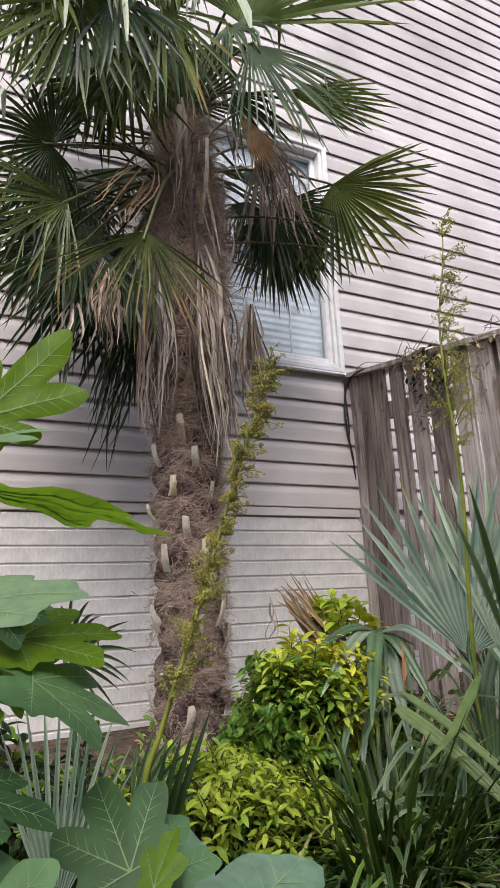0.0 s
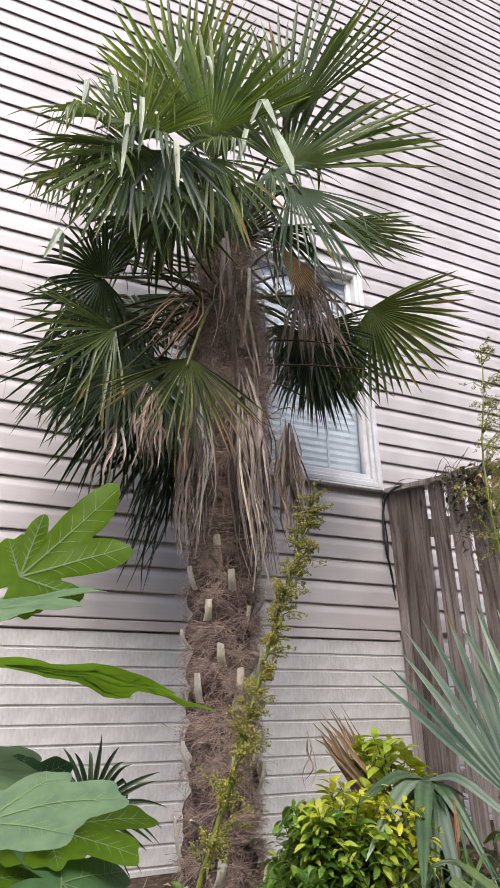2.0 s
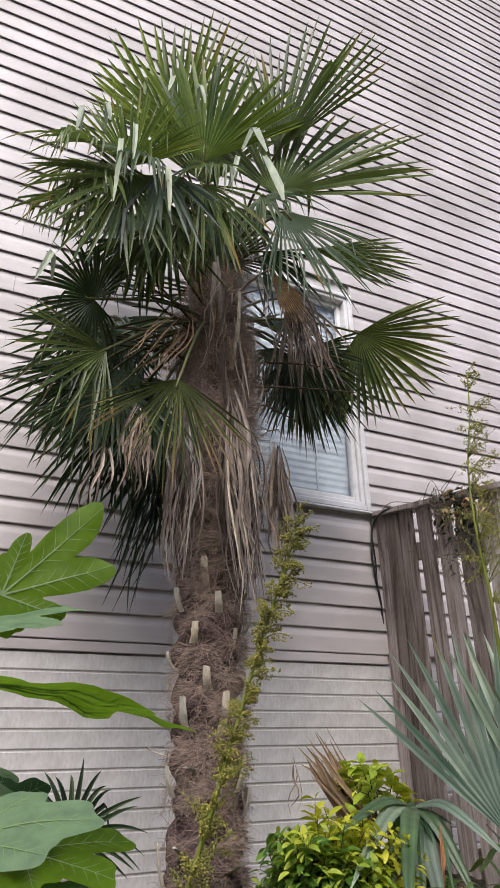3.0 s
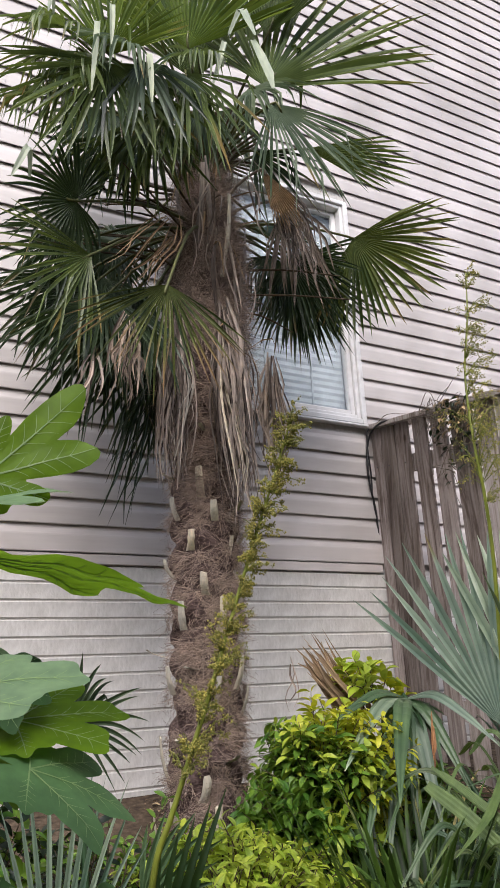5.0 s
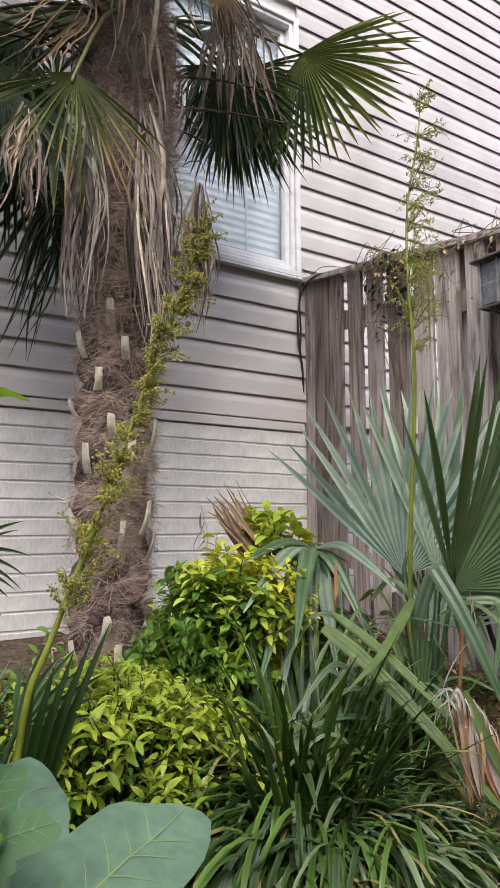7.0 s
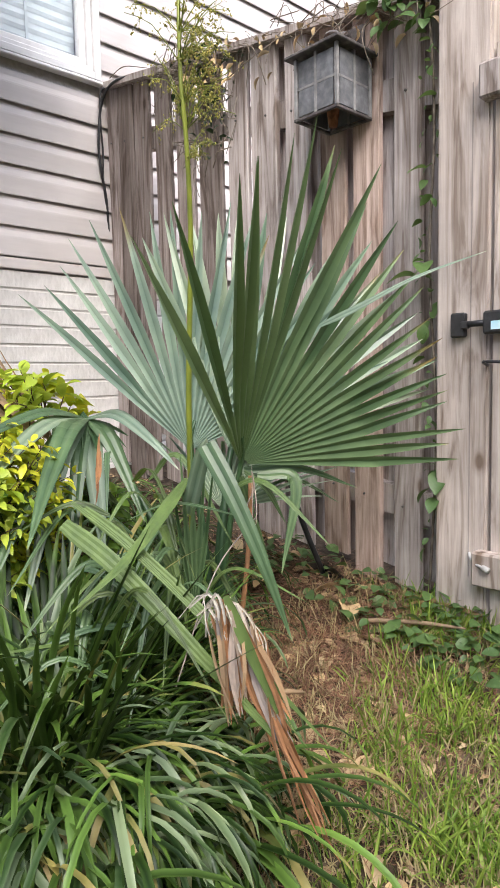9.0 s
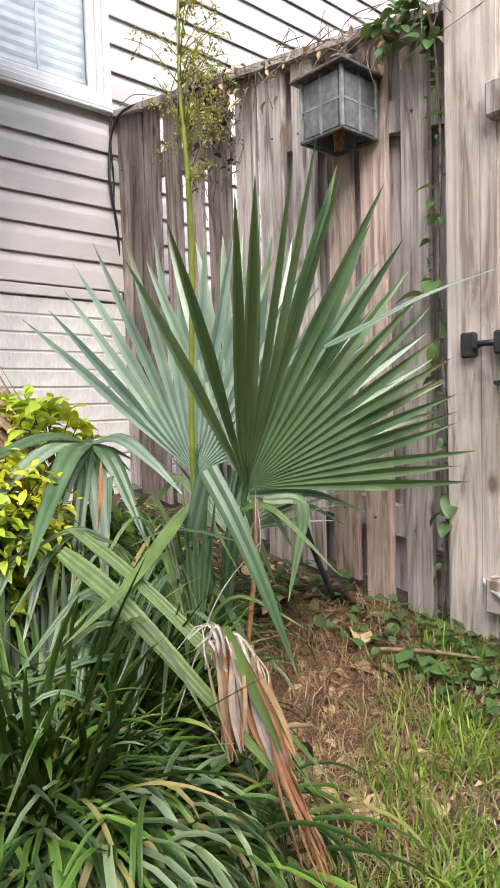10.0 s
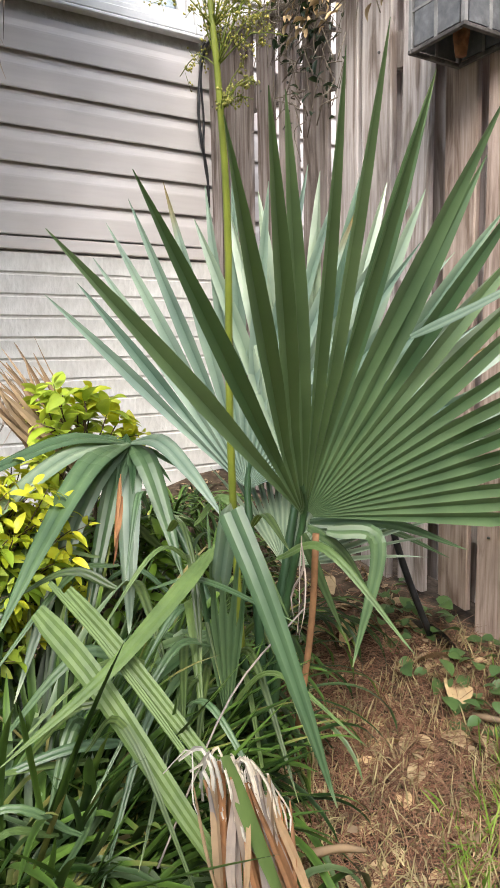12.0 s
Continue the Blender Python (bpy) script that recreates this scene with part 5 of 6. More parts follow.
for k in range(16):
    rr = random.Random(300 + k)
    x0, y0 = -0.70 - 0.024 * k, -1.40 - 0.012 * k + rr.uniform(-0.06, 0.06)
    az = rr.uniform(2.6, 5.0)
    z0 = rr.uniform(0.18, 0.34)
    part("leaf_strap", strap([(x0, y0, z0), (x0 + 0.10 * math.cos(az), y0 + 0.10 * math.sin(az), z0 + rr.uniform(-0.02, 0.09)), (x0 + 0.26 * math.cos(az), y0 + 0.26 * math.sin(az), z0 + rr.uniform(-0.14, 0.06))], rr.uniform(0.009, 0.018), V(-0.3 + rr.uniform(-0.4, 0.4), -0.5, 0.8), 2), (M_SABAL, M_PALM, M_SABAL, M_STRAP)[k % 4], sabal, smooth=False)
rr = random.Random(808)
for k in range(30):
    x0, y0, z0 = rr.uniform(-0.98, -0.62), rr.uniform(-1.46, -1.12), rr.uniform(0.18, 0.46)
    az, L = rr.uniform(2.4, 5.2), rr.uniform(0.14, 0.30)
    d = V(math.cos(az), math.sin(az), 0)
    p = V(x0, y0, z0)
    part("leaf_strap", strap([p, p + d * L * 0.4 + V(0, 0, rr.uniform(0.0, 0.06)), p + d * L + V(0, 0, rr.uniform(-0.16, 0.02))], rr.uniform(0.010, 0.026), V(rr.uniform(-0.8, 0.2), -0.5, 0.7), 2), (M_SABAL, M_PALM, M_SABAL, M_PALM, M_STRAP)[k % 5], sabal, smooth=False)
# collapsed dead frond: strips that fold over a bleached top and hang to the ground
rr = random.Random(71)
for k in range(60):
    u = rr.random() ** 0.7
    top = V(-0.960 + 0.105 * u, -1.740 + rr.uniform(-0.012, 0.012), 0.322 - 0.06 * u * u + rr.uniform(-0.02, 0.012))
    end = V(-0.925 + 0.03 * u + rr.uniform(-0.02, 0.02), -1.775 + rr.uniform(-0.02, 0.02), rr.uniform(0.12, 0.17)) if u < 0.5 else V(-0.862 + rr.uniform(-0.02, 0.02), -1.815 + rr.uniform(-0.02, 0.02), rr.uniform(0.06, 0.13))
    back = top + V(rr.uniform(-0.02, 0.03), rr.uniform(0.01, 0.04), rr.uniform(-0.06, -0.01))
    over = top + V(rr.uniform(-0.008, 0.012), rr.uniform(-0.028, -0.010), rr.uniform(-0.055, -0.015))
    w = rr.uniform(0.003, 0.0085)
    nrm = V(-0.7 + rr.uniform(-0.6, 0.6), -0.6, 0.3)
    if k % 2 or u > 0.5:
        pale = ribbon(spline([back, top, over, over.lerp(end, rr.uniform(0.05, 0.22))], 8), [w * 0.4] * 2 + [w * 0.6] * 6 + [w * 0.2], nrm, 0.5)
        part("dead_strip", pale, M_BLEACH, sabal, "bleached shredded leaf fibre", smooth=False)
    mid = over.lerp(end, 0.5) + V(rr.uniform(-0.012, 0.012), rr.uniform(-0.012, 0.012), 0)
    part("dead_strip", ribbon(spline([over + V(0.003, 0.004, 0.01), mid, end], 8), [w * q for q in (0.5, 1, 1.3, 1.4, 1.4, 1.2, 1.0, 0.7, 0.2)], nrm, rr.uniform(0.2, 0.6)), (M_ORANGE, M_TAN, M_ORANGE, M_DEAD, M_ORANGE)[k % 5], sabal, "rust-brown strip of a collapsed dead frond", smooth=False)
part("leaf_strap", ribbon(spline([(-0.920, -1.755, 0.325), (-0.900, -1.785, 0.24), (-0.875, -1.82, 0.14)], 8), [0.010, 0.016, 0.018, 0.018, 0.017, 0.015, 0.012, 0.009, 0.004], V(-0.7, -0.6, 0.3), 0.4), M_STRAP, sabal, "yellow-green leaf strap")
hanging(sabal, (-0.868, -1.80, 0.17), (-0.915, -1.955, 0.0), M_ORANGE, 11, 0.02, 0.028, 0.022, 73, name="dead_strip", label="rust-brown strip of a collapsed dead frond", w=0.010, single=True, wob=0.3)
hanging(sabal, (-0.862, -1.30, 0.555), (-0.882, -1.315, 0.40), M_ORANGE, 5, 0.02, 0.006, 0.004, 171, name="dead_strip", label="rust-brown withered leaf tip", w=0.007, wob=0.1)
hanging(sabal, (-0.712, -1.60, 0.49), (-0.738, -1.62, 0.35), M_DEAD, 4, 0.02, 0.008, 0.004, 172, name="dead_strip", label="dry curled strip", w=0.006, wob=0.4)
part("old_stalk", tube(spline([(-0.59, -1.47, 0.45), (-0.60, -1.47, 0.30), (-0.63, -1.47, 0.12)], 8), 0.006, 6), M_ORANGE, sabal, "dry orange-brown leaf stalk")
part("twig", tube(spline([(-0.72, -1.62, 0.40), (-0.86, -1.66, 0.33), (-0.98, -1.70, 0.18)], 10), 0.0014, 5), M_DEAD, sabal, "dry bleached thread")
rel(sabal)

# second palmetto behind the fig bush, with a leaning stalk
young = thing("young_palmetto", (-1.75, -1.52, -0.05), "small palmetto with a leaning berry stalk", "palmetto")
YR = (-1.76, -1.50, 0.0)
frond(young, YR, (-1.80, -1.36, 0.585), (-1.77, -1.36, 0.74), M_PALMDARK, spread=260, seed=81, n=26, droop=0.3, kink=0.1, split=0.35, stem_mat=M_SABAL)
frond(young, YR, (-1.86, -1.60, 0.20), (-1.83, -1.575, 0.56), M_SABALPALE, spread=56, seed=82, n=13, droop=0.05, kink=0.1, split=0.4, rib=0.3, stem_mat=M_SABAL)
frond(young, YR, (-1.70, -1.50, 0.30), (-1.60, -1.55, 0.45), M_SABAL, spread=80, seed=83, n=8, droop=0.2, kink=0.0, split=0.3, stem_mat=M_SABAL)
flower_stalk(young, [(-1.72, -1.55, 0.12), (-1.70, -1.572, 0.362), (-1.671, -1.585, 0.455), (-1.60, -1.60, 0.66), (-1.537, -1.619, 0.86), (-1.49, -1.65, 1.02), (-1.458, -1.687, 1.15)], 0.0068,
             [(0.38 + 0.0145 * k + 0.006 * math.sin(k * 1.7), (0.046 if k < 10 else 0.033) * (1.0 + 0.40 * math.sin(k * 2.4))) for k in range(43)], 62, 26)
for k in range(5):
    part("leaf_strap", ribbon(spline([(-1.72 + 0.01 * k, -1.55, 0.15), (-1.70 + 0.015 * k, -1.57, 0.3), (-1.69 + 0.03 * k, -1.58, 0.40 + 0.02 * k)], 8), [0.02, 0.022, 0.022, 0.02, 0.018, 0.016, 0.012, 0.008, 0.001], V(-0.6, -0.7, 0.1), 0.6), M_PALM, young)
rel(young)


# ---------- shrubs ----------
def leaf_mesh(name, material, L=0.045, w=0.024, fold=0.25):
    vs, fs = [], []
    for i in range(6):
        t = i / 5
        ww = w / 2 * math.sin(math.pi * min(0.98, 0.08 + 0.9 * t)) ** 0.8
        z = -0.10 * L * (t - 0.3) ** 2 * 4
        vs += [V(-ww, L * t, z + ww * fold), V(0, L * t, z), V(ww, L * t, z + ww * fold)]
    for i in range(5):
        a = i * 3
        fs += [(a, a + 1, a + 4, a + 3), (a + 1, a + 2, a + 5, a + 4)]
    return mesh_of(name, vs, fs, material)


def aim(p, d, r):
    """A pose at p whose leaf points along d, with a random roll."""
    d = d.normalized()
    q = d.to_track_quat("Y", "Z")
    return Matrix.Translation(p) @ q.to_matrix().to_4x4() @ Matrix.Rotation(r.uniform(-0.7, 0.7), 4, "Y") @ Matrix.Diagonal((*(r.uniform(0.7, 1.25),) * 3, 1))


def shrub(name, label, centre, radii, mats, count, single, seed, L=0.045, w=0.024):
    """Sprigs that leave the middle outwards and upwards, with leaves in pairs along them; a loose, uneven crown."""
    r = random.Random(seed)
    c = V(*centre)
    gz = ground_z(c.x, c.y)
    ob = thing(name, (c.x, c.y, gz), label, "shrub")
    tw, meshes = [], [[leaf_mesh("leaf", m, L, w, f) for f in (0.15, 0.45)] for m, _ in mats]
    datas = [[] for _ in mats]
    singles = 0
    toward = (V(-1.9, -2.6, 0.65) - c).normalized()
    for i in range(count):
        u = V(r.gauss(0, 1), r.gauss(0, 1), r.gauss(0, 1)).normalized()
        if u.z < -0.45:
            u.z = -u.z
        k = (0.86 + 0.26 * r.random()) * (1 + 0.48 * noise.noise(u * 2.3 + V(seed, 0, 0)))
        tip = c + V(u.x * radii[0], u.y * radii[1], u.z * radii[2]) * k
        root = c + (tip - c) * r.uniform(0.35, 0.6) - V(0, 0, 0.25 * radii[2])
        if i % 3 == 0:
            b = V(c.x + r.uniform(-0.05, 0.05), c.y + r.uniform(-0.05, 0.05), gz)
            tw.append(tube(spline([b, b.lerp(root, 0.5) + V(0, 0, 0.02), root], 4), [0.004, 0.0035, 0.003, 0.0025, 0.002], 4))
        path = spline([root, root.lerp(tip, 0.5) + V(r.uniform(-0.02, 0.02), r.uniform(-0.02, 0.02), 0.015), tip], 6)
        tw.append(tube(path, [0.0018, 0.0017, 0.0016, 0.0014, 0.0012, 0.001, 0.0008], 4))
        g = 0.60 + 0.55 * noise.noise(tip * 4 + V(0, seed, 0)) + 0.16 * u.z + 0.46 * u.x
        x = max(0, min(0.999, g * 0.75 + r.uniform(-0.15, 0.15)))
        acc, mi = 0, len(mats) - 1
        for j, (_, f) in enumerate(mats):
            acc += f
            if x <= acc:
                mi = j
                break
        way = (tip - root).normalized()
        turn = r.uniform(0, 6.28)
        across = way.orthogonal().normalized()
        for q in range(1, 7):
            for side in (0, math.pi):
                a = turn + side + q * 1.57 + r.uniform(-0.35, 0.35)
                out = across * math.cos(a) + way.cross(across) * math.sin(a)
                d = out + way * r.uniform(0.2, 0.9) + V(0, 0, r.uniform(-0.55, 0.25))
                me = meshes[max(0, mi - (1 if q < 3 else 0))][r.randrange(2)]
                m = aim(path[q] + d.normalized() * 0.004, d, r) @ Matrix.Diagonal((0.7 + 0.08 * q if q < 5 else 1.1 - 0.12 * (q - 4),) * 3 + (1,))
                if singles < single and toward.dot(u) > 0.15 and r.random() < 0.3:
                    o = new("leaf", me)
                    o.parent = ob
                    o.matrix_basis = Matrix.Translation((-c.x, -c.y, -gz)) @ m
                    singles += 1
                else:
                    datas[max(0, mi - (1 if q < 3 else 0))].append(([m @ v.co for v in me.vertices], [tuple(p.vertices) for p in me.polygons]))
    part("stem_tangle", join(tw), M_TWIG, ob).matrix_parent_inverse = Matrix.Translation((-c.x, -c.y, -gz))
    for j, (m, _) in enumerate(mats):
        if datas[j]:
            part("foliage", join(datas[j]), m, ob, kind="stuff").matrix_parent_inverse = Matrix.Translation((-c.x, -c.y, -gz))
    return ob


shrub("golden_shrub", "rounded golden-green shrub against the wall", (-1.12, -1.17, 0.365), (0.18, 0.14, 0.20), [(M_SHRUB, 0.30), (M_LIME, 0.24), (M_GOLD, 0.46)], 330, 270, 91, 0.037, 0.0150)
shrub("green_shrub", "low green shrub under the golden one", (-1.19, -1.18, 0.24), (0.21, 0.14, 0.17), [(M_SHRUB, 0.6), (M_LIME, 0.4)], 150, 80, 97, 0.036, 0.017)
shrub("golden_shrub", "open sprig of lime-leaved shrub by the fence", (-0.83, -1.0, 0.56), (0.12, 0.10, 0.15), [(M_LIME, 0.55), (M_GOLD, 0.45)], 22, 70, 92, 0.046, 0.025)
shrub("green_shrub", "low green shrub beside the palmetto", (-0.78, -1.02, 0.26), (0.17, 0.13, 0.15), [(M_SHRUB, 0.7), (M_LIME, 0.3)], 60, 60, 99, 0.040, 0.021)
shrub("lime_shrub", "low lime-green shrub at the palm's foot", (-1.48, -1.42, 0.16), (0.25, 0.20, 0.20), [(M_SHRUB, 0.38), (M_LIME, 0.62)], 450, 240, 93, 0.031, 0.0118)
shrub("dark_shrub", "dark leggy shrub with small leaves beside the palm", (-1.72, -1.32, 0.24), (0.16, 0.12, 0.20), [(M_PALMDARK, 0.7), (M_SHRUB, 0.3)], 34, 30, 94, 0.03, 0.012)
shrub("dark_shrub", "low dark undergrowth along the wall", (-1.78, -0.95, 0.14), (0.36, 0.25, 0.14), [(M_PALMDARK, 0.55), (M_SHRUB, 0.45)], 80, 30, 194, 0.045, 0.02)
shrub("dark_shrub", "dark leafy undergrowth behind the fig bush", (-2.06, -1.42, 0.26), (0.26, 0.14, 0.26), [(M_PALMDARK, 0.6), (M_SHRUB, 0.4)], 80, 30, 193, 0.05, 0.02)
deadfan = thing("dead_palm_leaf", (-0.86, -0.95, 0.4), "dry brown palm leaf caught in the shrub", "dead leaf")
hanging(deadfan, (-0.80, -0.93, 0.53), (-0.90, -0.80, 0.71), M_TAN, 18, 0.02, 0.06, 0.05, 95, name="dry_blade", w=0.016, wob=0.5)
hanging(deadfan, (-0.84, -0.96, 0.50), (-0.98, -0.92, 0.66), M_TAN, 14, 0.02, 0.03, 0.05, 98, name="dry_blade", w=0.016, wob=0.5)
hanging(deadfan, (-0.93, -0.68, 0.72), (-0.94, -0.68, 0.55), M_DEAD, 3, 0.02, 0.015, 0.01, 96, name="dry_blade", w=0.01)
rel(deadfan)


# ---------- grass-like clumps ----------
def liriope(at, count, L, seed, label, dead=0.05, e1=(-112, -50), bw=1.0, mass=False):
    r = random.Random(seed)
    x, y = at
    z = ground_z(x, y)
    ob = thing("liriope_clump", (x, y, z), label, "ornamental grass", "liriope clumps")
    kinds = {0: [], 1: [], 2: []}
    for i in range(count):
        a = r.uniform(0, 2 * math.pi)
        rad = 0.10 * math.sqrt(r.random())
        b = V(x + rad * math.cos(a), y + rad * math.sin(a), z)
        a2 = (math.atan2(b.y + 1.58, b.x + 1.17) if mass else a) + r.gauss(0, 0.75 if mass else 0.5)
        ll = (1.0 - 0.24 * max(0.0, math.cos(a2 + 0.73)) if mass else 1.1) * L * r.uniform(0.62, 1.15)
        k = 2 if r.random() < dead else (1 if r.random() < (0.36 if mass else 0.04) else 0)
        g = arc_blade(b, a2, radians(r.uniform(*((48, 88) if mass else (42, 86)))), radians(r.uniform(*e1)), ll, bw * r.uniform(0.008, 0.016), sway=r.uniform(-0.6, 0.6), hold=r.uniform(0.15, 0.35) if mass else 0.0, n=12)
        tn = r.random() ** 1.7
        dry = r.random() < 0.22 or k == 2
        g = (g[0], g[1], [min(1.0, max(0.0, tn + (0.18 if q % 3 != 1 else -0.12))) + (0.9 if dry and q // 3 >= (8 if k == 2 else 10) else 0.0) + (0.2 if dry and q // 3 >= 10 and tn < 0.5 else 0.0) for q in range(len(g[0]))])
        if i < 24:
            part("blade", g, (M_LIRI, M_LIRIGREY, M_LIRIYEL)[k], ob)
        else:
            kinds[k].append(g)
    for k, m, nm in ((0, M_LIRI, "green_tuft"), (1, M_LIRIGREY, "glossy_tuft"), (2, M_LIRIYEL, "yellowed_tuft")):
        if kinds[k]:
            vs, fs = join([q[:2] for q in kinds[k]])
            part(nm, (vs, fs, [v for q in kinds[k] for v in q[2]]), m, ob, kind="stuff")
    rel(ob)


CLUMP = "dense clump of arching dark green liriope blades"
for k in range(9):
    a = 0.70 * k
    d = 0.0 if k == 0 else 0.12
    liriope((-1.17 + d * math.cos(a) * 1.15, -1.58 + d * math.sin(a)), 330 if k else 250, 0.43 if k else 0.50, 120 + k, CLUMP, 0.12, (-118, -84), 0.78, True)
for k, (x, y, c, L) in enumerate(((-0.93, -1.40, 144, 0.30), (-0.84, -1.32, 108, 0.28), (-1.40, -1.80, 150, 0.34), (-1.00, -1.72, 110, 0.34))):
    liriope((x, y), c, L, 112 + k, CLUMP, 0.06, bw=0.98)
for k, (x, y) in enumerate(((-0.92, -1.18), (-1.24, -1.38), (-0.68, -1.08), (-0.55, -0.85), (-1.62, -1.62), (-1.30, -0.95), (-0.72, -0.72), (-1.52, -1.05), (-0.62, -0.95), (-0.48, -1.02), (-0.60, -1.20), (-0.78, -1.42))):
    liriope((x, y), 65, 0.31, 130 + k, CLUMP, 0.03, bw=0.82)
for k, (x, y) in enumerate(((-0.42, -0.75), (-0.30, -0.30), (-0.46, -0.30), (-0.30, -0.55), (-0.62, -0.40), (-1.90, -1.62), (-2.05, -1.55), (-1.98, -1.80), (-2.15, -1.75), (-1.75, -1.30))):
    liriope((x, y), 58, 0.30, 145 + k, CLUMP, 0.03, bw=0.82)
for k, (x, y, c, L) in enumerate(((-1.10, -1.46, 150, 0.42), (-1.03, -1.41, 120, 0.42), (-1.13, -1.53, 90, 0.40), (-0.96, -1.46, 60, 0.30), (-0.88, -1.36, 50, 0.30))):
    liriope((x, y), c, L, 160 + k, "upright dark green tuft of liriope blades", 0.02, (-20, 65), 1.0)


# ---------- fig bush ----------
def fig_leaf(owner, base, tip, normal, material, width=0.75, lobes=5, seed=1, curl=0.1, label="", lw=0.44, core=0.52, wave=0.02, gap=0.72, side=1.0, skew=1.0):
    """A lobed fig leaf with raised veins, from its stalk's end to the tip of the middle lobe."""
    r = random.Random(seed)
    base, tip = V(*base), V(*tip)
    a = tip - base
    R = a.length
    a.normalize()
    n = V(*normal)
    n = (n - a * n.dot(a)).normalized()
    s = a.cross(n)
    angs = {1: (0.0,), 3: (-gap, 0, gap), 5: (-gap * 2.2, -gap, 0, gap, gap * 2.2)}[lobes]
    lens = {1: (1.0,), 3: (0.78 * side, 1.0, 0.78 * side), 5: (0.55 * side, 0.90 * side, 1.0, 0.90 * side, 0.55 * side)}[lobes]
    lens = tuple(l * (skew if t > 0 else 1.0) for t, l in zip(angs, lens))
    N, K = 120, 9

    def radius(ph):
        best = core
        for t, l in zip(angs, lens):
            dlt = (ph - t) / lw
            best = max(best, l * max(0.0, math.cos(min(1.0, abs(dlt)) * math.pi / 2)) ** 0.42)
        edge = abs(ph) / math.pi
        return best * (1 if edge < 0.82 else max(0.25, 1 - (edge - 0.82) * 4.0)) * (1 + 0.035 * math.sin(ph * 17) + wave * math.sin(ph * 9 + seed))

    def place(ph, q):
        rr = q * R
        x, y = math.cos(ph) * rr, math.sin(ph) * rr * width / 0.75
        near = min(abs(ph - t) for t in angs)
        h = curl * (-(x / R) ** 2 * 0.5 * R - (y / R) ** 2 * 0.35 * R) + 0.030 * R * min(near, 0.4) * q * 2 + 0.02 * R * math.sin(ph * 5 + seed) * q * q
        p = base + a * x + s * y
        return p + n * (h + 0.05 * R * q * noise.noise(p * 28 + V(seed, 0, 0)))

    vs, fs = [base.copy()], []
    for j in range(1, K + 1):
        for i in range(N):
            ph = -math.pi + 2 * math.pi * i / N
            vs.append(place(ph, radius(ph) * j / K))
    for i in range(N):
        i2 = (i + 1) % N
        fs.append((0, 1 + i, 1 + i2))
        for j in range(K - 1):
            fs.append((1 + j * N + i, 1 + (j + 1) * N + i, 1 + (j + 1) * N + i2, 1 + j * N + i2))
    lf = part("leaf", (vs, fs), material, owner, label)
    vg = []
    for t, l in zip(angs, lens):
        main = [place(t, l * k / 8) for k in range(9)]
        for sg in (-1, 1):
            vg.append(ribbon([q + n * sg * 0.0011 for q in main], [0.0034 * R / 0.2 * (1 - 0.8 * k / 8) for k in range(9)], n * sg, -0.3))
        for k in (2, 3, 4, 5, 6):
            for sd in (-1, 1):
                e = [place(t + sd * 0.34 * u * (1 - k / 12), l * (k / 8 + 0.15 * u)) for u in (0.0, 0.3, 0.6, 0.9)]
                for sg in (-1, 1):
                    vg.append(ribbon([q + n * sg * 0.0010 for q in e], [0.0011 * R / 0.2, 0.0009 * R / 0.2, 0.0007 * R / 0.2, 0.0003 * R / 0.2], n * sg, -0.3))
    part("venation", join(vg), M_VEIN, lf, "pale leaf veins")
    return lf


fig = thing("fig_bush", (-2.02, -2.14, -0.15), "fig bush with large lobed green leaves", "shrub")
FL = fig_leaf
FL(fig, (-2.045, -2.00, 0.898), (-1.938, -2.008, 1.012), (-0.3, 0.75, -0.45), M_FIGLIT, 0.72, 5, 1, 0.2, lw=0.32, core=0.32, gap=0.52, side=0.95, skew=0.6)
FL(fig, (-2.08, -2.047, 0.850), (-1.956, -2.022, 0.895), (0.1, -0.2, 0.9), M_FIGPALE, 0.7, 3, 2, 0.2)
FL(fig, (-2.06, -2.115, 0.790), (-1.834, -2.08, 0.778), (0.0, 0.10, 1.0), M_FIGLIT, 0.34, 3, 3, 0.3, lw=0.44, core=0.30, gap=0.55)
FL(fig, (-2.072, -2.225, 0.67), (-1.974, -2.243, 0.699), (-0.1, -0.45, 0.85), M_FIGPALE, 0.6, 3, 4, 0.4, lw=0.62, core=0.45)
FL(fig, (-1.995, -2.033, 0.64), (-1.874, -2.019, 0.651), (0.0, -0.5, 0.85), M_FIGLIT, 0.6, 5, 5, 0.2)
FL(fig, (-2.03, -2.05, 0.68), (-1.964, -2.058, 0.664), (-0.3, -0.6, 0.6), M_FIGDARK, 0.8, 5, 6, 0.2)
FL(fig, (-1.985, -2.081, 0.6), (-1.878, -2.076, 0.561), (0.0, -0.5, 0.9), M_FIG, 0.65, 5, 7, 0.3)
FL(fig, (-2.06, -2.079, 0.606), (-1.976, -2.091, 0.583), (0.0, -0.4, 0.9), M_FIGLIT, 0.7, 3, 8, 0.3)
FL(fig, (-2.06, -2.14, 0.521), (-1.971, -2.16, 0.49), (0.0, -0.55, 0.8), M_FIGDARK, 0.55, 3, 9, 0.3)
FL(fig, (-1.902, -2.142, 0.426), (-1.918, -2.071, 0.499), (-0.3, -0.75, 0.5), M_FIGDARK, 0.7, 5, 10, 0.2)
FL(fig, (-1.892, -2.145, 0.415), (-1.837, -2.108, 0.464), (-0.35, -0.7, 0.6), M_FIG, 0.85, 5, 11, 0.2)
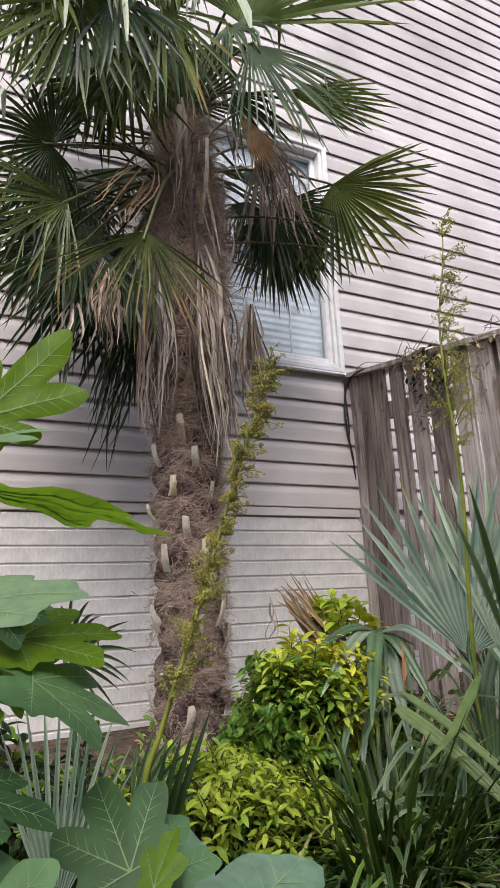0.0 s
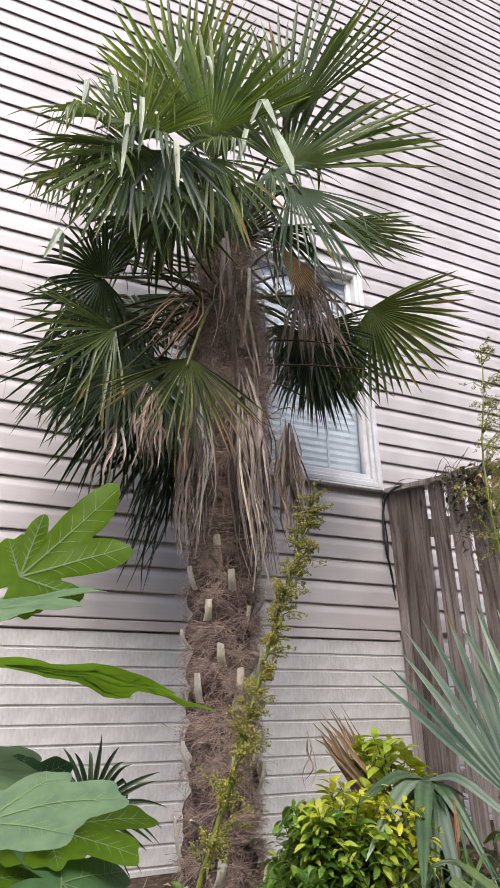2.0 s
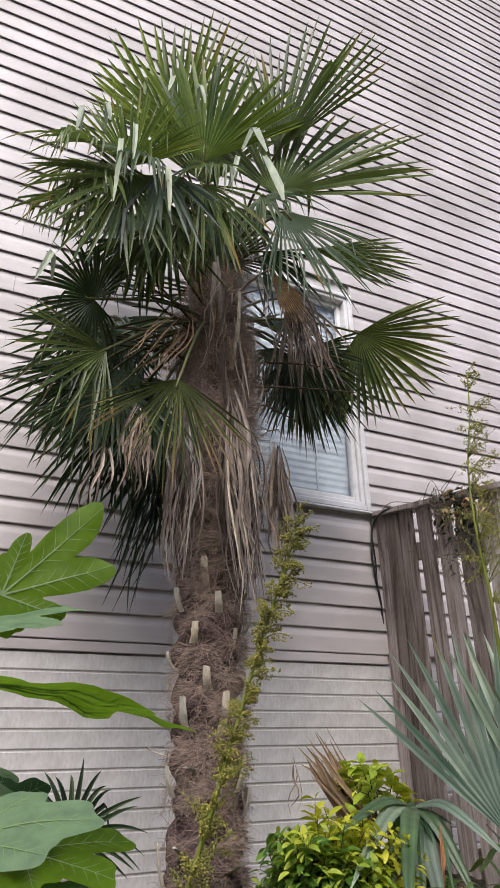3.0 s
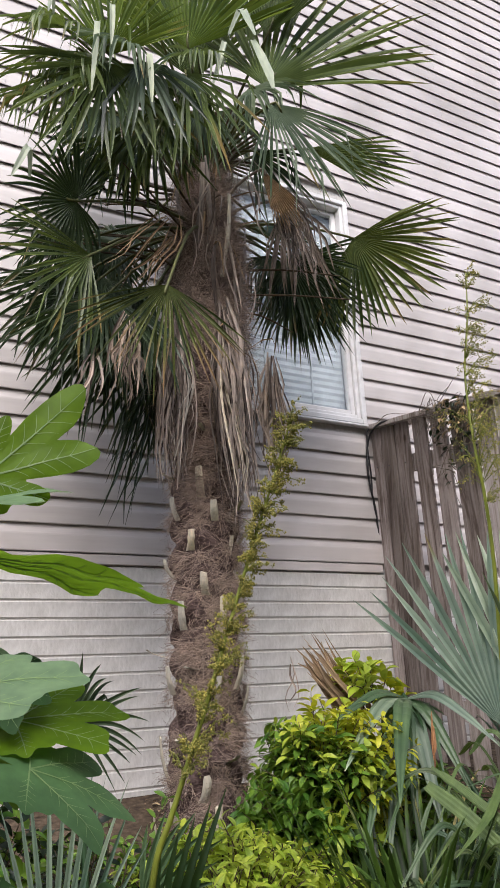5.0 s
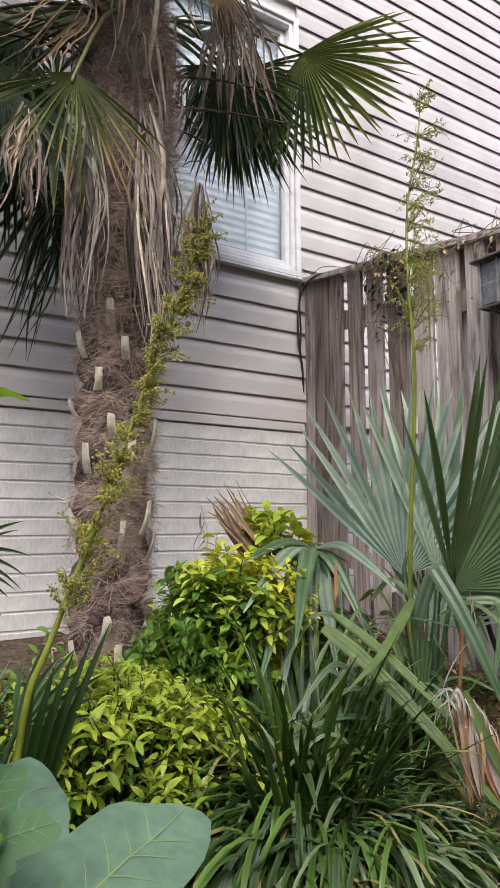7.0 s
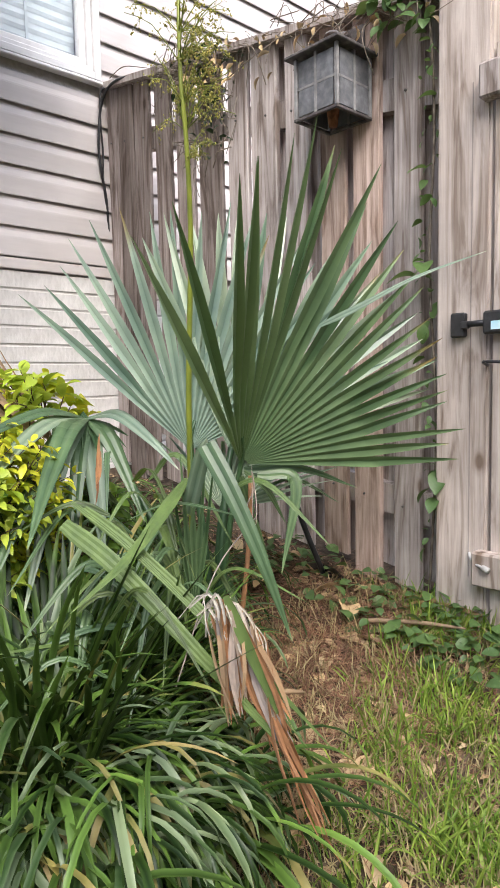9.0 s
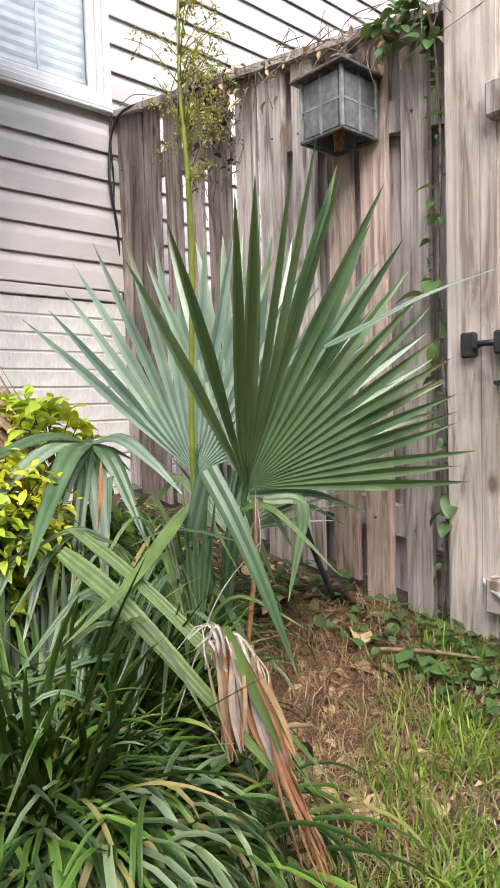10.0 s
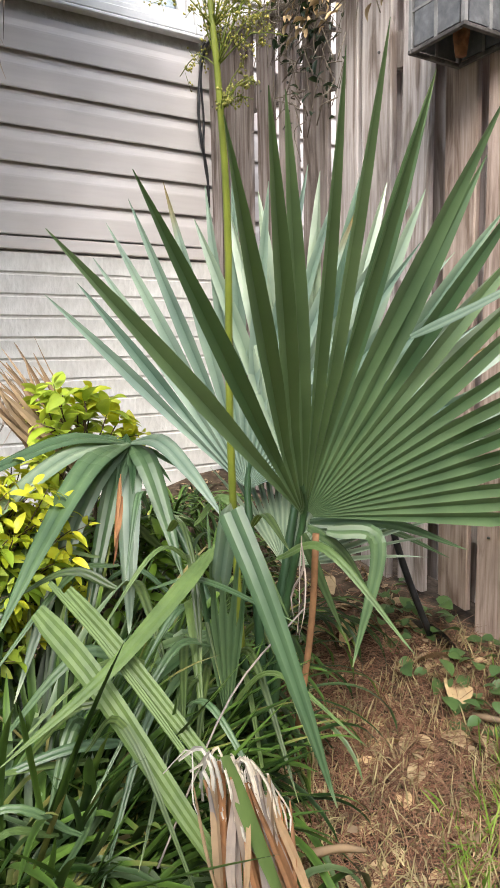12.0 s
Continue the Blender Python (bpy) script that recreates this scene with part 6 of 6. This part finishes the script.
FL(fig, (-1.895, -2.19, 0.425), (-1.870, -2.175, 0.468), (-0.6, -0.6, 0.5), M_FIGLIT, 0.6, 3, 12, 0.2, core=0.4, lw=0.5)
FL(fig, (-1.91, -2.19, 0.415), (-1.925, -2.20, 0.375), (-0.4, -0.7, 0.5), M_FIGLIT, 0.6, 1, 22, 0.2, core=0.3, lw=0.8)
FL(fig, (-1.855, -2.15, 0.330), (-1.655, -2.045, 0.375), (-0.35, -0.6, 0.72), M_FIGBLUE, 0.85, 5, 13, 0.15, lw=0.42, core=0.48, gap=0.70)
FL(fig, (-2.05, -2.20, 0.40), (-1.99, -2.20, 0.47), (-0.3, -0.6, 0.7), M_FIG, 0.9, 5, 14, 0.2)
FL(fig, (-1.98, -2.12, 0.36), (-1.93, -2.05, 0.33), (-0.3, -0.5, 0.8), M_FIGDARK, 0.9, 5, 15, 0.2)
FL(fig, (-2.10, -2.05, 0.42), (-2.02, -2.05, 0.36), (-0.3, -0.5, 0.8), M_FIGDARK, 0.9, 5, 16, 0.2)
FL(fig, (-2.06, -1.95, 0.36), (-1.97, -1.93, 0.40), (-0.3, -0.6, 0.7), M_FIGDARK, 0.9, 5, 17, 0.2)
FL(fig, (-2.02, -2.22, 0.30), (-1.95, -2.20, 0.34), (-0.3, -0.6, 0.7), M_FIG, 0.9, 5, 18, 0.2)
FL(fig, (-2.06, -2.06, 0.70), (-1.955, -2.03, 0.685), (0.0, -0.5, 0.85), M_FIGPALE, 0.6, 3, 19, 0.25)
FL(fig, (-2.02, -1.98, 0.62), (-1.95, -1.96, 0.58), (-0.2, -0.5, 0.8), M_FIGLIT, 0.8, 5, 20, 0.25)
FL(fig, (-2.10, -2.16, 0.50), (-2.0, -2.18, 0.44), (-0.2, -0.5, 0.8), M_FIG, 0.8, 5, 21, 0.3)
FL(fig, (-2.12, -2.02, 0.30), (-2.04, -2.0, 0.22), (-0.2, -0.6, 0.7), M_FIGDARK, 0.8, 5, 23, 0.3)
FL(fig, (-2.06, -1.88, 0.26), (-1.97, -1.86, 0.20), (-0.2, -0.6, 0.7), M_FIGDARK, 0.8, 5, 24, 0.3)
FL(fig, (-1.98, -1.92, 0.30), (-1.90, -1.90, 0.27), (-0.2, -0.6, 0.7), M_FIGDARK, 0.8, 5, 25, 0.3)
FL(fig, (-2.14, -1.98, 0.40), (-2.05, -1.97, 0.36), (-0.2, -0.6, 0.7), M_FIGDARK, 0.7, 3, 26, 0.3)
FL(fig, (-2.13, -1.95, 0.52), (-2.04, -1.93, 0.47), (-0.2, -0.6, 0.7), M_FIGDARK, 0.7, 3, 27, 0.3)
for k, (x, y, z) in enumerate(((-2.08, -2.00, 0.87), (-2.08, -2.10, 0.80), (-2.07, -2.07, 0.63), (-1.93, -2.15, 0.42), (-2.06, -2.18, 0.45))):
    part("branch", tube(spline([(-2.08 + 0.02 * k, -2.12, ground_z(-2.05, -2.12) - 0.02), (-2.10 + 0.03 * k, -2.12, 0.15), (x - 0.01, y - 0.01, z - 0.12), (x, y, z)], 14), [0.012 * (1 - 0.6 * i / 14) for i in range(15)], 6), M_TWIG, fig)
rel(fig)


# ---------- ivy and dry vines on the fence ----------
ivy = thing("ivy_vine", (-0.03, -1.57, 0.0), "ivy climbing between the fence and the gate post", "vine")
ivy_leaf = leaf_mesh("leaf", M_IVY, 0.05, 0.032, 0.3)
r = random.Random(21)
stem = spline([(-0.01, -1.56, 0.05), (-0.02, -1.585, 0.5), (-0.015, -1.56, 0.95), (-0.03, -1.58, 1.3), (-0.02, -1.55, 1.60), (-0.03, -1.48, 1.68)], 40)
part("stem", tube(stem, 0.004, 5), M_VINE, ivy)


def ivy_put(owner, p, d, scale=1.0):
    o = new("leaf", ivy_leaf)
    o.parent = owner
    o.matrix_basis = Matrix.Translation(-owner.location) @ aim(p, d, r) @ Matrix.Diagonal((scale,) * 3 + (1,))


for i in range(95):
    k = r.randrange(3, 40)
    p = stem[k] + V(-0.03 * r.random(), r.gauss(0, 0.013), r.uniform(-0.03, 0.03))
    ivy_put(ivy, p, V(r.uniform(-0.8, 0.1), r.uniform(-0.7, 0.7), r.uniform(-1.0, 0.2)), r.uniform(0.25, 0.85) if i % 9 else r.uniform(1.2, 1.6))
for c in ivy.children:
    if c.name.startswith("stem"):
        c.matrix_parent_inverse = Matrix.Translation(-ivy.location)

vines = thing("dry_vine", (-0.03, -1.0, 1.7), "tangle of dry vine stems and curled leaves on the fence top", "vine")
geos = []
for i in range(90):
    y = r.uniform(-1.62, -0.35)
    z = fence_top(y)
    p0 = V(-0.03, y, z + r.uniform(-0.02, 0.03))
    p1 = p0 + V(r.uniform(-0.05, 0.01), r.uniform(-0.12, 0.12), r.uniform(-0.08, 0.06))
    p2 = p1 + V(r.uniform(-0.03, 0.02), r.uniform(-0.12, 0.12), r.uniform(-0.14, 0.03))
    for p in (p1, p2):
        p.x = min(p.x, -0.012)
    geos.append(tube(spline([p0, p1, p2], 8), r.uniform(0.0007, 0.0018), 4))
for i in range(60):
    y = r.uniform(-0.84, -0.55)
    z = fence_top(y) - r.uniform(0.02, 0.35)
    p0 = V(-0.02, y, z)
    geos.append(tube(spline([p0, p0 + V(-0.02, r.uniform(-0.06, 0.06), r.uniform(-0.05, 0.05)), p0 + V(-0.006, r.uniform(-0.08, 0.08), r.uniform(-0.12, 0.02))], 6), r.uniform(0.001, 0.0022), 4))
part("stem_tangle", join(geos), M_VINE, vines)
dark_scrap = leaf_mesh("withered_leaf", M_PALMDARK, 0.03, 0.014, 0.6)
for i in range(110):
    y = r.gauss(-0.70, 0.08)
    o = new("withered_leaf", dark_scrap)
    o.parent = vines
    o.matrix_basis = Matrix.Translation(-vines.location) @ aim(V(-0.012 - 0.035 * r.random(), y, fence_top(y) + 0.03 - abs(r.gauss(0, 0.16))), V(r.uniform(-1, 0.2), r.uniform(-1, 1), r.uniform(-1, 0.3)), r)
dry_leaf = leaf_mesh("dry_leaf", M_LITTER, 0.034, 0.016, 0.7)
for i in range(90):
    y = r.choice((r.uniform(-1.6, -0.5), r.uniform(-0.85, -0.6)))
    o = new("dry_leaf", dry_leaf)
    o.parent = vines
    o.matrix_basis = Matrix.Translation(-vines.location) @ aim(V(-0.03 - 0.03 * r.random(), y, fence_top(y) + r.uniform(-0.12, 0.035)), V(r.uniform(-1, 0.2), r.uniform(-1, 1), r.uniform(-1, 0.3)), r)
for i in range(22):
    y = r.uniform(-1.62, -1.42)
    o = new("green_leaf", ivy_leaf)
    o.parent = vines
    o.matrix_basis = Matrix.Translation(-vines.location) @ aim(V(-0.03 - 0.05 * r.random(), y, fence_top(y) + r.uniform(-0.08, 0.06)), V(r.uniform(-1, 0.2), r.uniform(-1, 1), r.uniform(-1, 0.5)), r)
for c in vines.children:
    if c.name.startswith("stem_tangle"):
        c.matrix_parent_inverse = Matrix.Translation(-vines.location)

# green tree leaves beyond the fence and gate
tree = thing("neighbour_tree", (0.9, -1.9, -0.1), "green leafy branch showing over the fence and gate", "tree")
part("trunk", tube(spline([(0.9, -1.9, -0.3), (0.8, -1.85, 0.9), (0.55, -1.75, 1.75)], 10), [0.03 * (1 - 0.07 * i) for i in range(11)], 7), M_TWIG, tree)
for k, (x, y, z) in enumerate(((0.25, -1.30, 1.76), (0.25, -1.50, 1.74), (0.05, -1.86, 1.50), (0.1, -1.95, 1.62))):
    part("limb", tube(spline([(0.55, -1.75, 1.70), ((x + 0.55) / 2, (y - 1.75) / 2, 1.68), (x, y, z)], 6), 0.006, 5), M_TWIG, tree)
rel(tree)
tree_leaf = leaf_mesh("leaf", M_LIME, 0.08, 0.045, 0.2)
for k in range(70):
    x, y, z = r.choice(((0.25, -1.30, 1.74), (0.25, -1.50, 1.74), (0.03, -1.88, 1.52), (0.1, -1.95, 1.62)))
    o = new("leaf", tree_leaf)
    o.parent = tree
    o.matrix_basis = Matrix.Translation(-tree.location) @ aim(V(x + r.uniform(-0.06, 0.1), y + r.uniform(-0.09, 0.09), z + r.uniform(-0.06, 0.08)), V(r.uniform(-1, 0.3), r.uniform(-1, 1), r.uniform(-0.8, 0.3)), r)

# ---------- ground cover ----------
r = random.Random(33)
geos = []
for i in range(7500):
    x, y = r.gauss(-0.38, 0.26), r.gauss(-1.42, 0.26)
    if x > -0.02 or x < -1.2:
        continue
    a = r.uniform(0, 6.28)
    L = r.uniform(0.05, 0.13)
    p = V(x, y, ground_z(x, y) + r.uniform(0.002, 0.016))
    d = V(math.cos(a), math.sin(a), r.uniform(-0.05, 0.12))
    geos.append(ribbon([p, p + d * L * 0.5 + V(0, 0, 0.004), p + d * L], [0.0016, 0.0016, 0.0008], V(0, 0, 1), 0.0))
tagged(part("pine_straw", join(geos), M_STRAW), "reddish pine straw mulch on the soil", "mulch", kind="stuff")


def grass_field(name, count, region, material, label, hmin, hmax, w, seed, dens):
    rr = random.Random(seed)
    gs = []
    x0, x1, y0, y1 = region
    while len(gs) < count:
        x, y = rr.uniform(x0, x1), rr.uniform(y0, y1)
        if rr.random() > dens(x, y):
            continue
        p = V(x, y, ground_z(x, y) - 0.003)
        a = rr.uniform(0, 6.28)
        t = rr.uniform(0.1, 0.9)
        gs.append(blade(p, V(math.cos(a) * t, math.sin(a) * t, 1), rr.uniform(hmin, hmax), w * rr.uniform(0.6, 1.2), rr.uniform(0.1, 0.7), V(rr.uniform(-1, 1), rr.uniform(-1, 1), 0), 4, 0.3))
    return tagged(part(name, join(gs), material), label, "grass", kind="stuff")


def lawn(x, y):
    d = (x + 0.35) * 0.45 - (y + 1.56)
    return max(0.0, min(1.0, d * 2.6)) * (0.12 + 0.88 * max(0.0, min(1.0, 0.5 + 2.2 * noise.noise((x * 7, y * 7, 0)))))


grass_field("lawn_grass", 8800, (-1.0, -0.02, -2.4, -1.45), M_GRASS, "patchy green lawn grass", 0.04, 0.13, 0.0038, 41, lawn)
grass_field("dry_grass", 8500, (-1.1, -0.02, -2.4, -1.3), M_DRYGRASS, "dry straw-coloured grass among the lawn", 0.03, 0.10, 0.0025, 42, lambda x, y: 0.7)
grass_field("yard_grass", 9000, (-4.0, -1.0, -4.5, -1.7), M_GRASS, "green lawn grass", 0.04, 0.10, 0.005, 43, lambda x, y: 1.0 if y < -2.1 else 0.4)

cover_leaf = leaf_mesh("leaf", M_IVY, 0.036, 0.028, 0.25)
cover = thing("ivy_ground_cover", (-0.12, -1.5, ground_z(-0.12, -1.5)), "low ivy spreading at the foot of the fence", "ground cover")
for i in range(230):
    x, y = r.uniform(-0.26, -0.03), r.choice((r.uniform(-1.55, -1.05), r.uniform(-1.85, -1.55)))
    p = V(x, y, ground_z(x, y) + r.uniform(0.01, 0.07))
    a = r.uniform(0, 6.28)
    o = new("leaf", cover_leaf)
    o.parent = cover
    o.matrix_basis = Matrix.Translation(-cover.location) @ aim(p, V(math.cos(a), math.sin(a), r.uniform(-0.3, 0.3)), r)
scrap = random.Random(58)
scraps = [[], []]
for i in range(3000):
    x, y = scrap.uniform(-1.3, -0.03), scrap.uniform(-2.3, -0.05)
    a = scrap.uniform(0, 6.28)
    p = V(x, y, ground_z(x, y) + scrap.uniform(0.004, 0.014))
    d = V(math.cos(a), math.sin(a), scrap.uniform(-0.1, 0.25))
    L = scrap.uniform(0.012, 0.034)
    w = L * scrap.uniform(0.25, 0.6)
    scraps[i % 2].append(ribbon([p, p + d * L * 0.5 + V(0, 0, 0.003), p + d * L], [w * 0.5, w, w * 0.2], V(scrap.uniform(-0.5, 0.5), scrap.uniform(-0.5, 0.5), 1), scrap.uniform(-0.6, 0.6)))
tagged(part("leaf_litter", join(scraps[0]), M_LITTER), "scattered scraps of dry tan leaf litter", "leaf litter", kind="stuff")
tagged(part("brown_litter", join(scraps[1]), M_TAN), "scattered scraps of brown leaf litter", "leaf litter", kind="stuff")
litter_leaf = leaf_mesh("fallen_leaf", M_LITTER, 0.065, 0.038, 0.55)
for i in range(215):
    x, y = r.uniform(-0.85, -0.05), r.uniform(-2.2, -0.9)
    o = tagged(new("fallen_leaf", litter_leaf), "dry curled tan leaf fallen on the ground", "fallen leaf", "fallen leaves")
    a = r.uniform(0, 6.28)
    o.matrix_basis = aim(V(x, y, ground_z(x, y) + 0.006), V(math.cos(a), math.sin(a), r.uniform(-0.05, 0.15)), r) @ Matrix.Diagonal((r.uniform(0.55, 1.3) if i % 7 else r.uniform(1.4, 1.9),) * 3 + (1,))

for k, (a, b, w) in enumerate((((-0.022, -1.448, 0.050), (-0.058, -1.741, 0.058), 0.009), ((-0.235, -1.50, 0.035), (-0.13, -1.735, 0.045), 0.006), ((-0.735, -1.655, 0.060), (-0.665, -1.685, 0.055), 0.006))):
    tagged(part("fallen_stick", tube(spline([a, ((a[0] + b[0]) / 2, (a[1] + b[1]) / 2, (a[2] + b[2]) / 2 + 0.006), b], 8), [w, w * 1.1, w, w * 0.9, w, w * 0.95, w * 0.8, w * 0.7, w * 0.4], 6), M_TAN), "dry brown broken stalk lying by the fence", "stick", "fallen sticks")

spade = thing("small_spade", (-0.12, -1.27, 0.05), "dark small spade leaning by the fence foot", "spade")
part("handle", tube(spline([(-0.20, -1.20, 0.42), (-0.165, -1.235, 0.25), (-0.12, -1.275, 0.09)], 10), 0.0085, 7), M_BLACK, spade, "thin dark handle")
g = ground_z(-0.09, -1.31)
blade_v, blade_f = [], []
for i in range(7):
    for k in range(5):
        u, t = (k - 2) / 2, i / 6
        blade_v.append(V(-0.12 + 0.03 * t - 0.014 * u * u, -1.275 - 0.035 * t + 0.055 * u * (1 - 0.5 * t ** 3), 0.115 - (0.115 - g) * t))
for i in range(6):
    for k in range(4):
        blade_f.append((i * 5 + k, i * 5 + k + 1, i * 5 + k + 6, i * 5 + k + 5))
part("blade", (blade_v + [p + V(0.003, 0, 0) for p in blade_v], blade_f + [tuple(q + 35 for q in f[::-1]) for f in blade_f]), M_DARKMETAL, spade, "dark steel blade")
rel(spade)

# ---------- bricks of the wall's foot ----------
BH, BL, BJ = 0.0715, 0.203, 0.006
hb, hl, c = (BH - BJ) / 2, BL / 2, 0.004
prof = [(0.012, -hb), (-0.001, -hb), (-0.005, -hb + c), (-0.005, hb - c), (-0.001, hb), (0.012, hb)]
brick_mesh = mesh_of("brick", [V(x, y, z) for x in (-hl, hl) for y, z in prof], [(i, i + 1, i + 7, i + 6) for i in range(5)] + [(5, 4, 3, 2, 1, 0), (6, 7, 8, 9, 10, 11)], M_BRICK, smooth=False)
rest = []
for j in range(18):
    z = ZB - BH * (j + 0.5)
    for i in range(40):
        x = -5.0 + BL * (i + (0.5 if j % 2 else 0.0))
        dy = 0.0006 * noise.noise((x * 3, z * 9, 0))
        if -2.75 < x < 0.06 and j < 16:
            o = new("brick", brick_mesh)
            o.parent = wall
            o.matrix_basis = Matrix.Translation((x, dy, z)) @ Matrix.Rotation(0.006 * noise.noise((x * 9, z * 5, 2)), 4, "Y")
        else:
            rest.append(([v.co + V(x, dy, z) for v in brick_mesh.vertices], [tuple(p.vertices) for p in brick_mesh.polygons]))
part("brick_field", join(rest), M_BRICK, wall, kind="stuff", smooth=False)
